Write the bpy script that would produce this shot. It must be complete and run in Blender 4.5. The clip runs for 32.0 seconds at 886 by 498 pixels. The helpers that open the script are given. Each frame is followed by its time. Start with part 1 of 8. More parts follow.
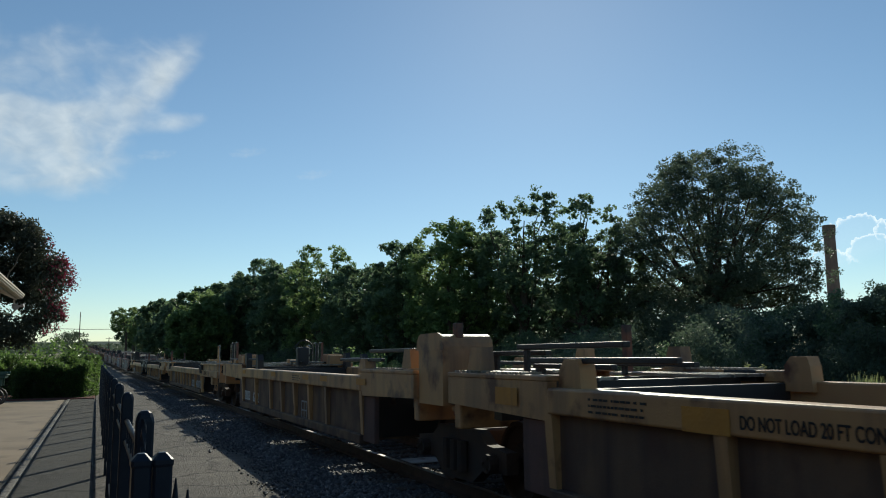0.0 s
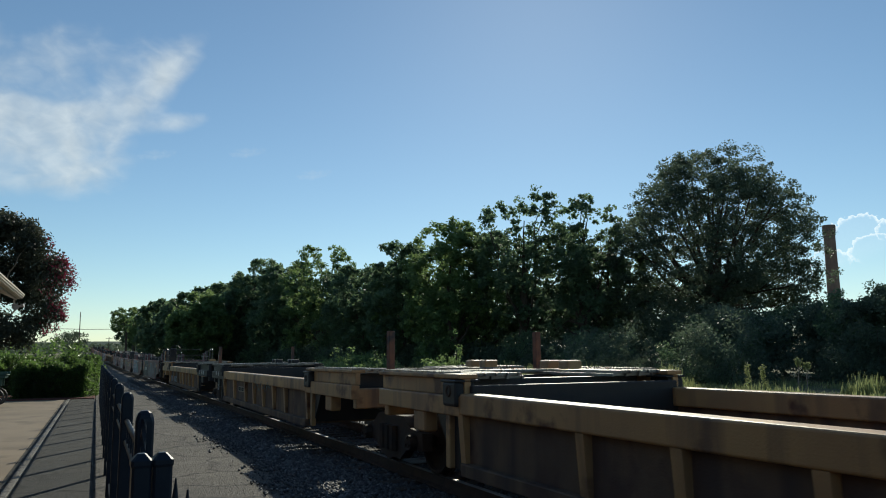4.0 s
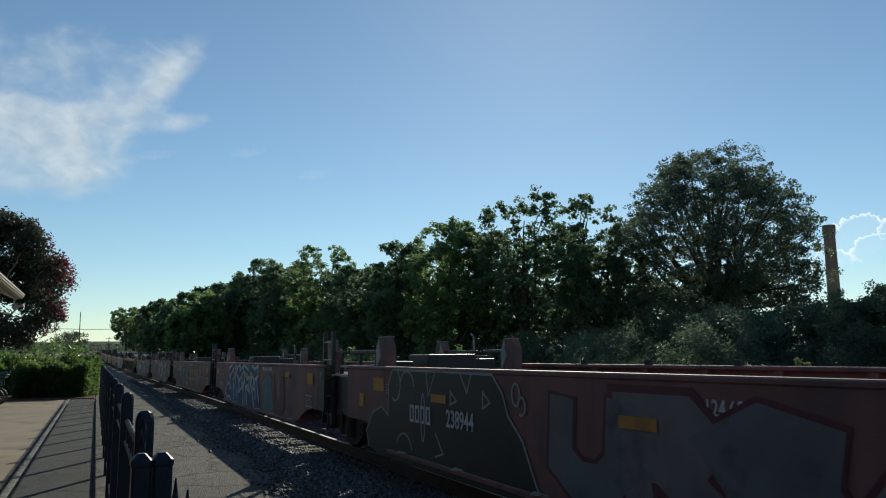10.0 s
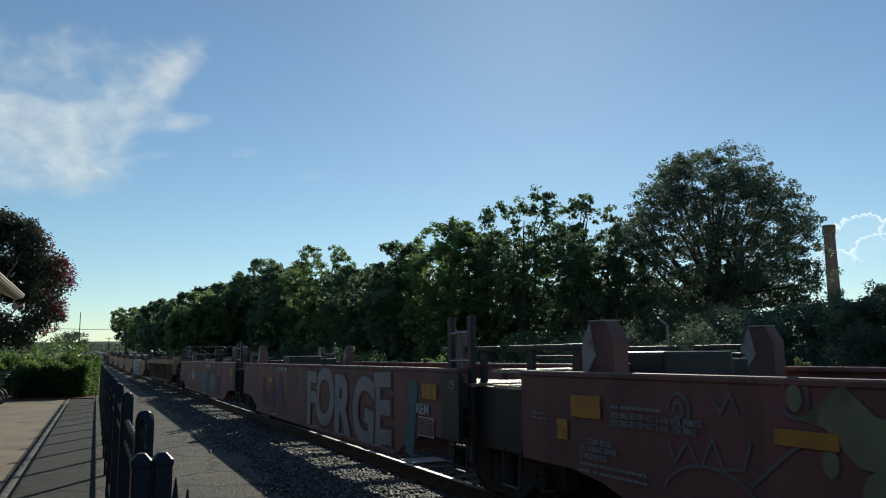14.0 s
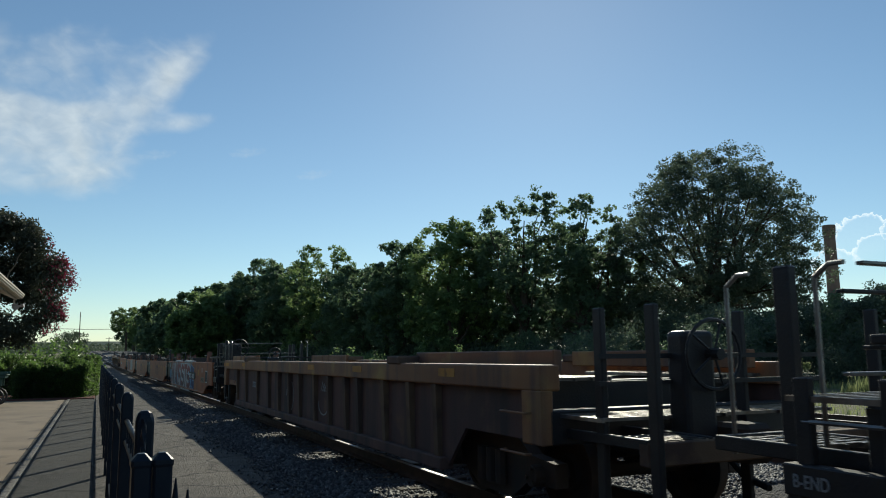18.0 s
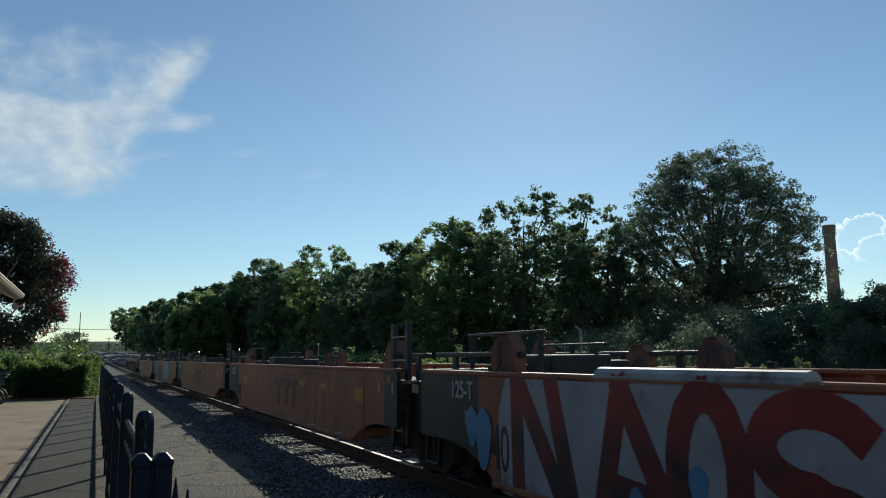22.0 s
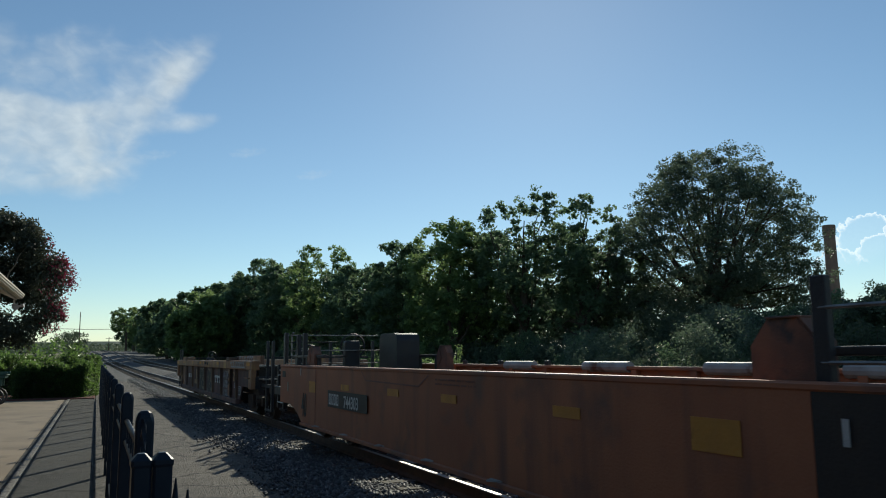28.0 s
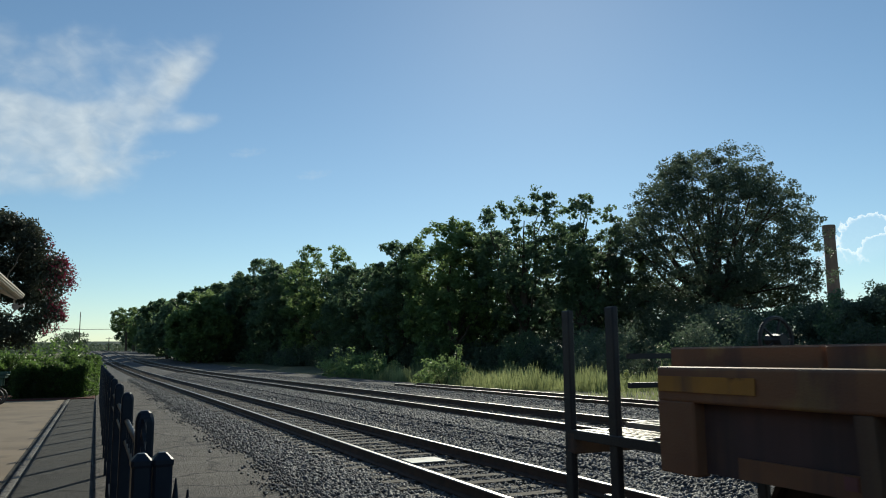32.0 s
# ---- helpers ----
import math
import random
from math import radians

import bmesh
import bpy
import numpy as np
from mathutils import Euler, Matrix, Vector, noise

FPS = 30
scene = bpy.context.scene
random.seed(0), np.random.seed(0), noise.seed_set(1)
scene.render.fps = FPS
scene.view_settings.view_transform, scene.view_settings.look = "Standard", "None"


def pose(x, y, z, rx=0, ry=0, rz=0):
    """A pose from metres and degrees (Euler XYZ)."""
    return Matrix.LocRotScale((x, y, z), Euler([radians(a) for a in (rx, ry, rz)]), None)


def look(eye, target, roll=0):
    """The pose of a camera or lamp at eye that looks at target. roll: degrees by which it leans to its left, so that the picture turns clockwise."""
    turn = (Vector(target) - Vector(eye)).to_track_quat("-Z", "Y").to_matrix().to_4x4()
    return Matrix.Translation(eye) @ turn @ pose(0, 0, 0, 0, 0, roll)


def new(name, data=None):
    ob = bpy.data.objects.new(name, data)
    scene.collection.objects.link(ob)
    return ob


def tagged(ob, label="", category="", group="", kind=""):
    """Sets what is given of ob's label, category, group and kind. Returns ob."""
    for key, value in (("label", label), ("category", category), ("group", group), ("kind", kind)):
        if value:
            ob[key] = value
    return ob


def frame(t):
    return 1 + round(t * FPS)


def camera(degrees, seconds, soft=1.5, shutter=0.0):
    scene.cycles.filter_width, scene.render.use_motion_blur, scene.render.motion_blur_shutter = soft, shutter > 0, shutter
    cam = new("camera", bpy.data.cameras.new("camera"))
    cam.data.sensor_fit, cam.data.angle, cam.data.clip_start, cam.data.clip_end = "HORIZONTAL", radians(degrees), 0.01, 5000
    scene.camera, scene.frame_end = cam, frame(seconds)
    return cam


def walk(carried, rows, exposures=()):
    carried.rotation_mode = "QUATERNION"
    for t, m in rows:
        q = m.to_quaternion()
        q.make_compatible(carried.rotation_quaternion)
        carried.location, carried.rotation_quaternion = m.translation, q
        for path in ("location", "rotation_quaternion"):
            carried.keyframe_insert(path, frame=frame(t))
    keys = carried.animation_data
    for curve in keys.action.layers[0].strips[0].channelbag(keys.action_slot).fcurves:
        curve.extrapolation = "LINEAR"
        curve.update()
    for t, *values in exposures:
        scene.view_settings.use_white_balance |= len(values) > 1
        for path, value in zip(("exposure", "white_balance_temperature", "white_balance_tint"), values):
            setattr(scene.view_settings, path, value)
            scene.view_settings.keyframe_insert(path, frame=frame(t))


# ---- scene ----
EYE_Z = 1.555
TRACK_X = 4.986          # middle of the near track
BEND = -1.053e-4         # the line bends to the left far ahead
SPEED = 8.05             # metres a second


def track_shift(y):
    return BEND * y * y if y > 0 else 0.0


def grade(y):
    """The line climbs gently far ahead."""
    if y <= 50:
        return 0.0
    if y <= 200:
        return 1.05e-4 * (y - 50) ** 2
    return 2.3625 + 3.2 * (1 - math.exp(-(y - 200) * 0.0315 / 3.2))


# ---- camera ----
cam = camera(60.85, 32.0, 1.05, 0.06)
YAW, TILT, LEAN = radians(24.535), radians(8.058), -0.484
EYE = (0.0, 0.0, EYE_Z)
AHEAD = (math.sin(YAW) * math.cos(TILT), math.cos(YAW) * math.cos(TILT), EYE_Z + math.sin(TILT))
walk(cam, [(0.0, look(EYE, AHEAD, LEAN)), (32.0, look(EYE, AHEAD, LEAN))], [(0.0, 0.0, 6900, -1), (32.0, 0.0, 6900, -1)])

# ---- light ----
SUN_AZ, SUN_EL = 32.5, 28.0   # azimuth from the line's direction towards the right
world = bpy.data.worlds.new("sky")
scene.world = world
world.use_nodes = True
wn = world.node_tree
wn.nodes.clear()
sky = wn.nodes.new("ShaderNodeTexSky")
sky.sky_type = "NISHITA"
sky.sun_disc = False
sky.sun_elevation = radians(SUN_EL)
sky.sun_rotation = radians(SUN_AZ)
sky.altitude = 300
sky.air_density = 1.0
sky.dust_density = 0.08
sky.ozone_density = 4.0
wbg = wn.nodes.new("ShaderNodeBackground")
wbg.inputs[1].default_value = 0.100
wout = wn.nodes.new("ShaderNodeOutputWorld")
wn.links.new(sky.outputs[0], wbg.inputs[0])
wn.links.new(wbg.outputs[0], wout.inputs[0])
sun = new("sun", bpy.data.lights.new("sun", "SUN"))
sun.data.energy = 4.0
sun.data.angle = radians(0.6)
sun.data.color = (1.0, 0.95, 0.87)
sa, se = radians(SUN_AZ), radians(SUN_EL)
sun_dir = Vector((math.sin(sa) * math.cos(se), math.cos(sa) * math.cos(se), math.sin(se)))
sun.matrix_world = look(sun_dir * 100, (0, 0, 0))


# ---- materials ----
def ramp_mix(nt, fac, a, b):
    m = nt.nodes.new("ShaderNodeMix")
    m.data_type = "RGBA"
    nt.links.new(fac, m.inputs[0])
    for i, c in ((6, a), (7, b)):
        if isinstance(c, tuple):
            m.inputs[i].default_value = (*c, 1)
        else:
            nt.links.new(c, m.inputs[i])
    return m.outputs[2]


def noise_fac(nt, vec, scale, detail=5, lo=0.35, hi=0.65, stretch=None):
    if stretch:
        mp = nt.nodes.new("ShaderNodeMapping")
        mp.inputs[3].default_value = stretch
        nt.links.new(vec, mp.inputs[0])
        vec = mp.outputs[0]
    n = nt.nodes.new("ShaderNodeTexNoise")
    n.inputs["Scale"].default_value = scale
    n.inputs["Detail"].default_value = detail
    nt.links.new(vec, n.inputs["Vector"])
    r = nt.nodes.new("ShaderNodeMapRange")
    r.inputs[1].default_value, r.inputs[2].default_value = lo, hi
    nt.links.new(n.outputs[0], r.inputs[0])
    return r.outputs[0]


def material(name, base, alt=None, scale=4.0, rough=0.7, metal=0.0, fine=40.0, fine_col=None, bump=0.15, bump_dist=0.01,
             stretch=None, rand=0.0, stain=None, spec=0.4, streak=None):
    """A worn surface: a broad mottling of two colours, fine grain, optional stains and streaks, and a bump."""
    m = bpy.data.materials.new(name)
    m.use_nodes = True
    nt = m.node_tree
    b = nt.nodes["Principled BSDF"]
    b.inputs["Roughness"].default_value = rough
    b.inputs["Metallic"].default_value = metal
    b.inputs["Specular IOR Level"].default_value = spec
    tc = nt.nodes.new("ShaderNodeTexCoord").outputs["Object"]
    alt = alt or tuple(c * 0.7 for c in base)
    col = ramp_mix(nt, noise_fac(nt, tc, scale, 6, stretch=stretch), base, alt)
    ff = noise_fac(nt, tc, fine, 4, 0.3, 0.7)
    col = ramp_mix(nt, ff, col, fine_col) if fine_col else col
    if stain:
        col = ramp_mix(nt, noise_fac(nt, tc, stain[1], 8, stain[2], stain[2] + 0.12), col, stain[0])
    if streak:
        col = ramp_mix(nt, noise_fac(nt, tc, streak[1], 6, streak[2], streak[2] + 0.2, (1, 1, 0.08)), col, streak[0])
    if rand:
        oi = nt.nodes.new("ShaderNodeObjectInfo")
        hsv = nt.nodes.new("ShaderNodeHueSaturation")
        mr = nt.nodes.new("ShaderNodeMapRange")
        mr.inputs[3].default_value, mr.inputs[4].default_value = 1 - rand, 1 + rand
        nt.links.new(oi.outputs["Random"], mr.inputs[0])
        nt.links.new(mr.outputs[0], hsv.inputs["Value"])
        nt.links.new(col, hsv.inputs["Color"])
        col = hsv.outputs[0]
    nt.links.new(col, b.inputs["Base Color"])
    if bump:
        bp = nt.nodes.new("ShaderNodeBump")
        bp.inputs["Strength"].default_value = bump
        bp.inputs["Distance"].default_value = bump_dist
        nt.links.new(ff, bp.inputs["Height"])
        nt.links.new(bp.outputs[0], b.inputs["Normal"])
    return m


def leaf_material(name, a, c, trans=0.35, rough=0.55, spec=0.35, through_light=1.6):
    m = bpy.data.materials.new(name)
    m.use_nodes = True
    nt = m.node_tree
    nt.nodes.remove(nt.nodes["Principled BSDF"])
    out = nt.nodes["Material Output"]
    geo = nt.nodes.new("ShaderNodeNewGeometry")
    tc = nt.nodes.new("ShaderNodeTexCoord").outputs["Object"]
    col = ramp_mix(nt, geo.outputs["Random Per Island"], a, c)
    col = ramp_mix(nt, noise_fac(nt, tc, 0.5, 3, 0.3, 0.7), col, tuple(x * 0.6 for x in a))
    d = nt.nodes.new("ShaderNodeBsdfPrincipled")
    d.inputs["Roughness"].default_value = rough
    d.inputs["Specular IOR Level"].default_value = spec
    t = nt.nodes.new("ShaderNodeBsdfTranslucent")
    hs = nt.nodes.new("ShaderNodeHueSaturation")
    hs.inputs["Hue"].default_value = 0.48
    hs.inputs["Value"].default_value = through_light
    nt.links.new(col, hs.inputs["Color"])
    nt.links.new(hs.outputs[0], t.inputs[0])
    nt.links.new(col, d.inputs["Base Color"])
    mx = nt.nodes.new("ShaderNodeMixShader")
    mx.inputs[0].default_value = trans
    nt.links.new(d.outputs[0], mx.inputs[1])
    nt.links.new(t.outputs[0], mx.inputs[2])
    nt.links.new(mx.outputs[0], out.inputs[0])
    return m


def paving_material(name, base, light, dark, crack_scale, aggregate=55.0):
    """Old asphalt: mottled patches, coarse pale aggregate, dark cracks and repaired bands across."""
    m = bpy.data.materials.new(name)
    m.use_nodes = True
    nt = m.node_tree
    b = nt.nodes["Principled BSDF"]
    b.inputs["Roughness"].default_value = 0.88
    b.inputs["Specular IOR Level"].default_value = 0.35
    tc = nt.nodes.new("ShaderNodeTexCoord").outputs["Object"]
    col = ramp_mix(nt, noise_fac(nt, tc, 0.9, 6, 0.38, 0.62, (1.0, 0.6, 1)), base, dark)
    col = ramp_mix(nt, noise_fac(nt, tc, 0.8, 5, 0.54, 0.66, (0.35, 1.5, 1)), col, light)
    col = ramp_mix(nt, noise_fac(nt, tc, 9.0, 5, 0.5, 0.72), col, dark)
    agg = noise_fac(nt, tc, aggregate, 3, 0.48, 0.62)
    col = ramp_mix(nt, agg, col, tuple(c * 1.25 for c in light))
    col = ramp_mix(nt, noise_fac(nt, tc, aggregate * 0.31, 3, 0.52, 0.68), col, tuple(c * 0.8 for c in dark))
    col = ramp_mix(nt, noise_fac(nt, tc, aggregate * 0.8, 2, 0.54, 0.64), col, tuple(c * 0.65 for c in dark))
    v = nt.nodes.new("ShaderNodeTexVoronoi")
    v.feature = "DISTANCE_TO_EDGE"
    v.inputs["Scale"].default_value = crack_scale
    mp = nt.nodes.new("ShaderNodeMapping")
    mp.inputs[3].default_value = (1.0, 0.8, 1)
    n = nt.nodes.new("ShaderNodeTexNoise")
    n.inputs["Scale"].default_value = 2.0
    n.inputs["Detail"].default_value = 6
    nt.links.new(tc, n.inputs["Vector"])
    va = nt.nodes.new("ShaderNodeVectorMath")
    va.operation = "MULTIPLY_ADD"
    va.inputs[1].default_value = (0.7, 0.7, 0.7)
    nt.links.new(n.outputs[1], va.inputs[0])
    nt.links.new(tc, va.inputs[2])
    nt.links.new(va.outputs[0], mp.inputs[0])
    nt.links.new(mp.outputs[0], v.inputs["Vector"])
    r = nt.nodes.new("ShaderNodeMapRange")
    r.inputs[1].default_value, r.inputs[2].default_value = 0.006, 0.03
    r.inputs[3].default_value, r.inputs[4].default_value = 0.75, 0.0
    nt.links.new(v.outputs["Distance"], r.inputs[0])
    col = ramp_mix(nt, r.outputs[0], col, tuple(c * 0.35 for c in dark))
    nt.links.new(col, b.inputs["Base Color"])
    bp = nt.nodes.new("ShaderNodeBump")
    bp.inputs["Strength"].default_value = 0.9
    bp.inputs["Distance"].default_value = 0.02
    nt.links.new(agg, bp.inputs["Height"])
    nt.links.new(bp.outputs[0], b.inputs["Normal"])
    return m


RUST = (0.13, 0.055, 0.03)
M = {}
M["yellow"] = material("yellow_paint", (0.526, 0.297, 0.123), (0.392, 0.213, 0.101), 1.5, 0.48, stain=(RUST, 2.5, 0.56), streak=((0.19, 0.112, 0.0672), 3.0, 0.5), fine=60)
# darker and duller than yellow_paint, for recessed plates, sills and well floors
M["yellow_side"] = material("dark_rusty_yellow", (0.235, 0.15, 0.09), (0.15, 0.10, 0.07), 1.2, 0.75, spec=0.2, stain=((0.12, 0.075, 0.058), 2.0, 0.5), streak=((0.10, 0.07, 0.058), 3.0, 0.45), fine=60)
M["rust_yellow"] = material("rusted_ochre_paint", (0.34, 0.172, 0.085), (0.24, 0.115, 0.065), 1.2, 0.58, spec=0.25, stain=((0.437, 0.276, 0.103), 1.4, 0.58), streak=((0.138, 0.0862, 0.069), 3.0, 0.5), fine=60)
M["patch"] = material("faded_yellow_patch", (0.58, 0.27, 0.045), (0.46, 0.21, 0.045), 3, 0.6, stain=(RUST, 5, 0.60), streak=((0.24, 0.12, 0.05), 4.0, 0.56))
M["red"] = material("oxide_red_paint", (0.27, 0.118, 0.105), (0.20, 0.094, 0.086), 1.0, 0.6, spec=0.25, stain=((0.14, 0.085, 0.08), 1.6, 0.52), streak=((0.14, 0.078, 0.07), 2.5, 0.48), fine=50)
M["orange"] = material("faded_orange_paint", (0.42, 0.160, 0.080), (0.325, 0.122, 0.066), 1.0, 0.6, spec=0.25, stain=((0.213, 0.112, 0.0784), 1.6, 0.55), streak=((0.19, 0.0952, 0.0672), 2.5, 0.52), fine=50)
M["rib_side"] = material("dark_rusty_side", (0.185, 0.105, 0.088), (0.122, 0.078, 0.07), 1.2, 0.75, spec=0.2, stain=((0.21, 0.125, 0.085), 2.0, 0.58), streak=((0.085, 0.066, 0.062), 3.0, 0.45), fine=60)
M["rust_orange"] = material("rusted_orange_steel", (0.26, 0.111, 0.065), (0.143, 0.0715, 0.052), 3.0, 0.75, stain=((0.078, 0.0585, 0.052), 4.0, 0.52), fine=60)
M["black"] = material("sooty_black_steel", (0.022, 0.023, 0.027), (0.036, 0.032, 0.03), 2.0, 0.5, fine=50, spec=0.38)
M["truck"] = material("grimy_cast_steel", (0.045, 0.036, 0.031), (0.075, 0.046, 0.03), 3.0, 0.8, fine=50)
M["steel"] = material("worn_bright_steel", (0.46, 0.43, 0.40), (0.34, 0.31, 0.285), 6, 0.47, metal=0.9, fine=80)
M["rail_side"] = material("rusty_rail_steel", (0.10, 0.055, 0.035), (0.06, 0.035, 0.025), 6, 0.8, fine=60)
M["galv"] = material("worn_steel_grating", (0.30, 0.29, 0.28), (0.16, 0.14, 0.12), 5, 0.38, metal=0.75, fine=60, spec=0.5)
M["plate"] = material("weathered_grey_plate", (0.42, 0.41, 0.39), (0.27, 0.25, 0.23), 4, 0.6, stain=(RUST, 4, 0.6))
M["white"] = material("chalky_white_paint", (0.62, 0.62, 0.60), (0.45, 0.45, 0.43), 6, 0.6, fine=40)
M["asphalt"] = paving_material("worn_asphalt", (0.145, 0.122, 0.103), (0.195, 0.166, 0.142), (0.085, 0.074, 0.066), 0.55, 60.0)
M["dark_asphalt"] = paving_material("dark_asphalt", (0.040, 0.037, 0.035), (0.066, 0.059, 0.053), (0.022, 0.021, 0.021), 0.45, 60.0)
M["kerb"] = material("worn_kerb_concrete", (0.13, 0.12, 0.11), (0.075, 0.07, 0.066), 5, 0.9, fine=60, fine_col=(0.22, 0.20, 0.18), bump=0.5, rand=0.25, stain=((0.05, 0.045, 0.042), 9.0, 0.5))
M["concrete"] = material("buff_concrete", (0.25, 0.188, 0.13), (0.20, 0.15, 0.105), 0.5, 0.88, fine=90, bump=0.2, stain=((0.165, 0.122, 0.085), 0.8, 0.54))
M["ground"] = material("gravel_ground", (0.105, 0.098, 0.095), (0.065, 0.06, 0.058), 0.6, 0.95, fine=24, fine_col=(0.15, 0.14, 0.135), bump=0.9, bump_dist=0.05)
M["earth"] = material("dry_grass_ground", (0.14, 0.14, 0.065), (0.22, 0.185, 0.115), 0.25, 0.95, fine=8, fine_col=(0.07, 0.08, 0.03), bump=0.6, bump_dist=0.05)
M["tie"] = material("weathered_tie_wood", (0.11, 0.085, 0.065), (0.06, 0.045, 0.035), 6, 0.9, fine=50, stretch=(0.3, 8, 8), rand=0.3, bump=0.4)
M["fence"] = material("black_fence_enamel", (0.008, 0.016, 0.03), (0.014, 0.024, 0.04), 8, 0.42, fine=60, bump=0.05, spec=0.22)
M["bark"] = material("grey_brown_bark", (0.10, 0.075, 0.055), (0.055, 0.042, 0.032), 5, 0.95, fine=22, stretch=(4, 4, 0.7), bump=0.7, bump_dist=0.03)
M["pale_bark"] = material("pale_smooth_bark", (0.30, 0.25, 0.20), (0.20, 0.16, 0.12), 3, 0.8, fine=22, bump=0.3)
M["mulch"] = material("red_mulch", (0.16, 0.045, 0.03), (0.09, 0.03, 0.02), 4, 0.95, fine=30, bump=0.9, bump_dist=0.04)
M["brick"] = material("old_chimney_brick", (0.26, 0.17, 0.13), (0.18, 0.12, 0.10), 0.4, 0.9, fine=3, bump=0.3)
M["trim"] = material("cream_trim_paint", (0.62, 0.56, 0.45), (0.52, 0.46, 0.37), 2, 0.55, fine=40, bump=0.05)
M["roof"] = material("brown_shingle_roof", (0.09, 0.07, 0.055), (0.06, 0.05, 0.04), 3, 0.9, fine=30, bump=0.5)
M["green_cart"] = material("dark_green_paint", (0.02, 0.075, 0.055), (0.015, 0.05, 0.04), 4, 0.45, fine=40)
M["rubber"] = material("black_rubber", (0.02, 0.02, 0.02), None, 6, 0.8)
M["pole"] = material("grey_pole_wood", (0.14, 0.11, 0.09), (0.09, 0.075, 0.06), 3, 0.9, stretch=(6, 6, 0.5))
M["leaf_oak"] = leaf_material("oak_leaves", (0.075, 0.11, 0.075), (0.115, 0.15, 0.095), 0.42, through_light=2.0)
M["leaf_mix"] = leaf_material("broad_leaves", (0.085, 0.14, 0.08), (0.13, 0.19, 0.095), 0.46, through_light=2.3)
M["leaf_light"] = leaf_material("light_leaves", (0.11, 0.18, 0.07), (0.16, 0.23, 0.085), 0.5, through_light=2.2)
M["leaf_hedge"] = leaf_material("hedge_leaves", (0.016, 0.032, 0.010), (0.04, 0.075, 0.018), 0.55, 0.4, 0.35, 6.5)
M["leaf_myrtle"] = leaf_material("dark_myrtle_leaves", (0.05, 0.065, 0.045), (0.085, 0.085, 0.055), 0.3)
M["bloom"] = leaf_material("crimson_blooms", (0.22, 0.028, 0.045), (0.34, 0.05, 0.07), 0.35)
M["grass"] = leaf_material("tall_grass_blades", (0.19, 0.235, 0.10), (0.29, 0.32, 0.15), 0.5, through_light=1.9)
M["far_leaf"] = leaf_material("far_foliage", (0.10, 0.14, 0.09), (0.15, 0.19, 0.12), 0.3)


# ---- mesh helpers ----
def part(name, bm, mat, parent=None, label=""):
    """Links a bmesh as one mesh object, under a thing or a part."""
    me = bpy.data.meshes.new(name)
    bm.to_mesh(me)
    bm.free()
    me.materials.append(mat)
    ob = new(name, me)
    if parent:
        ob.parent = parent
    if label:
        ob["label"] = label
    return ob


def share(name, me, parent, m=None):
    ob = new(name, me)
    ob.parent = parent
    if m is not None:
        ob.matrix_basis = m
    return ob


def box(bm, x0, x1, y0, y1, z0, z1, bevel=0.0, seg=1):
    vs = [bm.verts.new((x, y, z)) for x in (x0, x1) for y in (y0, y1) for z in (z0, z1)]
    fs = [bm.faces.new([vs[i] for i in f]) for f in ((0, 1, 3, 2), (4, 6, 7, 5), (0, 4, 5, 1), (2, 3, 7, 6), (0, 2, 6, 4), (1, 5, 7, 3))]
    if bevel:
        es = list({e for f in fs for e in f.edges})
        bmesh.ops.bevel(bm, geom=es, offset=bevel, segments=seg, affect="EDGES", profile=0.5)
    return bm


def boxes(*bs, bevel=0.0, seg=1):
    bm = bmesh.new()
    for b in bs:
        box(bm, *b, bevel=bevel, seg=seg)
    return bm


def tube(bm, a, b, r0, r1=None, n=8, cap=True):
    """A tapered rod from a to b."""
    a, b = Vector(a), Vector(b)
    r1 = r0 if r1 is None else r1
    q = (b - a).to_track_quat("Z", "Y")
    ring = [[bm.verts.new(c + q @ Vector((r * math.cos(2 * math.pi * i / n), r * math.sin(2 * math.pi * i / n), 0))) for i in range(n)] for c, r in ((a, r0), (b, r1))]
    for i in range(n):
        bm.faces.new((ring[0][i], ring[0][(i + 1) % n], ring[1][(i + 1) % n], ring[1][i]))
    if cap:
        bm.faces.new(ring[0][::-1])
        bm.faces.new(ring[1])
    return bm


def path_tube(bm, pts, r, n=6):
    for a, b in zip(pts, pts[1:]):
        tube(bm, a, b, r, r, n)
    return bm


def prism(bm, pts, axis, lo, hi):
    """A polygon of (u, v) pushed along an axis: x takes (y, z), y takes (x, z), z takes (x, y)."""
    def put(u, v, w):
        return {"x": (w, u, v), "y": (u, w, v), "z": (u, v, w)}[axis]
    a = [bm.verts.new(put(u, v, lo)) for u, v in pts]
    b = [bm.verts.new(put(u, v, hi)) for u, v in pts]
    n = len(pts)
    bm.faces.new(a)
    bm.faces.new(b[::-1])
    for i in range(n):
        bm.faces.new((a[i], b[i], b[(i + 1) % n], a[(i + 1) % n]))
    bmesh.ops.recalc_face_normals(bm, faces=bm.faces[:])
    return bm


def ring_mesh(bm, centre, axis, radius, r, n=20, m=6):
    q = Vector(axis).to_track_quat("Z", "Y")
    rows = []
    for i in range(n):
        a = 2 * math.pi * i / n
        c = Vector((math.cos(a), math.sin(a), 0))
        rows.append([bm.verts.new(Vector(centre) + q @ (c * (radius + r * math.cos(2 * math.pi * j / m)) + Vector((0, 0, r * math.sin(2 * math.pi * j / m))))) for j in range(m)])
    for i in range(n):
        for j in range(m):
            bm.faces.new((rows[i][j], rows[(i + 1) % n][j], rows[(i + 1) % n][(j + 1) % m], rows[i][(j + 1) % m]))
    return bm


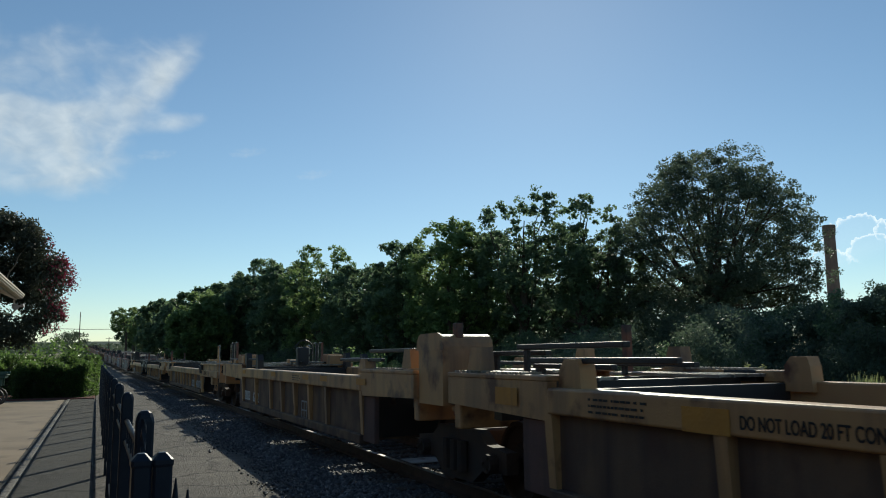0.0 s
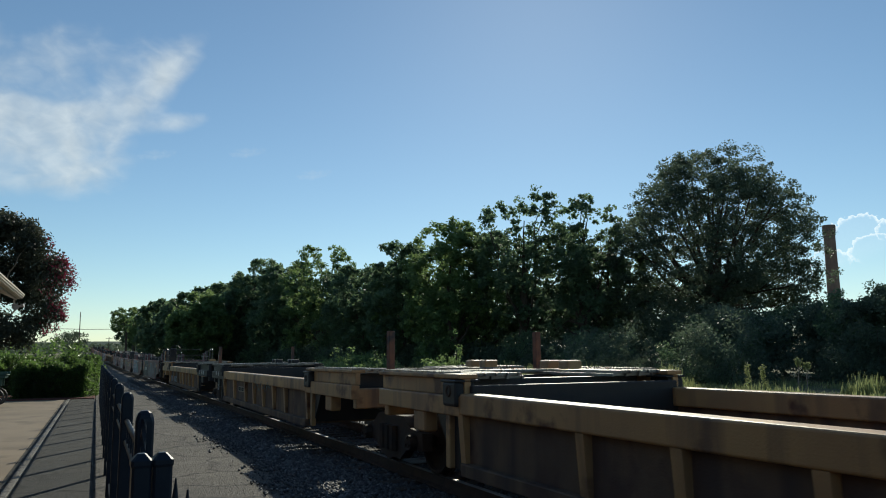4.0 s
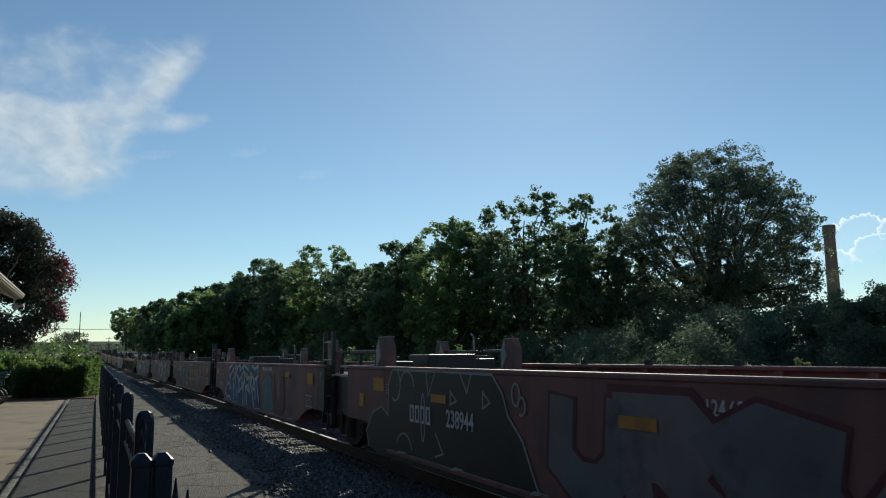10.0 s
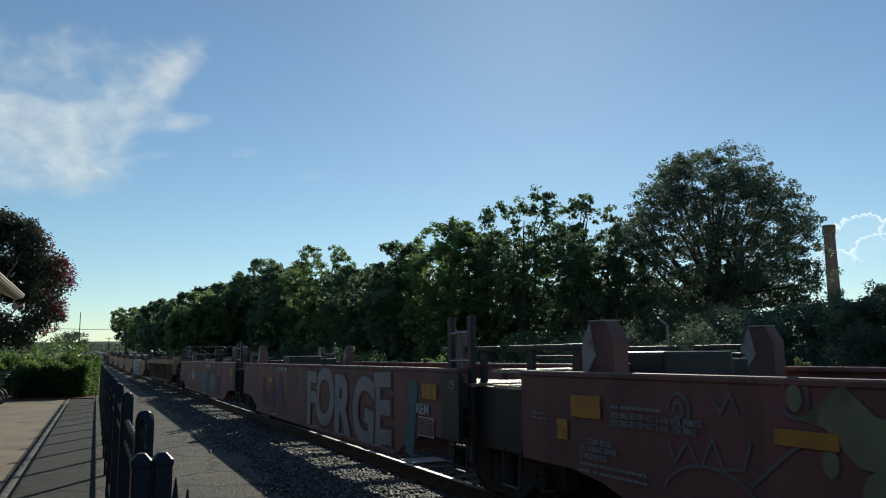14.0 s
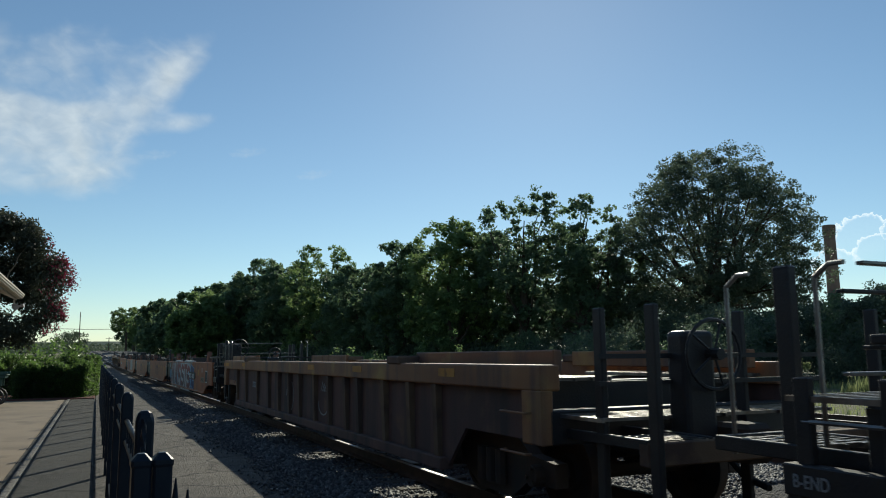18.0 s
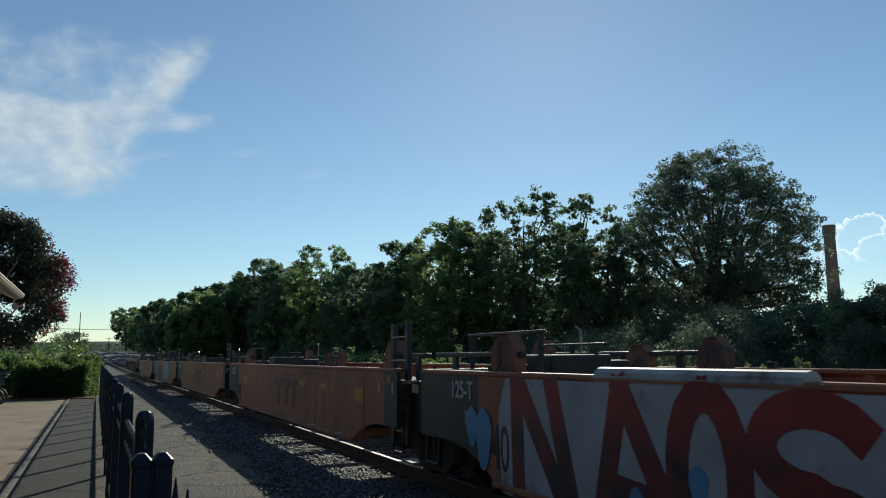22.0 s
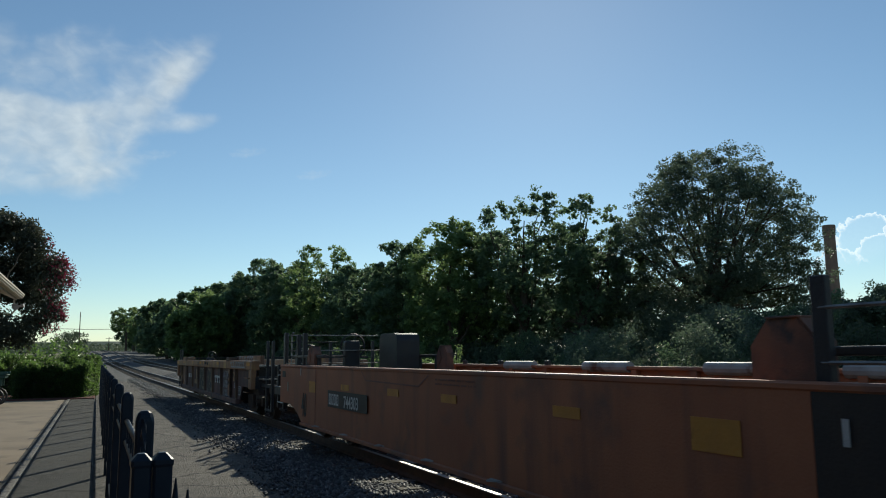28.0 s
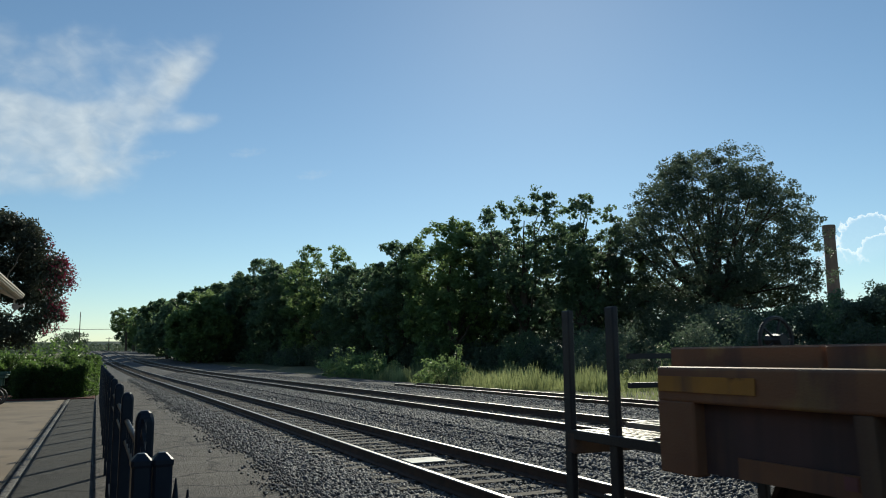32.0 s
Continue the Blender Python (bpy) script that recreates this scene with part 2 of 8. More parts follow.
def raw_mesh(name, verts, faces, mat):
    me = bpy.data.meshes.new(name)
    verts = np.asarray(verts, np.float32)
    faces = np.asarray(faces, np.int32)
    k = faces.shape[1]
    me.vertices.add(len(verts))
    me.vertices.foreach_set("co", verts.ravel())
    me.loops.add(faces.size)
    me.loops.foreach_set("vertex_index", faces.ravel())
    me.polygons.add(len(faces))
    me.polygons.foreach_set("loop_start", np.arange(0, faces.size, k, dtype=np.int32))
    me.polygons.foreach_set("loop_total", np.full(len(faces), k, dtype=np.int32))
    me.update(calc_edges=True)
    me.materials.append(mat)
    return me


def thing(name, label, category, group="", kind="", m=None):
    e = new(name)
    e.empty_display_size = 0.3
    if m is not None:
        e.matrix_basis = m
    return tagged(e, label, category, group, kind)


# ---- ground ----
def ground_z(x, y):
    s = track_shift(y)
    x -= s
    if x < 2.3:
        z = -0.32
    elif x < 3.1:
        z = -0.32 + (x - 2.3) / 0.8 * 0.08
    elif x < 6.9:
        z = -0.24
    elif x < 7.4:
        z = -0.24 + (x - 6.9) / 0.5 * 0.15
    elif x < 12:
        z = -0.06
    elif x < 14:
        z = -0.06 - (x - 12) / 2 * 0.2
    elif x < 20:
        z = -0.28
    else:
        z = -0.30
    return z + grade(y)


def sheet(name, xs, ys, mat, zf):
    xs, ys = list(xs), list(ys)
    v = [(x + (track_shift(y) if abs(x) < 60 else 0), y, zf(x + (track_shift(y) if abs(x) < 60 else 0), y)) for y in ys for x in xs]
    nx = len(xs)
    f = [(j * nx + i, j * nx + i + 1, (j + 1) * nx + i + 1, (j + 1) * nx + i) for j in range(len(ys) - 1) for i in range(nx - 1)]
    return new(name, raw_mesh(name, v, f, mat))


YS = [-4000, -1200, -500, -260, -120, -60, -30] + list(range(-20, 300, 5)) + [310, 330, 360, 420, 600, 1000, 2200, 4500]
tagged(sheet("ground", [-4500, -1500, -400, -120, -50, -20, -8, -2, 2.3, 3.1, 5, 6.9, 7.4, 9, 12, 14, 17, 20, 20.01, 24, 30, 45, 60, 120, 400, 1500, 4500], YS, M["earth"], ground_z),
       "dry grassy ground beyond the railway yard", "ground", kind="structure")
tagged(sheet("ballast_bed", [2.35, 3.1, 5, 6.9, 7.4, 9, 12, 14, 17, 20.2], [y for y in YS if -300 < y < 400], M["ground"], lambda x, y: ground_z(x, y) + 0.03),
       "grey crushed stone ballast bed under the tracks", "ballast", kind="structure")
part("platform_slab", boxes((0.05, 2.42, -60, 60, -0.4, -0.10), bevel=0.02), M["asphalt"])
tagged(bpy.data.objects["platform_slab"], "worn grey asphalt platform beside the track", "platform", kind="structure")
tagged(part("pavement", boxes((-0.90, 0.046, -60, 36.2, -0.4, -0.104)), M["dark_asphalt"]), "dark asphalt strip behind the fence", "pavement", kind="structure")
tagged(part("concrete_walk", boxes((-22, -1.10, -60, 35.2, -0.4, -0.100)), M["concrete"]), "buff concrete station walk", "pavement", kind="structure")
tagged(part("walk_edge_strip", boxes((-1.098, -1.012, -60, 35.2, -0.4, -0.112)), M["dark_asphalt"]), "dark strip along the edge of the concrete walk", "pavement", kind="structure")
kerb = new("kerb")
tagged(kerb, "pale worn concrete kerb strip between walk and asphalt", "kerb", kind="structure")
kerb_piece = boxes((-0.05, 0.05, -0.595, 0.595, -0.3, -0.092), bevel=0.012)
KERB = bpy.data.meshes.new("kerb_stone")
kerb_piece.to_mesh(KERB)
kerb_piece.free()
KERB.materials.append(M["kerb"])
for i in range(32):
    share("kerb_stone", KERB, kerb, pose(-0.955, -2.4 + 1.2 * i, 0.002 * (i % 3)))


# ---- tracks ----
def rail_mesh(bm, off, z0, y0, y1, step=4.0, x_of=None):
    prof = [(-0.07, -0.17), (0.07, -0.17), (0.07, -0.155), (0.012, -0.13), (0.012, -0.04), (0.036, -0.03), (0.036, -0.006), (0.028, 0.0),
            (-0.028, 0.0), (-0.036, -0.006), (-0.036, -0.03), (-0.012, -0.04), (-0.012, -0.13), (-0.07, -0.155)]
    ys = np.arange(y0, y1 + 0.1, step)
    rows = []
    for y in ys:
        c = (x_of(y) if x_of else track_shift(y)) + off
        rows.append([bm.verts.new((c + px, y, z0 + pz + grade(y))) for px, pz in prof])
    n = len(prof)
    for a, b in zip(rows, rows[1:]):
        for i in range(n):
            f = bm.faces.new((a[i], b[i], b[(i + 1) % n], a[(i + 1) % n]))
            f.material_index = 1 if i in (6, 7, 8) else 0
    bm.faces.new(rows[0])
    bm.faces.new(rows[-1][::-1])
    bmesh.ops.recalc_face_normals(bm, faces=bm.faces[:])
    return bm


def track(name, label, centre, za, zb, y0, y1, near, x_of=None):
    t = thing(name, label, "railway track", kind="structure")
    for off, z in ((-0.7535, za), (0.7535, zb)):
        ob = part("rail", rail_mesh(bmesh.new(), centre + off, z, y0, y1, x_of=x_of), M["rail_side"], t, "steel rail with a bright worn head")
        ob.data.materials.append(M["steel"])
    me = bpy.data.meshes.new("tie")
    bm = boxes((-1.3, 1.3, -0.11, 0.11, -0.17, 0.0), bevel=0.008)
    bm.to_mesh(me)
    bm.free()
    me.materials.append(M["tie"])
    far = bmesh.new()
    rng = random.Random(len(name))
    y = y0 + 0.3
    zc = (za + zb) / 2 - 0.172
    while y < min(y1, 150):
        xc = centre + (x_of(y) if x_of else track_shift(y))
        if near[0] < y < near[1]:
            share("tie", me, t, pose(xc + rng.uniform(-0.04, 0.04), y, zc + grade(y) - rng.uniform(0, 0.015), 0, rng.uniform(-0.5, 0.5), rng.uniform(-1.5, 1.5)))
        elif y > -20:
            box(far, xc - 1.3, xc + 1.3, y - 0.11, y + 0.11, zc + grade(y) - 0.17, zc + grade(y))
        y += 0.53
    ob = part("far_tie", far, M["tie"], t)
    ob["kind"] = "stuff"
    return t


track("track_main", "near railway track with worn rails on dark wooden ties", TRACK_X, 0.0, 0.0, -270, 290, (3, 60))
track("track_second", "second railway track with slightly canted rails", 9.66, 0.15, 0.19, -270, 290, (8, 60))


def spur_x(y):
    return -0.016 * max(0.0, y - 30) ** 1.3 * 0.12


track("track_spur", "rusty siding that ends before the tall grass", 17.55, -0.10, -0.10, -60, 46, (14, 46), spur_x)


# crushed stone
def stones(count, x0, x1, y0, y1, s0, s1, seed, skip=()):
    rng = np.random.default_rng(seed)
    x = rng.uniform(x0, x1, count)
    y = y0 * (y1 / y0) ** rng.random(count)
    keep = np.ones(count, bool)
    for a, b in skip:
        keep &= ~((x > a) & (x < b))
    x, y = x[keep], y[keep]
    n = len(x)
    z = np.array([ground_z(a, b) for a, b in zip(x, y)]) + 0.035
    s = rng.uniform(s0, s1, n)
    octa = np.array([(1, 0, 0), (0, 1, 0), (-1, 0, 0), (0, -1, 0), (0, 0, 0.8), (0, 0, -0.8)], float)
    v = octa[None] * rng.uniform(0.6, 1.25, (n, 6, 1)) * s[:, None, None]
    a = rng.uniform(0, 6.28, n)
    t = rng.uniform(-0.6, 0.6, n)
    ca, sb, ct, st = np.cos(a)[:, None], np.sin(a)[:, None], np.cos(t)[:, None], np.sin(t)[:, None]
    vx, vy, vz = v[..., 0], v[..., 1], v[..., 2]
    vy, vz = vy * ct - vz * st, vy * st + vz * ct
    vx, vy = vx * ca - vy * sb, vx * sb + vy * ca
    pts = np.stack([vx + x[:, None], vy + y[:, None], vz + z[:, None] + rng.uniform(-0.01, 0.02, n)[:, None]], -1).reshape(-1, 3)
    f = np.array([(0, 1, 4), (1, 2, 4), (2, 3, 4), (3, 0, 4), (1, 0, 5), (2, 1, 5), (3, 2, 5), (0, 3, 5)])
    faces = (f[None] + 6 * np.arange(n)[:, None, None]).reshape(-1, 3)
    return pts, faces


def island_material(name, a, c, rough=0.9):
    m = bpy.data.materials.new(name)
    m.use_nodes = True
    nt = m.node_tree
    b = nt.nodes["Principled BSDF"]
    b.inputs["Roughness"].default_value = rough
    g = nt.nodes.new("ShaderNodeNewGeometry")
    tc = nt.nodes.new("ShaderNodeTexCoord").outputs["Object"]
    pw = nt.nodes.new("ShaderNodeMath")
    pw.operation = "POWER"
    pw.inputs[1].default_value = 2.2
    nt.links.new(g.outputs["Random Per Island"], pw.inputs[0])
    col = ramp_mix(nt, pw.outputs[0], a, c)
    col = ramp_mix(nt, noise_fac(nt, tc, 60, 3), col, tuple(x * 0.8 for x in a))
    nt.links.new(col, b.inputs["Base Color"])
    return m


M["stone"] = island_material("crushed_granite", (0.065, 0.063, 0.066), (0.36, 0.347, 0.345), 0.7)


def edge_stones():
    """Stones strewn over the ragged edge of the platform."""
    rng = np.random.default_rng(77)
    v, f = stones(5200, 1.9, 2.6, 5, 60, 0.012, 0.034, 6)
    c = v.reshape(-1, 6, 3)
    m = c.mean(1)
    wave = 2.33 + 0.12 * np.sin(m[:, 1] * 1.1) + 0.07 * np.sin(m[:, 1] * 2.9 + 1)
    keep = m[:, 0] > wave - rng.exponential(0.12, len(m))
    c = c[keep]
    c[:, :, 2] += (-0.095 - c[:, :, 2].mean(1))[:, None] + 0.012
    n = len(c)
    g = f.reshape(-1, 8, 3)[0]
    return c.reshape(-1, 3), (g[None] + 6 * np.arange(n)[:, None, None]).reshape(-1, 3)


def ballast():
    sets = [stones(26000, 2.45, 4.15, 5, 70, 0.022, 0.05, 1), edge_stones(), stones(13000, 4.30, 5.66, 6, 60, 0.02, 0.042, 2),
            stones(40000, 5.85, 8.85, 7, 80, 0.03, 0.06, 3), stones(9000, 9.0, 10.4, 12, 60, 0.025, 0.045, 4), stones(16000, 10.45, 16.6, 14, 80, 0.035, 0.075, 5)]
    vs, fs, n = [], [], 0
    for v, f in sets:
        vs.append(v)
        fs.append(f + n)
        n += len(v)
    v, f = stones(2600, 0.30, 2.3, 3.2, 34, 0.004, 0.010, 12)
    c = v.reshape(-1, 6, 3)
    c[:, :, 2] += (-0.098 - c[:, :, 2].mean(1))[:, None]
    tagged(new("platform_grit", raw_mesh("platform_grit", c.reshape(-1, 3), f, M["stone"])), "fine loose grit on the worn asphalt", "gravel", kind="stuff")
    ob = new("gravel", raw_mesh("gravel", np.concatenate(vs), np.concatenate(fs), M["stone"]))
    tagged(ob, "loose grey crushed stone ballast", "gravel", kind="stuff")


ballast()
tagged(part("track_plate", boxes((4.72, 5.35, 11.6, 12.15, -0.165, -0.15), bevel=0.004), M["plate"]), "pale grey metal plate lying between the rails", "metal plate")


# ---- trees ----
def leaf_cloud(rng, centres, radii, per, size, flat=1.0, droop=0.0, wide=0.42, level=1.0):
    """Leaf quads scattered in clumps round the given centres. level: below one, the leaves lie flatter."""
    n = len(centres) * per
    c = np.repeat(centres, per, 0)
    r = np.repeat(radii, per)[:, None]
    d = rng.normal(0, 1, (n, 3))
    d /= np.linalg.norm(d, axis=1)[:, None]
    rad = rng.random((n, 1)) ** 0.45
    p = c + d * rad * r * np.array([1, 1, flat])
    a = rng.normal(0, 1, (n, 3))
    a[:, 2] = a[:, 2] * level - droop
    a /= np.linalg.norm(a, axis=1)[:, None]
    k = rng.normal(0, 1, (n, 3))
    k[:, 2] *= level
    b = np.cross(a, np.cross(a, k))
    b /= np.linalg.norm(b, axis=1)[:, None] + 1e-9
    s = (size * rng.uniform(0.6, 1.3, n))[:, None]
    q = np.stack([p - a * s, p + b * s * wide, p + a * s, p - b * s * wide], 1)
    return q.reshape(-1, 3)


def quads(n):
    return np.arange(4 * n, dtype=np.int32).reshape(-1, 4)


def crown_points(rng, n, rx, rz, cz, lumps, thr=-0.12, freq=0.42, low=1.0, core=0.12, cap=0.0):
    """Spray centres in a billowing crown: rounded boughs round the middle, leafy on their outer and upper sides, with gaps
    left by a noise field. low: how far the crown reaches below its middle; cap: how much closer the leaves stand at the top."""
    size = np.array([rx, rx, rz])
    boughs = []
    for i in range(lumps):
        z = 1 - 2 * (i + 0.5) / lumps
        a = i * 2.39996 + rng.uniform(-0.3, 0.3)
        d = np.array([math.cos(a) * math.sqrt(1 - z * z), math.sin(a) * math.sqrt(1 - z * z), z])
        boughs.append((d * rng.uniform(0.50, 0.74), d, rng.uniform(0.26, 0.42)))
    weight = np.array([b[2] ** 2 for b in boughs])
    pick = np.cumsum(weight / weight.sum())
    shift = rng.uniform(-50, 50, 3)
    out = []
    tries = 0
    while len(out) < n:
        tries += 1
        c, d, r = boughs[min(lumps - 1, int(np.searchsorted(pick, rng.random())))]
        if rng.random() < core:
            p = c * rng.uniform(0.1, 0.9) + rng.normal(0, 0.12, 3)
        else:
            v = rng.normal(0, 1, 3) + d * 0.7 + np.array([0, 0, 0.45])
            p = c + v / np.linalg.norm(v) * r * rng.uniform(0.72, 1.06)
        q = p * size
        if q[2] < 0:
            q[2] *= low
        if q[2] < -0.95 * rz:
            continue
        if tries < 12 * n and noise.noise(Vector(q * freq + shift)) < thr - cap * max(p[2], 0.4 * p[2]):
            continue
        out.append(q + np.array([0, 0, cz]))
    return np.array(out)


def limb(bm, rng, a, b, r0, r1, wob=0.12, n=5):
    a, b = Vector(a), Vector(b)
    pts = [a.lerp(b, i / n) + (Vector((rng.uniform(-wob, wob), rng.uniform(-wob, wob), 0)) * (b - a).length * 0.4 if 0 < i < n else Vector()) for i in range(n + 1)]
    for i in range(n):
        tube(bm, pts[i], pts[i + 1], r0 + (r1 - r0) * i / n, r0 + (r1 - r0) * (i + 1) / n, 7, False)


def tree(name, label, pos, height, rx, seed, leaf, sprays, per, size, crown_base=0.2, lumps=22, spray_r=0.6, cz=None, low=1.0, limbs=9, thr=-0.12, wide=0.6, level=0.7, freq=0.42, cap=0.0):
    rng = np.random.default_rng(seed)
    t = thing(name, label, "tree", "trees", m=pose(*pos))
    cz = cz or height * (1 + crown_base) / 2
    pts = crown_points(rng, sprays, rx, height - cz, cz, lumps, thr, freq, low, cap=cap)
    top = pts[:, 2].max()
    pts[:, 2] = np.where(pts[:, 2] > cz, cz + (pts[:, 2] - cz) * (height - spray_r * 0.7 - cz) / (top - cz), pts[:, 2])
    bm = bmesh.new()
    r = 0.024 * height
    fork = height * (crown_base + 0.12)
    limb(bm, rng, (0, 0, -0.2), (rng.uniform(-0.3, 0.3), rng.uniform(-0.3, 0.3), fork), r * 1.15, r * 0.75, 0.03)
    limb(bm, rng, (0, 0, fork * 0.98), (rng.uniform(-0.6, 0.6), rng.uniform(-0.6, 0.6), height * 0.8), r * 0.7, r * 0.1, 0.05, 8)
    for i in range(limbs):
        q = pts[rng.integers(len(pts))]
        z0 = fork * rng.uniform(0.75, 1.25)
        a = np.array([0, 0, min(z0, q[2] * 0.9)])
        e = q * np.array([0.85, 0.85, 0.97])
        limb(bm, rng, tuple(a), tuple(e), r * rng.uniform(0.28, 0.45), r * 0.08, 0.08, 6)
        for j in range(3):
            f = pts[np.argmin(np.linalg.norm(pts - e - rng.normal(0, 0.16 * rx, 3), axis=1))]
            limb(bm, rng, tuple(a + (e - a) * rng.uniform(0.55, 0.85)), tuple(f), r * 0.12, r * 0.03, 0.06, 4)
    part("trunk", bm, M["bark"], t)
    v = leaf_cloud(rng, pts, rng.uniform(0.6, 1.3, len(pts)) * spray_r, per, size, 0.7, 0.0, wide, level)
    ob = new("crown", raw_mesh("crown", v, quads(len(v) // 4), leaf))
    ob.parent = t
    return t


def base_z(x, y):
    return ground_z(x, y)


OAK = "broad round oak with dark leaves and open gaps between its limbs"
MIX = "dense leafy hardwood tree at the edge of the wood"
tree("oak_tree", OAK, (56.2, 57.5, -0.3), 23.8, 10.9, 15, M["leaf_oak"], 2600, 52, 0.135, 0.14, 80, 0.66, cz=9.6, low=0.45, limbs=36, thr=-0.06, wide=0.5, freq=0.33, cap=0.55)
ROW = [(14, 335, 16.0, 7), (14.5, 235.2, 12.8, 6.5), (14, 175.6, 13.4, 6), (17, 155.1, 14.9, 6.4), (18.5, 126.2, 12.6, 5), (20, 107.1, 15.0, 5.4),
       (22, 94.9, 13.4, 4.4), (24, 87.0, 15.0, 4.8), (25, 73.6, 11.2, 4.0), (25.5, 64.6, 12.5, 3.6), (27, 57.8, 13.6, 3.9), (31, 58.9, 13.3, 3.4), (15.5, 200, 12.5, 6), (16.5, 140, 13.2, 5), (19.5, 116, 12.5, 5), (26, 80, 11.6, 4.4), (27.5, 68, 11.0, 4.2)]
for i, (x, y, h, r) in enumerate(ROW):
    if 55 < y < 130:
        x, y, h, r = x * 1.35, y * 1.35, h * 1.35 - 0.5, r * 1.35
    tree("tree", MIX, (x, y, base_z(x, y)), h, r * 1.2, 30 + i, (M["leaf_mix"], M["leaf_light"], M["leaf_mix"])[i % 3], 640, 36, 0.20 if y < 125 else 0.30, 0.0, (24, 30, 20)[i % 3], 0.62 if y < 125 else 0.85, limbs=4, wide=0.62)
OPEN = "tall broadleaf tree with sky showing through its crown"
tree("tree", OPEN, (42.7, 72.0, -0.3), 20.9, 7.0, 61, M["leaf_mix"], 520, 28, 0.20, 0.12, 30, 0.58, limbs=12, thr=0.0, wide=0.66)
tree("tree", OPEN, (46.0, 66.0, -0.3), 19.2, 6.2, 62, M["leaf_mix"], 430, 28, 0.20, 0.12, 26, 0.58, limbs=12, thr=0.0, wide=0.66)
tree("tree", MIX, (49.5, 66.0, -0.3), 15.9, 5.4, 63, M["leaf_mix"], 560, 34, 0.19, 0.05, 22, 0.62, limbs=6)
for i, (x, y, h, r) in enumerate([(58, 72, 11.0, 6.5), (47, 36.7, 5.8, 2.8), (44, 32.1, 6.5, 3.0), (42, 28.3, 6.0, 3.2), (42, 133, 13.5, 8), (50, 91, 14.0, 7.5),
                                  (56, 84, 12.0, 7), (50, 52.5, 6.4, 5.4), (50, 43.9, 5.8, 5), (52, 40.1, 6.0, 4.5), (46, 46, 5.5, 4.5), (54, 77, 10.5, 6)]):
    tree("tree", "low leafy tree in the thicket behind the yard", (x, y, -0.3), h, r, 80 + i, (M["leaf_mix"], M["leaf_oak"])[i % 2], 420, 44 if y < 50 else 32, 0.10 if y < 50 else 0.17, 0.0, 18, 0.5, limbs=4)

tree("tree", "pale spreading tree at the far end of the wood", (9.6, 300, base_z(9.6, 300)), 20.4 - base_z(9.6, 300), 6.8, 64, M["leaf_light"], 190, 36, 0.3, 0.4, 14, 0.9, limbs=14)


def bush(name, label, pos, rx, ry, h, seed, leaf, clumps=60, per=40, size=0.13, clump_r=0.4, category="bush"):
    rng = np.random.default_rng(seed)
    a, rr = rng.uniform(0, 6.28, clumps), rng.random(clumps) ** 0.5
    z = rng.random(clumps) * h * np.sqrt(np.maximum(0.1, 1 - rr * rr * 0.8))
    pts = np.stack([np.cos(a) * rr * rx, np.sin(a) * rr * ry, z], -1)
    t = thing(name, label, category, "bushes", m=pose(*pos))
    bm = bmesh.new()
    for i in range(7):
        q = pts[rng.integers(clumps)]
        limb(bm, rng, (q[0] * 0.2, q[1] * 0.2, -0.1), tuple(q), 0.03, 0.008, 0.1, 3)
    part("stem", bm, M["bark"], t)["kind"] = "stuff"
    v = leaf_cloud(rng, pts, rng.uniform(0.6, 1.3, clumps) * clump_r, per, size, 0.9)
    ob = new("foliage", raw_mesh("foliage", v, quads(len(v) // 4), leaf))
    ob.parent = t
    return t


# thicket at the foot of the wood
for i in range(34):
    y = 24 + i * 4.6 + (i % 3) * 0.8
    x = (33.0 if y < 44 else 33.0 + (y - 44) * 0.35 if y < 62 else 39.0 - (y - 62) * 0.19 if y < 125 else 27.0 - (y - 125) * 0.12) + (i % 4) * 0.7
    if y < 34:
        x += 7
    bush("thicket_bush", "dark shaded bush at the foot of the wood", (x, y, base_z(x, y)), 3.0, 3.0, 3.0 + (i * 7 % 5) * 0.35, 200 + i, M["leaf_oak" if i % 3 else "leaf_mix"], 70, 110 if y < 48 else 70 if y < 70 else 32, 0.10 if y < 48 else 0.15 if y < 70 else 0.24, 0.8)
bush("roadside_bush", "sunlit bush on the gravel edge", (20.6, 66, -0.3), 2.6, 3.2, 2.6, 301, M["leaf_light"], 80, 40, 0.14, 0.55)
bush("roadside_bush", "sunlit bush on the gravel edge", (21.3, 60, -0.3), 1.8, 2.4, 2.0, 302, M["leaf_light"], 60, 40, 0.14, 0.5)
bush("roadside_bush", "weedy bush in the tall grass", (20.7, 45.5, -0.3), 1.7, 1.9, 1.9, 303, M["leaf_light"], 70, 36, 0.11, 0.38)
bush("sapling", "slender pale sapling above the grass", (21.2, 44.6, -0.3), 0.4, 0.4, 4.1, 304, M["leaf_light"], 9, 22, 0.12, 0.24)


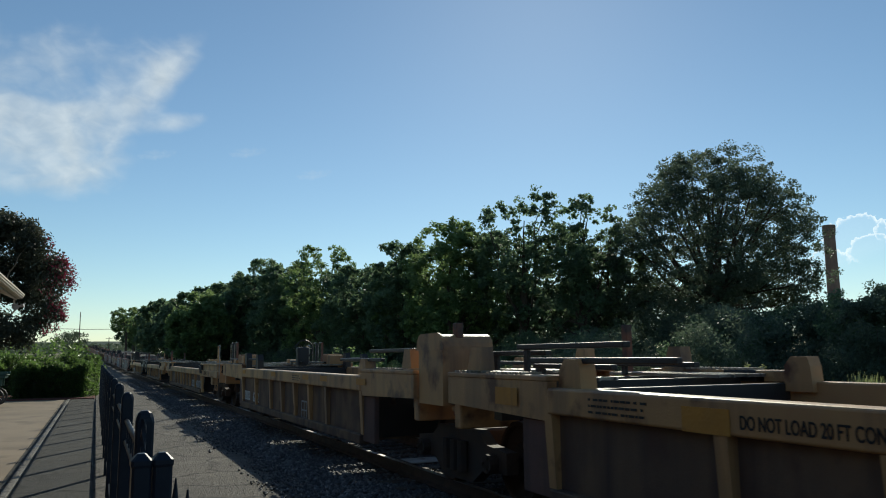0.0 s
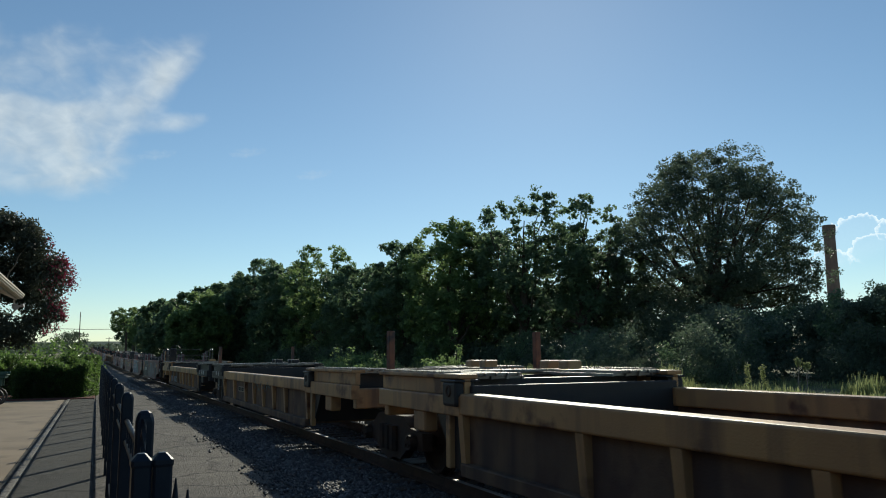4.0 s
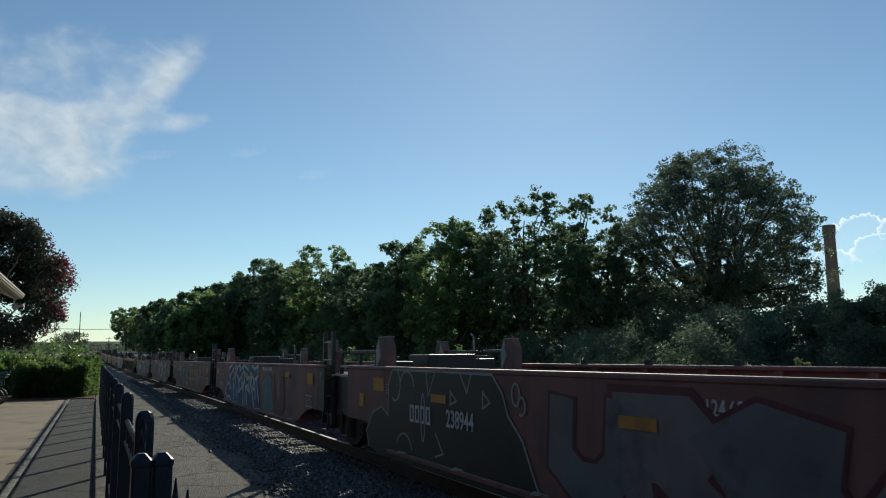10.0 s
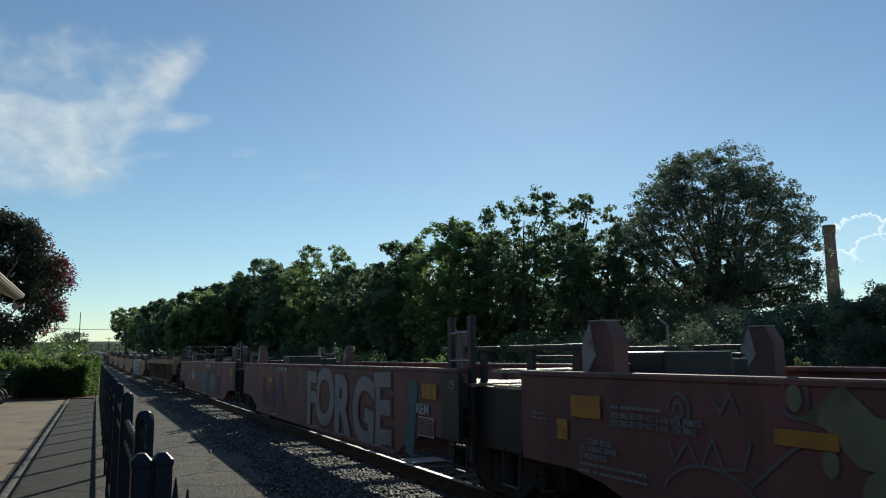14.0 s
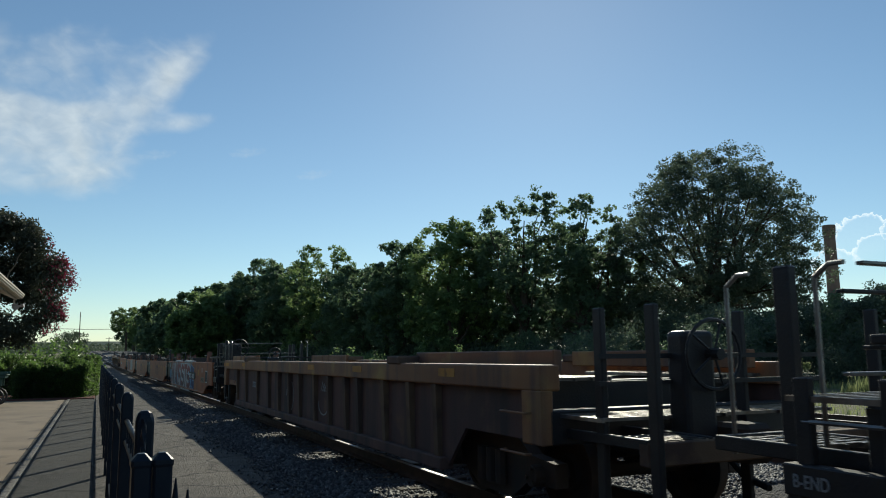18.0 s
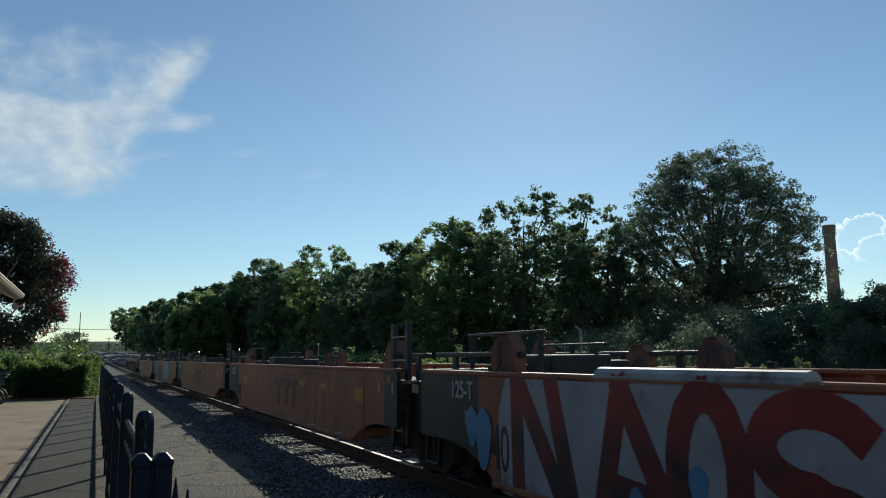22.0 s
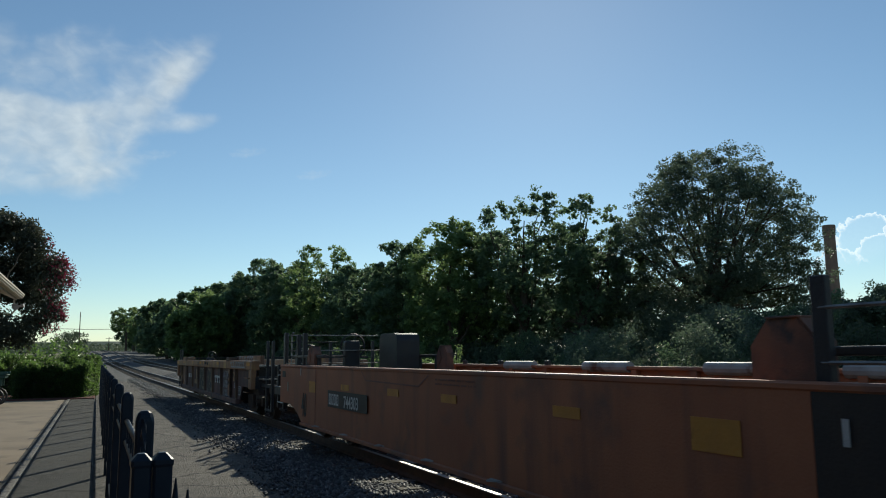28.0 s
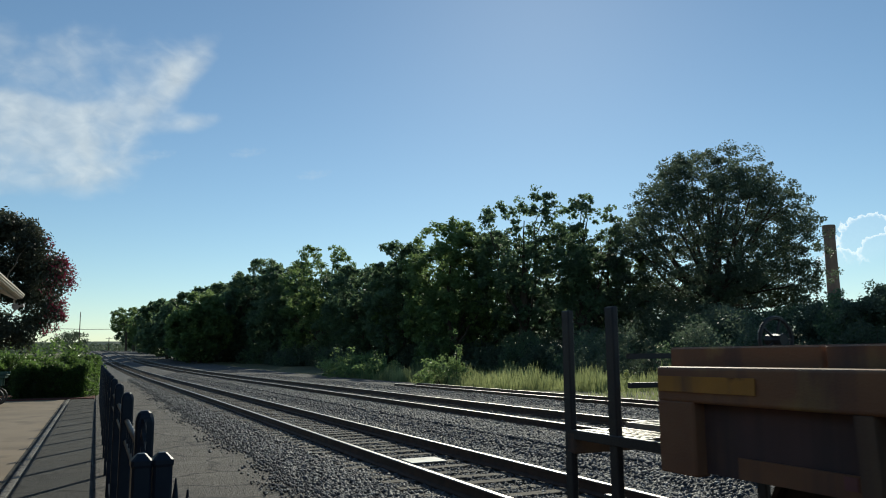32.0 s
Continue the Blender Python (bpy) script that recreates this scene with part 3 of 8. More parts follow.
def grass_field(name, label, count, x0, x1, y0, y1, h0, h1, seed):
    rng = np.random.default_rng(seed)
    x = rng.uniform(x0, x1, count)
    y = rng.uniform(y0, y1, count)
    keep = noise_keep(x, y)
    x, y = x[keep], y[keep]
    n = len(x)
    tuft = np.array([noise.noise(Vector((a * 0.55, b * 0.4, 0))) + 0.5 * noise.noise(Vector((a * 1.7, b * 1.4, 5))) for a, b in zip(x, y)])
    h = rng.uniform(h0, h1, n) * np.clip(0.7 + 1.3 * tuft, 0.25, 1.7)
    a = rng.uniform(0, 6.28, n)
    w = rng.uniform(0.012, 0.03, n)
    lean = rng.uniform(0.02, 0.3, n) * h
    b = rng.uniform(0, 6.28, n)
    z = np.full(n, -0.32)
    wx, wy, lx, ly = np.cos(a) * w, np.sin(a) * w, np.cos(b) * lean, np.sin(b) * lean
    p = np.stack([np.stack([x - wx, y - wy, z], -1), np.stack([x + wx, y + wy, z], -1), np.stack([x + lx + wx * 0.3, y + ly + wy * 0.3, z + h], -1), np.stack([x + lx - wx * 0.3, y + ly - wy * 0.3, z + h], -1)], 1)
    return tagged(new(name, raw_mesh(name, p.reshape(-1, 3), quads(n), M["grass"])), label, "grass", kind="stuff")


def noise_keep(x, y):
    return np.sin(x * 0.9 + 1.3 * np.sin(y * 0.35)) + np.sin(y * 0.53 + x * 0.31) > -0.9


grass_field("tall_grass", "tall sunlit yellow-green grass along the siding", 28000, 20.0, 30.0, 31, 66, 0.35, 0.95, 5)
grass_field("short_grass", "rough short grass beside the yard", 30000, 20.0, 40.0, 10, 75, 0.10, 0.38, 6)
grass_field("grass_clump", "bright clump of tall grass on bare ground", 500, 29.9, 31.2, 22.0, 23.6, 0.5, 1.0, 7)


def weed(x, y, h, seed, leaves):
    """A tall weed: one thin crooked stem with leaves up its length."""
    rng = np.random.default_rng(seed)
    t = thing("weed", "tall thin leafy weed on bare ground" if leaves else "pale bare sapling on bare ground", "weed", "weeds", m=pose(x, y, -0.32))
    pts = [(rng.normal(0, 0.03), rng.normal(0, 0.03), h * i / 6) for i in range(7)]
    part("stem", path_tube(bmesh.new(), pts, 0.014 if leaves else 0.026, 6), M["grass"] if leaves else M["pale_bark"], t)
    c = np.array([(rng.normal(0, 0.05), rng.normal(0, 0.05), h * (0.25 if leaves else 0.85) + h * (0.78 if leaves else 0.2) * i / 24) for i in range(24)])
    v = leaf_cloud(rng, c, np.full(24, 0.12), 9, 0.06)
    ob = new("leaves", raw_mesh("leaves", v, quads(len(v) // 4), M["grass"]))
    ob.parent = t


for i, (x, y, h) in enumerate(((29.3, 28.1, 1.35), (28.9, 26.8, 1.25), (31.2, 26.7, 1.5), (31.0, 26.1, 1.3), (24.5, 27.5, 0.9), (22.6, 29.0, 1.1))):
    weed(x, y, h, 400 + i, i not in (2, 3))


def wood_mass():
    """The dim depth of the wood behind the first trees."""
    rng = np.random.default_rng(19)
    n = 1900
    y = rng.uniform(26, 330, n)
    front = np.where(y < 44, 42, np.where(y < 62, 42 + (y - 44) * 0.3, np.where(y < 125, 47 - (y - 62) * 0.22, 33 - (y - 125) * 0.06)))
    x = front + rng.uniform(0, 9, n) + np.array([track_shift(b) * 0.6 for b in y])
    top = np.where(y < 50, 4.8, np.minimum(4.8 + (y - 50) * 0.27, 11.0))
    z = np.array([grade(b) for b in y]) + rng.random(n) * top
    pts = np.stack([x, y, z], -1)
    near = y < 75
    v = np.concatenate([leaf_cloud(rng, pts[near], rng.uniform(1.0, 1.7, near.sum()), 190, 0.13, 0.8, wide=0.55), leaf_cloud(rng, pts[~near], rng.uniform(1.2, 2.0, (~near).sum()), 50, 0.36, 0.8)])
    tagged(new("wood_mass", raw_mesh("wood_mass", v, quads(len(v) // 4), M["leaf_oak"])), "dim dense foliage deep in the wood", "woods", kind="stuff")


wood_mass()

# ---- distance ----
def far_wood():
    rng = np.random.default_rng(9)
    n = 900
    x = rng.uniform(-190, 34, n)
    y = rng.uniform(330, 520, n)
    pts = np.stack([x, y, 4.8 + rng.random(n) * (2.2 + (y - 330) * 0.014)], -1)
    near = np.stack([rng.uniform(-60, -9, 260), rng.uniform(190, 330, 260), np.zeros(260)], -1)
    near[:, 0] += np.array([track_shift(b) for b in near[:, 1]]) + 4
    near[:, 2] = np.array([grade(b) for b in near[:, 1]]) + rng.random(260) * 2.2
    tall = np.stack([rng.normal(-9, 3, 50), rng.uniform(320, 340, 50), 6 + rng.random(50) * 5.5], -1)
    pts = np.concatenate([pts, near, tall])
    n = len(pts)
    v = leaf_cloud(rng, pts, rng.uniform(1.4, 2.8, n), 34, 0.5, 0.6)
    tagged(new("far_wood", raw_mesh("far_wood", v, quads(len(v) // 4), M["far_leaf"])), "hazy green woods in the distance", "woods", kind="stuff")
    bm = bmesh.new()
    rows = []
    for j in range(2):
        rows.append([bm.verts.new((-900 + 30 * i, 640 + 60 * j, (4.0 if j == 0 else 14.5 + 1.6 * math.sin(i * 0.9) + math.sin(i * 2.3)))) for i in range(48)])
    for i in range(47):
        bm.faces.new((rows[0][i], rows[0][i + 1], rows[1][i + 1], rows[1][i]))
    tagged(part("far_ridge", bm, M["far_leaf"]), "low wooded ridge on the horizon", "hill", kind="structure")


far_wood()


def utility_pole(x, y, h, arm=True, wires=()):
    t = thing("utility_pole", "thin wooden utility pole with a crossarm", "utility pole", "utility poles", m=pose(x, y, grade(y) - 0.4))
    part("shaft", tube(bmesh.new(), (0, 0, 0), (0, 0, h), 0.22, 0.12, 8), M["pole"], t)
    if arm:
        part("crossarm", boxes((-1.3, 1.3, -0.06, 0.06, h - 0.7, h - 0.55)), M["pole"], t)
    return t


utility_pole(-5.9, 300, 18.6 - grade(300), False)
utility_pole(-20.0, 300, 13.0)
utility_pole(12.0, 300, 13.0)
utility_pole(4.4, 340, 6.0)
wire = bmesh.new()
for dx in (-1.2, 1.2):
    path_tube(wire, [(-70, 300 + dx, 12.6), (-20, 300 + dx, 12.3), (-4, 300 + dx, 12.0), (12, 300 + dx, 12.2), (60, 300 + dx, 12.5)], 0.045, 4)
tagged(part("power_line", wire, M["black"]), "thin power lines across the track in the distance", "power line")


def chimney():
    t = thing("factory_chimney", "tall tapered brick factory chimney with a flared top", "chimney", m=pose(189, 148, -0.3))
    bm = bmesh.new()
    prof = [(0, 1.95), (12, 1.8), (27, 1.6), (34, 1.5), (35.2, 1.54), (36.2, 1.72), (37.6, 1.76), (37.9, 1.68)]
    rows = [[bm.verts.new((r * math.cos(2 * math.pi * i / 28), r * math.sin(2 * math.pi * i / 28), z)) for i in range(28)] for z, r in prof]
    for a, b in zip(rows, rows[1:]):
        for i in range(28):
            bm.faces.new((a[i], a[(i + 1) % 28], b[(i + 1) % 28], b[i]))
    inner = [bm.verts.new((1.3 * math.cos(2 * math.pi * i / 28), 1.3 * math.sin(2 * math.pi * i / 28), 37.9)) for i in range(28)]
    low = [bm.verts.new((1.3 * math.cos(2 * math.pi * i / 28), 1.3 * math.sin(2 * math.pi * i / 28), 30)) for i in range(28)]
    for i in range(28):
        bm.faces.new((rows[-1][i], rows[-1][(i + 1) % 28], inner[(i + 1) % 28], inner[i]))
        bm.faces.new((inner[i], inner[(i + 1) % 28], low[(i + 1) % 28], low[i]))
    bm.faces.new(low)
    part("shaft", bm, M["brick"], t)


chimney()


def cloud_material(name, seed, lobes, scale, soft, glow, cover, puffy):
    """A thin sheet of cloud: lobes (cx, cz, rx, rz, turn, weight) give its broad shape, two noises tear and thin it."""
    m = bpy.data.materials.new(name)
    m.use_nodes = True
    nt = m.node_tree
    nt.nodes.remove(nt.nodes["Principled BSDF"])
    out = nt.nodes["Material Output"]
    tc = nt.nodes.new("ShaderNodeTexCoord").outputs["Object"]

    def mth(op, a, b=0.0):
        k = nt.nodes.new("ShaderNodeMath")
        k.operation = op
        for i, v in enumerate((a, b)):
            if isinstance(v, (int, float)):
                k.inputs[i].default_value = v
            else:
                nt.links.new(v, k.inputs[i])
        return k.outputs[0]

    def cloud_noise(sc, detail, rough, warp, squash):
        mp = nt.nodes.new("ShaderNodeMapping")
        mp.inputs[1].default_value = (seed, 0, seed * 0.7)
        mp.inputs[2].default_value = (0, radians(0 if puffy else 22), 0)
        mp.inputs[3].default_value = (1, 1, squash)
        nt.links.new(tc, mp.inputs[0])
        n = nt.nodes.new("ShaderNodeTexNoise")
        n.inputs["Scale"].default_value = sc
        n.inputs["Detail"].default_value = detail
        n.inputs["Roughness"].default_value = rough
        n.inputs["Distortion"].default_value = warp
        nt.links.new(mp.outputs[0], n.inputs["Vector"])
        return n.outputs[0]
    sp = nt.nodes.new("ShaderNodeSeparateXYZ")
    nt.links.new(tc, sp.inputs[0])
    def ease(v, a, b):
        mr = nt.nodes.new("ShaderNodeMapRange")
        mr.interpolation_type = "SMOOTHSTEP"
        mr.inputs[1].default_value, mr.inputs[2].default_value = a, b
        nt.links.new(v, mr.inputs[0])
        return mr.outputs[0]
    if puffy:
        broad = cloud_noise(scale, 5, 0.55, 0.0, 1.0)
        fine = cloud_noise(scale * 2.6, 7, 0.6, 0.3, 1.0)
    else:
        broad = cloud_noise(scale, 3, 0.5, 0.5, 1.3)
        fine = cloud_noise(scale * 2.4, 6, 0.52, 0.35, 1.5)
    tear = mth("ADD", mth("MULTIPLY", mth("SUBTRACT", broad, 0.5), 2.3 if puffy else 1.4), mth("MULTIPLY", mth("SUBTRACT", fine, 0.5), 0.5 if puffy else 0.7))
    shape = None
    for cx, cz, rx, rz, turn, weight in lobes:
        ct, st = math.cos(radians(turn)), math.sin(radians(turn))
        dx, dz = mth("SUBTRACT", sp.outputs[0], cx), mth("SUBTRACT", sp.outputs[2], cz)
        u = mth("DIVIDE", mth("ADD", mth("MULTIPLY", dx, ct), mth("MULTIPLY", dz, st)), rx)
        v = mth("DIVIDE", mth("SUBTRACT", mth("MULTIPLY", dz, ct), mth("MULTIPLY", dx, st)), rz)
        lobe = mth("MULTIPLY", mth("SUBTRACT", 1.0, mth("ADD", mth("MULTIPLY", u, u), mth("MULTIPLY", v, v))), weight)
        if puffy:
            # a head of cumulus against the sun: thin bright rim, dim body, open foot
            e = mth("ADD", lobe, tear)
            rim = mth("MULTIPLY", ease(e, 0.0, 0.09), mth("SUBTRACT", 1.0, mth("MULTIPLY", ease(e, 0.08, soft), 0.88)))
            lobe = mth("MULTIPLY", rim, ease(mth("ADD", dz, mth("MULTIPLY", dx, -0.35)), -rz * 0.75, rz * 0.35))
        if shape is None:
            shape = lobe
        elif puffy:
            shape = mth("MAXIMUM", shape, lobe)
        else:
            k = nt.nodes.new("ShaderNodeMath")
            k.operation = "SMOOTH_MAX"
            k.inputs[2].default_value = 1.0
            nt.links.new(shape, k.inputs[0])
            nt.links.new(lobe, k.inputs[1])
            shape = k.outputs[0]
    veil = shape if puffy else ease(mth("ADD", mth("MINIMUM", mth("MAXIMUM", shape, -2.0), 0.8), tear), 0.0, soft)
    em = nt.nodes.new("ShaderNodeEmission")
    em.inputs[0].default_value = (0.84, 0.89, 1.0, 1)
    nt.links.new(mth("MULTIPLY", mth("ADD", 0.72, mth("MULTIPLY", fine, 0.56)), glow), em.inputs[1])
    tr = nt.nodes.new("ShaderNodeBsdfTransparent")
    mx = nt.nodes.new("ShaderNodeMixShader")
    nt.links.new(mth("MULTIPLY", veil, cover), mx.inputs[0])
    nt.links.new(tr.outputs[0], mx.inputs[1])
    nt.links.new(em.outputs[0], mx.inputs[2])
    nt.links.new(mx.outputs[0], out.inputs[0])
    return m


def cloud(name, label, az, el, w, h, mat, dist=3000):
    a, e = radians(az), radians(el)
    p = Vector((math.sin(a) * math.cos(e), math.cos(a) * math.cos(e), math.sin(e))) * dist
    bm = bmesh.new()
    n = 12
    rows = []
    for j in range(n + 1):
        rows.append([bm.verts.new((w * (i / n - 0.5), 0.00003 * (w * (i / n - 0.5)) ** 2, h * (j / n - 0.5))) for i in range(n + 1)])
    for a0, b0 in zip(rows, rows[1:]):
        for i in range(n):
            bm.faces.new((a0[i], a0[i + 1], b0[i + 1], b0[i]))
    ob = part(name, bm, mat)
    ob.matrix_basis = Matrix.Translation(p) @ pose(0, 0, 0, 0, 0, -az) @ pose(0, 0, 0, el, 0, 0)
    ob.visible_shadow = False
    return tagged(ob, label, "cloud", kind="structure")


# ---- station side ----
POST_X = 0.218


def fence():
    f = thing("platform_fence", "low black metal platform fence with capped posts and twisted rails", "fence")
    me = {}
    for key, half, top in (("post", 0.040, 1.318), ("gate_post", 0.030, 1.25)):
        bm = bmesh.new()
        rows = []
        for z, k in ((-0.12, 1.0), (top - 0.05, 1.0), (top - 0.03, 0.93), (top - 0.012, 0.74), (top - 0.002, 0.45), (top, 0.2)) if key == "post" else ((-0.12, 1.0), (top - 0.045, 1.0), (top - 0.036, 1.12), (top - 0.022, 1.12), (top - 0.018, 1.0), (top, 0.42)):
            c = 0.75 if k >= 1 else 0.6
            h = half * k
            rows.append([bm.verts.new((x * h, y * h, z)) for x, y in ((-c, -1), (c, -1), (1, -c), (1, c), (c, 1), (-c, 1), (-1, c), (-1, -c))])
        for u, w in zip(rows, rows[1:]):
            for i in range(8):
                bm.faces.new((u[i], u[(i + 1) % 8], w[(i + 1) % 8], w[i]))
        bm.faces.new(rows[-1])
        m = bpy.data.meshes.new(key)
        bm.to_mesh(m)
        bm.free()
        m.materials.append(M["fence"])
        me[key] = m
    for i in range(15):
        share("post", me["post"], f, pose(POST_X, 3.8 + 2.1 * i, 0))
    for x in (0.150, 0.214):
        share("gate_post", me["gate_post"], f, pose(x, 2.70, 0, 0, 0, 4))

    def twisted(a, b, r):
        """A square bar twisted along its length."""
        a, b = Vector(a), Vector(b)
        n = max(8, int((b - a).length / 0.02))
        q = (b - a).to_track_quat("Z", "Y")
        bm = bmesh.new()
        rows = []
        for i in range(n + 1):
            t = i / n
            ang = (b - a).length * t * 60
            rows.append([bm.verts.new(a.lerp(b, t) + q @ Vector((r * math.cos(ang + k * math.pi / 2), r * math.sin(ang + k * math.pi / 2), 0))) for k in range(4)])
        for u, w in zip(rows, rows[1:]):
            for k in range(4):
                bm.faces.new((u[k], u[(k + 1) % 4], w[(k + 1) % 4], w[k]))
        return bm
    for i in range(14):
        y0, y1 = 3.8 + 2.1 * i + 0.043, 3.8 + 2.1 * (i + 1) - 0.043
        for z in (1.12, 0.98):
            if i < 5:
                part("twisted_rail", twisted((POST_X, y0, z), (POST_X, y1, z), 0.017), M["fence"], f)
            else:
                part("rail", boxes((POST_X - 0.014, POST_X + 0.014, y0, y1, z - 0.014, z + 0.014)), M["fence"], f)
        part("bottom_rail", boxes((POST_X - 0.016, POST_X + 0.016, y0, y1, 0.055, 0.09)), M["fence"], f)
        if i < 9:
            for j in range(1, 7):
                y = y0 + (y1 - y0) * j / 7
                part("spindle", boxes((POST_X - 0.008, POST_X + 0.008, y - 0.008, y + 0.008, 0.99, 1.11)), M["fence"], f)
    part("twisted_baluster", twisted((POST_X - 0.008, 3.70, -0.1), (POST_X - 0.008, 3.70, 1.285), 0.013), M["fence"], f)
    for y, z in ((2.09, 1.222), (1.78, 1.222), (2.40, 1.207), (1.47, 1.222)):
        bm = tube(bmesh.new(), (POST_X + 0.012, y, -0.1), (POST_X + 0.012, y, z - 0.06), 0.008, 0.008, 8)
        tube(bm, (POST_X + 0.012, y, z - 0.06), (POST_X + 0.012, y, z), 0.010, 0.002, 8)
        part("picket", bm, M["fence"], f)
    part("picket_rail", boxes((POST_X, POST_X + 0.024, 0.9, 2.69, 0.9, 0.93), (POST_X, POST_X + 0.024, 0.9, 2.69, 0.05, 0.08)), M["fence"], f)
    return f


fence()


def hedge(name, label, x0, x1, y0, y1, h, z0, seed, density):
    rng = np.random.default_rng(seed)
    t = thing(name, label, "hedge")
    n = int(density * ((x1 - x0) * (y1 - y0) + 2 * h * (x1 - x0) + 2 * h * (y1 - y0)))
    u, v = rng.random(n), rng.random(n) ** 0.8
    side = rng.random(n)
    x, y, z = x0 + u * (x1 - x0), y0 + v * (y1 - y0), np.full(n, h)
    fr = side < 0.4
    y[fr], z[fr] = y0 + rng.normal(0, 0.05, fr.sum()), rng.random(fr.sum()) * h
    rt = (side >= 0.4) & (side < 0.6)
    x[rt], z[rt] = x1 + rng.normal(0, 0.05, rt.sum()), rng.random(rt.sum()) * h
    z = np.minimum(z, h) + 0.10 * np.sin(x * 2.3) * np.cos(y * 1.7) * (z > h * 0.9)
    f = np.clip((y - y0) / (y1 - y0), 0, 1)
    z = z * (0.78 + 0.22 * f) + 0.07 * np.sin(x * 5.1 + y * 3.3) * (z > h * 0.8)
    x = x + (f - 1) * 0.5 * (x - x0) / (x1 - x0)
    pts = np.stack([x, y, z + z0], -1)
    q = leaf_cloud(rng, pts, rng.uniform(0.1, 0.22, n), 12, 0.055, 0.9)
    ob = new("foliage", raw_mesh("foliage", q, quads(len(q) // 4), M["leaf_hedge"]))
    ob.parent = t
    # added solid filler: blocks the sun so the inside and lower front stay dark
    part("twig_core", prism(bmesh.new(), [(y0 + 0.06, z0), (y1 - 0.2, z0), (y1 - 0.2, z0 + h - 0.16), (y0 + 0.1, z0 + h * 0.78 - 0.13)], "x", x0 + 0.12, x1 - 0.56), M["bark"], t, "solid brown block added inside to keep the hedge dark")
    return t


hedge("clipped_hedge", "clipped green hedge with sunlit top at the end of the platform", -3.1, 0.10, 36.4, 38.6, 1.72, -0.15, 21, 110)
hedge("clipped_hedge", "lower clipped hedge behind the flower bed", -9.0, -2.6, 40.5, 42.5, 1.75, -0.15, 22, 60)
for i, (x, y, h) in enumerate(((-2.0, 50, 3.2), (-4.5, 54, 3.0), (-7, 58, 3.4), (-1.3, 62, 2.4))):
    bush("garden_shrub", "rounded green shrub behind the hedge", (x, y, -0.2), 1.8, 1.8, h, 320 + i, M["leaf_hedge"], 60, 40, 0.12, 0.5)
tagged(part("mulch_bed", boxes((-12, 0.04, 35.25, 44, -0.4, -0.06), bevel=0.04), M["mulch"]), "red mulch bed round the tree and hedge", "flower bed", kind="structure")


def myrtle():
    rng = np.random.default_rng(71)
    t = thing("crape_myrtle", "crape myrtle with dark leaves, crimson blooms and pale bare stems", "tree", m=pose(-4.95, 40.0, -0.1))
    bm = bmesh.new()
    for i in range(6):
        a = i * 1.05 + 0.3
        b = (math.cos(a) * 1.2, math.sin(a) * 1.2, 3.6 + (i % 3) * 0.6)
        limb(bm, rng, (math.cos(a) * 0.14, math.sin(a) * 0.14, -0.1), b, 0.075, 0.04, 0.06, 6)
        limb(bm, rng, b, (math.cos(a) * 2.4, math.sin(a) * 2.4, 5.6 + (i % 2)), 0.04, 0.012, 0.1, 5)
    part("stems", bm, M["pale_bark"], t)
    pts = crown_points(rng, 800, 2.95, 3.5, 5.1, 30, -0.2)
    pts = pts[pts[:, 2] > 2.3]
    pts[:, :2] *= np.clip(1.25 - 0.075 * np.maximum(0, pts[:, 2] - 3.5), 0.5, 1.1)[:, None]
    v = leaf_cloud(rng, pts, rng.uniform(0.35, 0.7, len(pts)), 84, 0.098)
    ob = new("crown", raw_mesh("crown", v, quads(len(v) // 4), M["leaf_myrtle"]))
    ob.parent = t
    out = pts[(np.linalg.norm(pts[:, :2], axis=1) > 1.9)]
    sel = pts[(pts[:, 0] > 2.3) & (pts[:, 2] < 6.9) & (pts[:, 2] > 2.8)][:170] * np.array([1.08, 1.0, 1.0])
    sel = np.concatenate([sel, out[::60]])
    v = leaf_cloud(rng, sel * np.array([1.05, 1.05, 1]), rng.uniform(0.2, 0.42, len(sel)), 46, 0.065, 1.3)
    ob = new("bloom_mass", raw_mesh("bloom_mass", v, quads(len(v) // 4), M["bloom"]))
    ob.parent = t
    ob["label"] = "crimson flower heads"


myrtle()


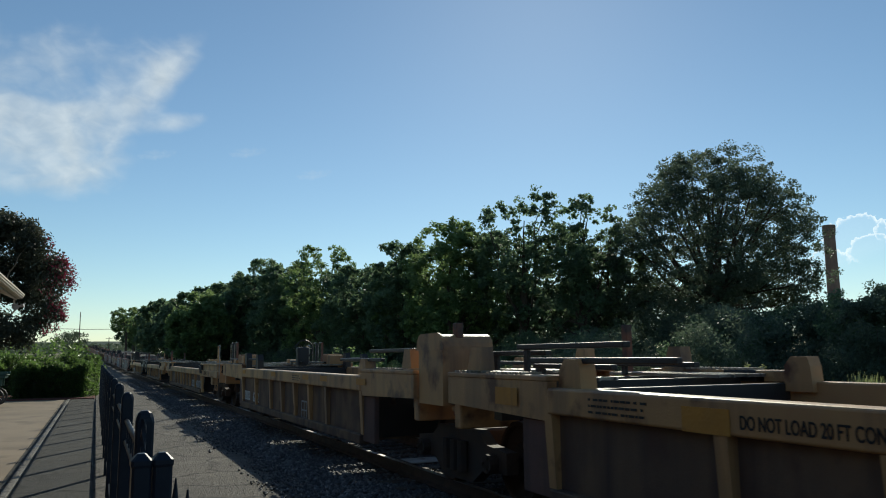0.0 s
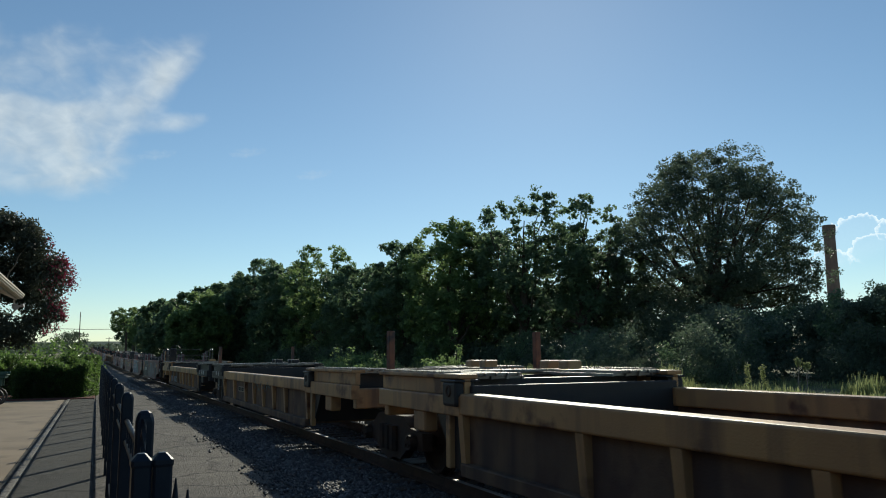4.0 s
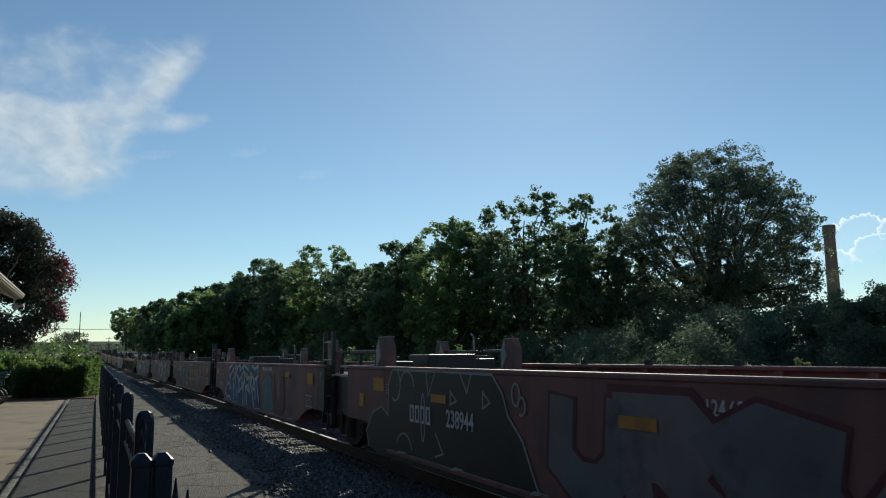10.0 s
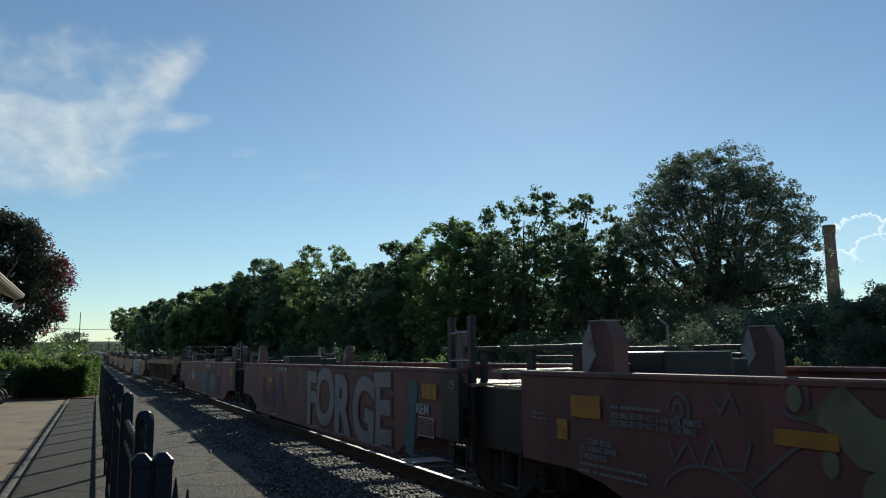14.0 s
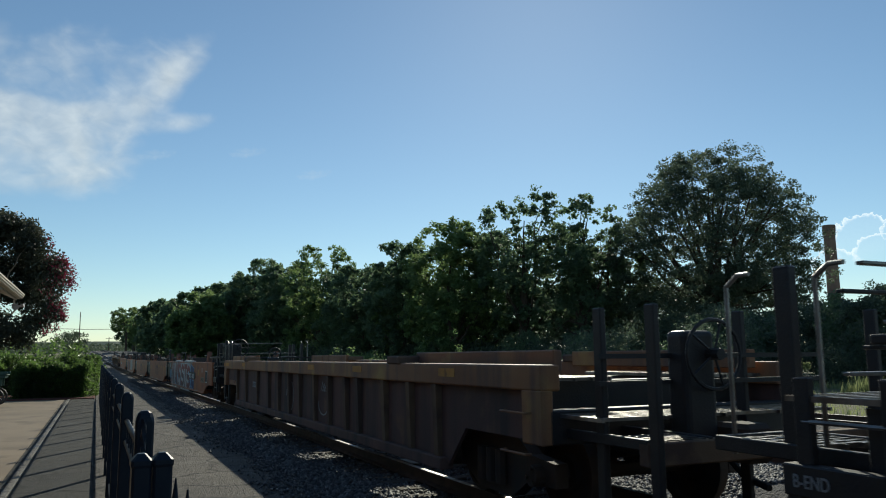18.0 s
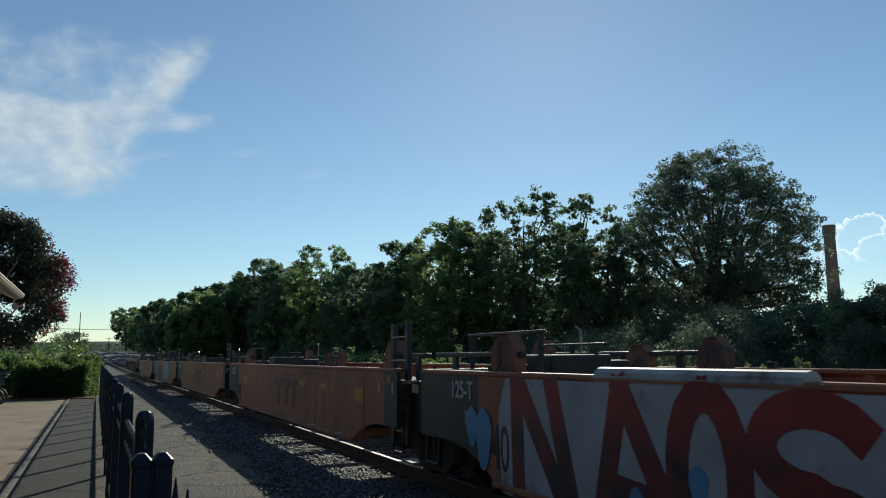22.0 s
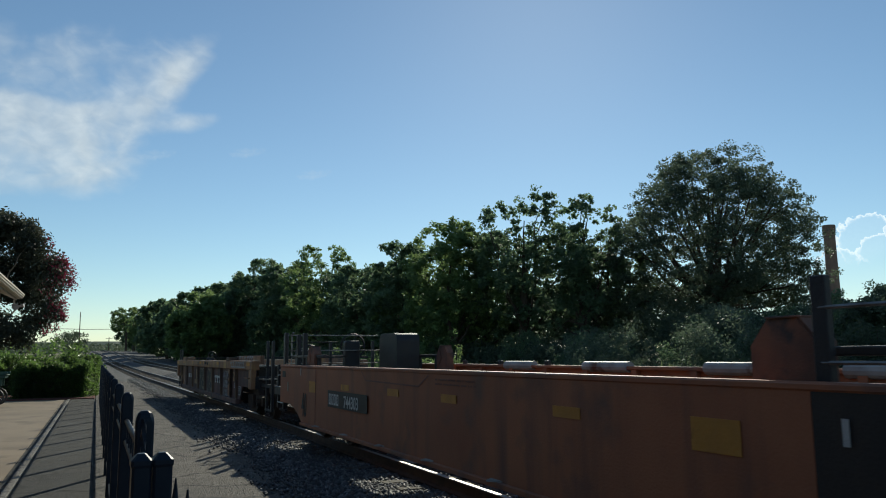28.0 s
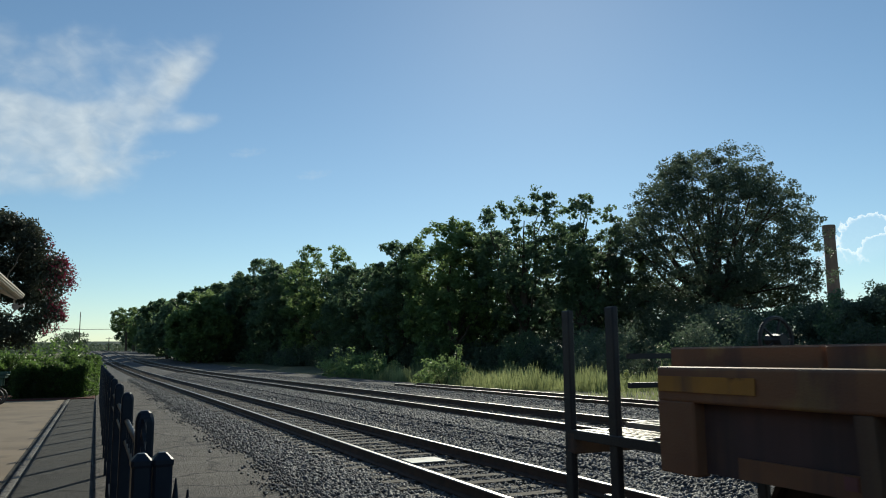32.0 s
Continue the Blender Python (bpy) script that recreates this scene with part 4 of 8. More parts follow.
def station_eave():
    t = thing("station_building", "station building with a deep cream eave and brown roof", "building")
    X, Y, Z = -1.40, 16.2, 2.77
    bm = bmesh.new()
    prism(bm, [(X, Z), (X, Z + 0.05), (X - 4.6, Z + 2.3), (X - 4.6, Z + 2.18)], "y", -30, Y)
    part("roof", bm, M["roof"], t)
    part("fascia", boxes((X - 0.005, X + 0.03, -30, Y + 0.03, Z - 0.09, Z + 0.03), bevel=0.006), M["trim"], t, "cream painted fascia board")
    bm = bmesh.new()
    for dz, w in ((0.02, 0.06), (-0.01, 0.05), (-0.035, 0.035)):
        box(bm, X + 0.035, X + 0.035 + w * 1.3, -30, Y + 0.02, Z - 0.02 + dz - 0.025, Z - 0.02 + dz)
    part("gutter", bm, M["trim"], t)
    bm = bmesh.new()
    prism(bm, [(X - 0.01, Z - 0.03), (X - 4.6, Z + 2.17), (X - 4.6, Z + 2.10), (X - 0.01, Z - 0.12)], "y", -30, Y - 0.02)
    part("soffit", bm, M["trim"], t)
    bm = bmesh.new()
    prism(bm, [(X, Z - 0.08), (X, Z + 0.06), (X - 4.6, Z + 2.32), (X - 4.6, Z + 2.1)], "y", Y, Y + 0.035)
    part("barge_board", bm, M["trim"], t)
    part("wall", boxes((-9.6, -4.4, -30, Y - 0.5, -0.1, Z + 1.3)), M["brick"], t, "brick wall in the shade of the eave")
    part("beam", boxes((X - 0.5, X - 0.25, -30, Y - 0.3, Z - 0.32, Z - 0.12), bevel=0.01), M["trim"], t)
    # flood lamps under the corner
    lamp = bmesh.new()
    box(lamp, X - 0.05, X - 0.02, Y - 0.23, Y - 0.19, Z - 0.28, Z - 0.12)
    tube(lamp, (X - 0.02, Y - 0.2, Z - 0.24), (X + 0.0, Y - 0.3, Z - 0.26), 0.04, 0.06, 14)
    tube(lamp, (X + 0.05, Y - 0.2, Z - 0.24), (X + 0.13, Y - 0.22, Z - 0.22), 0.02, 0.035, 12)
    part("flood_lamp", lamp, M["plate"], t, "white twin flood lamp under the eave corner")


station_eave()


def cart():
    t = thing("baggage_cart", "dark green wooden baggage cart on spoked wheels", "cart", m=pose(-3.45, 31.6, -0.1))
    part("deck", boxes((-1.6, 0.55, -0.55, 0.55, 1.00, 1.09), bevel=0.012), M["green_cart"], t)
    for i in range(5):
        part("deck_board", boxes((-1.62, 0.60, -0.55 + i * 0.225, -0.55 + i * 0.225 + 0.2, 1.092, 1.13), bevel=0.006), M["green_cart"], t)
    for y in (-0.5, 0.5):
        part("side_rail", boxes((-1.62, 0.62, y - 0.04, y + 0.04, 1.13, 1.22), bevel=0.008), M["green_cart"], t)
    part("axle", tube(bmesh.new(), (0.25, -0.55, 0.33), (0.25, 0.55, 0.33), 0.03, 0.03, 8), M["black"], t)
    part("undercarriage", boxes((-1.4, 0.45, -0.4, -0.3, 0.72, 1.0), (-1.4, 0.45, 0.3, 0.4, 0.72, 1.0), (0.18, 0.32, -0.42, 0.42, 0.33, 0.98), (-1.2, -1.06, -0.42, 0.42, 0.33, 0.98)), M["green_cart"], t)
    for y in (-0.55, 0.55):
        for x in (0.25, -1.13):
            bm = ring_mesh(bmesh.new(), (x, y, 0.33), (0, 1, 0), 0.29, 0.035, 22, 6)
            for k in range(8):
                a = k * math.pi / 4
                tube(bm, (x, y, 0.33), (x + 0.28 * math.cos(a), y, 0.33 + 0.28 * math.sin(a)), 0.016, 0.014, 5)
            tube(bm, (x, y - 0.05, 0.33), (x, y + 0.05, 0.33), 0.06, 0.06, 10)
            part("wheel", bm, M["black"], t)
    return t


cart()


# ---- the train ----
def text_mesh(name, text, size, bold=0.012):
    cu = bpy.data.curves.new(name, "FONT")
    cu.body = text
    cu.size = size
    cu.extrude = 0.002
    cu.offset = size * bold
    cu.align_x = "LEFT"
    ob = bpy.data.objects.new(name, cu)
    scene.collection.objects.link(ob)
    bpy.context.view_layer.update()
    me = bpy.data.meshes.new_from_object(ob.evaluated_get(bpy.context.evaluated_depsgraph_get()))
    bpy.data.objects.remove(ob)
    bpy.data.curves.remove(cu)
    return me


SIDE = Matrix(((0, 0, -1, 0), (-1, 0, 0, 0), (0, 1, 0, 0), (0, 0, 0, 1)))   # writing on the side that faces the platform


def lettering(unit, text, y, z, size, x=-1.512, mat=None, width=1.0, name="lettering"):
    me = text_mesh(name, text, size)
    me.materials.clear()
    me.materials.append(mat or M["white"])
    ob = share(name, me, unit, Matrix.Translation((x, y, z)) @ SIDE @ Matrix.Diagonal((width, 1, 1, 1)))
    return ob


def panel(unit, name, y0, y1, z0, z1, mat, x=-1.508, label=""):
    """A thin painted or stuck-on rectangle on the side that faces the platform."""
    if name == "yellow_patch":
        m, w = (y0 + y1) / 2, min(0.205, (y1 - y0) / 2)
        y0, y1 = m - w, m + w
        if z1 - z0 < 0.15:
            z0 = z1 - 0.09
    return part(name, boxes((x - 0.003, x, y0, y1, z0, z1)), mat, unit, label)


def bars(unit, y0, y1, z, rows, h, mat, x=-1.508, seed=0):
    """Small unreadable stencilled text, each line a part of its own."""
    rng = random.Random(seed)
    for i in range(rows):
        bm = bmesh.new()
        y = y1
        while y > y0 + 0.05:
            w = rng.uniform(0.02, 0.07)
            box(bm, x - 0.003, x, max(y0, y - w), y, z - i * h * 1.9 - h * 0.7, z - i * h * 1.9)
            y -= w + (0.012 if rng.random() < 0.7 else 0.04)
        part("stencil_line", bm, mat, unit)["kind"] = "stuff"


GLYPHS = {"n": [[(0, 0), (0, 1), (1, 0), (1, 1)]], "a": [[(0, 0), (0.5, 1), (1, 0)], [(0.25, 0.4), (0.75, 0.4)]], "s": [[(1, 0.85), (0.5, 1), (0, 0.78), (0.1, 0.56), (0.9, 0.44), (1, 0.2), (0.5, 0), (0, 0.14)]],
          "e": [[(1, 1), (0, 1), (0, 0), (1, 0)], [(0, 0.5), (0.8, 0.5)]], "t": [[(0, 1), (1, 1)], [(0.5, 1), (0.5, 0)]], "u": [[(0, 1), (0, 0.3), (0.3, 0), (0.7, 0), (1, 0.3), (1, 1)]],
          "r": [[(0, 0), (0, 1), (0.8, 1), (1, 0.75), (0.8, 0.5), (0, 0.5)], [(0.4, 0.5), (1, 0)]], "o": [[(0.5, 0), (0, 0.3), (0, 0.7), (0.5, 1), (1, 0.7), (1, 0.3), (0.5, 0)]],
          "g": [[(1, 0.85), (0.5, 1), (0, 0.7), (0, 0.3), (0.5, 0), (1, 0.2), (1, 0.5), (0.6, 0.5)]], "k": [[(0, 0), (0, 1)], [(1, 1), (0.1, 0.5), (1, 0)]], "z": [[(0, 1), (1, 0.9), (0.1, 0.1), (1, 0)]],
          "i": [[(0.5, 0), (0.5, 1)]], "f": [[(1, 1), (0, 1), (0, 0)], [(0, 0.52), (0.75, 0.52)]]}


def stroke(bm, pts, r, x, depth, slot):
    """A broad flat line along pts on the wagon's side: one ribbon with mitred bends and tapered tips."""
    p = [Vector(q) for q in pts]
    p = [p[0]] + [b for a, b in zip(p, p[1:]) if (b - a).length > 1e-4]
    if len(p) < 2:
        return
    dirs = [(b - a).normalized() for a, b in zip(p, p[1:])]
    p[0], p[-1] = p[0] - dirs[0] * r * 0.7, p[-1] + dirs[-1] * r * 0.7
    rows = []
    for i, q in enumerate(p):
        u, v = dirs[max(i - 1, 0)], dirs[min(i, len(dirs) - 1)]
        n = Vector((-u.y - v.y, u.x + v.x))
        n = n.normalized() / max(0.6, n.length / 2) * r if n.length > 0.2 else Vector((-u.y, u.x)) * r
        h = x - depth - 0.00012 * i
        rows.append([bm.verts.new(c) for c in ((x, q.x + n.x, q.y + n.y), (h, q.x + n.x, q.y + n.y), (h, q.x - n.x, q.y - n.y), (x, q.x - n.x, q.y - n.y))])
    faces = [bm.faces.new((a[k], a[k + 1], b[k + 1], b[k])) for a, b in zip(rows, rows[1:]) for k in range(3)]
    faces += [bm.faces.new(rows[0]), bm.faces.new(rows[-1][::-1])]
    for f in faces:
        f.material_index = slot


def graffiti(unit, y0, y1, z0, z1, fills, edge, seed, glyphs, x=-1.506, fat=0.16, rim=0.035):
    """A sprayed piece: fat slanted strokes, each glyph one part with an outline under its fill."""
    rng = random.Random(seed)
    w = (y1 - y0) / len(glyphs)
    fat = min(fat, w * 0.26)
    for i, g in enumerate(glyphs):
        lean, grow = rng.uniform(-0.18, 0.18), rng.uniform(0.0, 0.12)
        left = y1 - i * w - w * 0.14
        top, low = z1 - fat - rng.uniform(0, 0.06), z0 + fat + rng.uniform(0, 0.06)
        bm = bmesh.new()
        lines = [[(left - u * w * (0.76 + grow) - (v - 0.5) * lean * w + rng.uniform(-0.03, 0.03) * w, low + (top - low) * v) for u, v in line] for line in GLYPHS[g]]
        lay = 0.0004 * i
        for line in lines:
            stroke(bm, line, fat + rim, x, 0.002 + lay, 0)
        for line in lines:
            stroke(bm, line, fat * rng.uniform(0.85, 1.0), x, 0.0045 + lay, 1)
        ob = part("graffiti_glyph", bm, edge, unit)
        ob.data.materials.append(fills[i % len(fills)])


def scribble(unit, strokes, mat, r=0.018, x=-1.508):
    """Thin sprayed lines, each a part of its own."""
    for k, pts in enumerate(strokes):
        bm = bmesh.new()
        stroke(bm, pts, r, x, 0.0015 + 0.00008 * k, 0)
        part("paint_stroke", bm, mat, unit)


for key, c in (("g_grey", (0.30, 0.31, 0.32)), ("g_blue", (0.03, 0.045, 0.15)), ("g_sky", (0.12, 0.30, 0.50)), ("g_black", (0.02, 0.02, 0.022)),
               ("g_slate", (0.15, 0.15, 0.165)), ("g_gold", (0.30, 0.20, 0.06)), ("g_teal", (0.07, 0.16, 0.17)), ("g_tan", (0.30, 0.24, 0.17)), ("g_purple", (0.10, 0.05, 0.13)), ("g_logo", (0.30, 0.175, 0.085)), ("g_pale", (0.43, 0.43, 0.45)), ("g_pink", (0.31, 0.285, 0.295)), ("g_steel", (0.055, 0.095, 0.16)), ("g_dusk", (0.19, 0.165, 0.175)), ("g_maroon", (0.12, 0.03, 0.04)), ("g_olive", (0.25, 0.26, 0.15))):
    M[key] = material("paint_" + key[2:], c, tuple(v * 0.75 for v in c), 2.5, 0.55, fine=60, bump=0.03, stain=(tuple(v * 0.5 for v in c), 3.0, 0.6))



def fade_paint(name, a, c, z0, z1):
    """Sprayed paint that fades from one colour into another with height."""
    m = bpy.data.materials.new(name)
    m.use_nodes = True
    nt = m.node_tree
    b = nt.nodes["Principled BSDF"]
    b.inputs["Roughness"].default_value = 0.55
    tc = nt.nodes.new("ShaderNodeTexCoord").outputs["Object"]
    sp = nt.nodes.new("ShaderNodeSeparateXYZ")
    nt.links.new(tc, sp.inputs[0])
    r = nt.nodes.new("ShaderNodeMapRange")
    r.inputs[1].default_value, r.inputs[2].default_value = z0, z1
    nt.links.new(sp.outputs[2], r.inputs[0])
    col = ramp_mix(nt, r.outputs[0], c, a)
    col = ramp_mix(nt, noise_fac(nt, tc, 3.0, 6), col, tuple(v * 0.6 for v in a))
    nt.links.new(col, b.inputs["Base Color"])
    return m


M["g_fade"] = fade_paint("sprayed_red_to_black", (0.34, 0.04, 0.035), (0.025, 0.022, 0.025), 0.85, 1.2)
M["g_faded"] = material("faded_emblem_brown", (0.16, 0.065, 0.05), (0.21, 0.09, 0.065), 2.5, 0.6, fine=60, bump=0.03, stain=((0.34, 0.155, 0.095), 2.0, 0.6))


def wheelset_mesh():
    bm = bmesh.new()
    prof = [(-0.07, 0.10), (-0.07, 0.16), (-0.02, 0.19), (-0.02, 0.36), (-0.07, 0.38), (-0.07, 0.42), (0.05, 0.43), (0.05, 0.46), (0.075, 0.46), (0.075, 0.38), (0.03, 0.36), (0.02, 0.19), (0.07, 0.16), (0.07, 0.10)]
    n = 24
    for side in (-1, 1):
        rows = [[bm.verts.new((side * (0.7535 - px), r * math.cos(2 * math.pi * i / n), r * math.sin(2 * math.pi * i / n))) for i in range(n)] for px, r in prof]
        for a, b in zip(rows, rows[1:]):
            for i in range(n):
                bm.faces.new((a[i], a[(i + 1) % n], b[(i + 1) % n], b[i]))
        bm.faces.new(rows[0])
        bm.faces.new(rows[-1][::-1])
        for k in range(3):
            a = k * 2.09
            tube(bm, (side * 0.84, 0.07 * math.cos(a), 0.07 * math.sin(a)), (side * 1.24, 0.07 * math.cos(a), 0.07 * math.sin(a)), 0.018, 0.018, 6)
    tube(bm, (-1.22, 0, 0), (1.22, 0, 0), 0.075, 0.075, 12)
    bmesh.ops.recalc_face_normals(bm, faces=bm.faces[:])
    me = bpy.data.meshes.new("wheelset")
    bm.to_mesh(me)
    bm.free()
    me.materials.append(M["truck"])
    return me


WHEELSET = wheelset_mesh()
WHEELS = []


def frame_mesh():
    bm = bmesh.new()
    for s in (-1, 1):
        x0, x1 = sorted((s * 0.98, s * 1.12))
        prism(bm, [(-1.15, 0.34), (-1.15, 0.56), (-0.72, 0.60), (-0.5, 0.74), (0.5, 0.74), (0.72, 0.60), (1.15, 0.56), (1.15, 0.34), (0.66, 0.34), (0.36, 0.16), (-0.36, 0.16), (-0.66, 0.34)], "x", x0, x1)
        for y in (-0.88, 0.88):
            tube(bm, (s * 0.95, y, 0.43), (s * 1.22, y, 0.43), 0.12, 0.10, 12)
        for y in (-0.2, 0.0, 0.2):
            tube(bm, (s * 1.15, y, 0.26), (s * 1.15, y, 0.60), 0.07, 0.07, 8)
    box(bm, -1.1, 1.1, -0.2, 0.2, 0.42, 0.72, bevel=0.03)
    me = bpy.data.meshes.new("side_frame")
    bm.to_mesh(me)
    bm.free()
    me.materials.append(M["truck"])
    return me


FRAME = frame_mesh()


def bogie(unit, y):
    b = share("bogie", FRAME, unit, pose(0, y, 0))
    b["label"] = "grimy cast steel bogie with two axles"
    for yy in (-0.88, 0.88):
        WHEELS.append((share("wheelset", WHEELSET, b, pose(0, yy, 0.43)), yy))
    return b


def coupler(unit, y, d):
    bm = bmesh.new()
    box(bm, -0.09, 0.09, min(y, y + d * 0.55), max(y, y + d * 0.55), 0.72, 0.92, bevel=0.02)
    box(bm, -0.17, 0.13, min(y + d * 0.5, y + d * 0.85), max(y + d * 0.5, y + d * 0.85), 0.66, 0.98, bevel=0.04)
    part("coupler", bm, M["truck"], unit)
    hose = bmesh.new()
    path_tube(hose, [(0.4, y, 0.75), (0.42, y + d * 0.3, 0.45), (0.35, y + d * 0.6, 0.40)], 0.03, 6)
    part("brake_hose", hose, M["rubber"], unit)


def grating(unit, x0, x1, y0, y1, z, mat=None):
    bm = bmesh.new()
    n = max(2, int((y1 - y0) / 0.09))
    for i in range(n):
        y = y0 + (y1 - y0) * (i + 0.5) / n
        box(bm, x0, x1, y - 0.012, y + 0.012, z - 0.03, z)
    for x in np.linspace(x0, x1, 5):
        box(bm, x - 0.012, x + 0.012, y0, y1, z - 0.035, z - 0.002)
    return part("grating", bm, mat or M["galv"], unit, "open steel walkway grating")


def brake_wheel(unit, x, y, z, d, r=0.27, box_top=0.12):
    bm = ring_mesh(bmesh.new(), (x, y, z), (0, 1, 0), r, 0.018, 22, 6)
    for k in range(5):
        a = k * 2 * math.pi / 5
        tube(bm, (x, y, z), (x + (r - 0.01) * math.cos(a), y, z + (r - 0.01) * math.sin(a)), 0.012, 0.012, 5)
    tube(bm, (x, y - 0.08, z), (x, y + 0.08, z), 0.05, 0.05, 8)
    part("brake_wheel", bm, M["black"], unit, "round hand brake wheel")
    part("brake_stand", boxes((x - 0.26, x + 0.08, *sorted((y + d * 0.06, y + d * 0.30)), z - 0.8, z + box_top), bevel=0.05, seg=3), M["black"], unit)


def grab_irons(unit, y, zs, mat, x=-1.53):
    for z in zs:
        part("grab_iron", path_tube(bmesh.new(), [(x + 0.03, y - 0.22, z), (x - 0.03, y - 0.22, z), (x - 0.03, y + 0.22, z), (x + 0.03, y + 0.22, z)], 0.012, 6), mat, unit)


def both_sides(fn):
    for s in (-1, 1):
        fn(s)


def end_deck(unit, kind, ya, yb, top, paint):
    """The platform over a bogie between the body's end and the well: ya is the outer end."""
    lo, hi = min(ya, yb), max(ya, yb)
    d = 1 if yb > ya else -1
    part("centre_sill", boxes((-0.35, 0.35, lo, hi, 0.62, 0.98), bevel=0.02), M["black"], unit)
    ex = 1.2 if kind == "smooth" else 1.42
    part("end_sill", boxes((-ex, ex, *sorted((ya, ya + d * 0.16)), 0.78, 1.08), bevel=0.015), paint, unit)
    part("bulkhead", boxes((-1.38, 1.38, yb - 0.05, yb + 0.05, 0.4, top - 0.12), bevel=0.01), M["black"] if kind == "low" else paint, unit)
    for x0, x1 in ((-1.40, -0.62), (0.62, 1.40)):
        grating(unit, x0, x1, lo + 0.18, hi - 0.06, top - 0.03)
    for y in (lo + 0.5, hi - 0.7):
        part("cross_bearer", boxes((-1.22, 1.22, y, y + 0.16, 0.9, top - 0.07)), M["black"], unit)
    return lo, hi, d


def well_floor(unit, y0, y1, paint, fill=4):
    bm = bmesh.new()
    n = 6
    for i in range(n):
        y = y0 + 0.3 + (y1 - y0 - 0.6) * i / (n - 1)
        box(bm, -1.36, 1.36, y - 0.14, y + 0.14, 0.36, 0.46)
    for s in (-1, 1):
        box(bm, min(s * 1.36, s * 1.12), max(s * 1.36, s * 1.12), y0, y1, 0.36, 0.41)
        k = int((y1 - y0) / 0.8)
        for i in range(k):
            if (i * 7 + (2 if s > 0 else 0)) % 5 < fill:
                a = y0 + (y1 - y0) * i / k
                box(bm, min(s * 1.11, s * 0.2), max(s * 1.11, s * 0.2), a, a + (y1 - y0) / k - 0.06, 0.365, 0.40)
    part("well_floor", bm, paint, unit, "open well floor of steel cross members")


def rib_side(unit, y0, y1, chord_lo, top, rib_step, chord_mat, side_mat, cut0, cut1, sill=0.36, rib_mat=None, ribs=None):
    """A ribbed side: heavy top chord, recessed plate, upright ribs and a bottom sill. cut0, cut1: how far the truck cut-outs reach in."""
    def one(s):
        a, b = sorted((s * 1.30, s * 1.50))
        part("top_chord", boxes((a, b, y0, y1, chord_lo, top), bevel=0.022, seg=3), chord_mat, unit)
        a, b = sorted((s * 1.37, s * 1.41))
        lowf, lowr = 0.80, 0.80
        pts = [(y0 + 0.02, lowf), (y0 + cut0 - 0.45, lowf), (y0 + cut0, sill)] if cut0 else [(y0 + 0.02, sill)]
        pts += [(y1 - cut1, sill), (y1 - cut1 + 0.45, lowr), (y1 - 0.02, lowr)] if cut1 else [(y1 - 0.02, sill)]
        pts += [(y1 - 0.02, chord_lo + 0.02), (y0 + 0.02, chord_lo + 0.02)]
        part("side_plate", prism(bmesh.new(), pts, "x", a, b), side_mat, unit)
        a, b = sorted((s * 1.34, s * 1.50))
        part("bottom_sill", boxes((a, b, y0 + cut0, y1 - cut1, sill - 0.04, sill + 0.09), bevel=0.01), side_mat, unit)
        n = max(2, round((y1 - y0 - cut0 - cut1) / rib_step))
        for y in ribs or [y0 + cut0 + (y1 - y0 - cut0 - cut1) * i / n for i in range(n + 1)]:
            bm = bmesh.new()
            x_in, x_top, x_bot = s * 1.40, s * 1.495, s * 1.46
            w = 0.055
            q = [(x_in, chord_lo), (x_top, chord_lo), (x_bot, sill + 0.09), (x_in, sill + 0.09)]
            prism(bm, q, "y", y - w, y + w)
            part("rib", bm, rib_mat or side_mat, unit)
    both_sides(one)


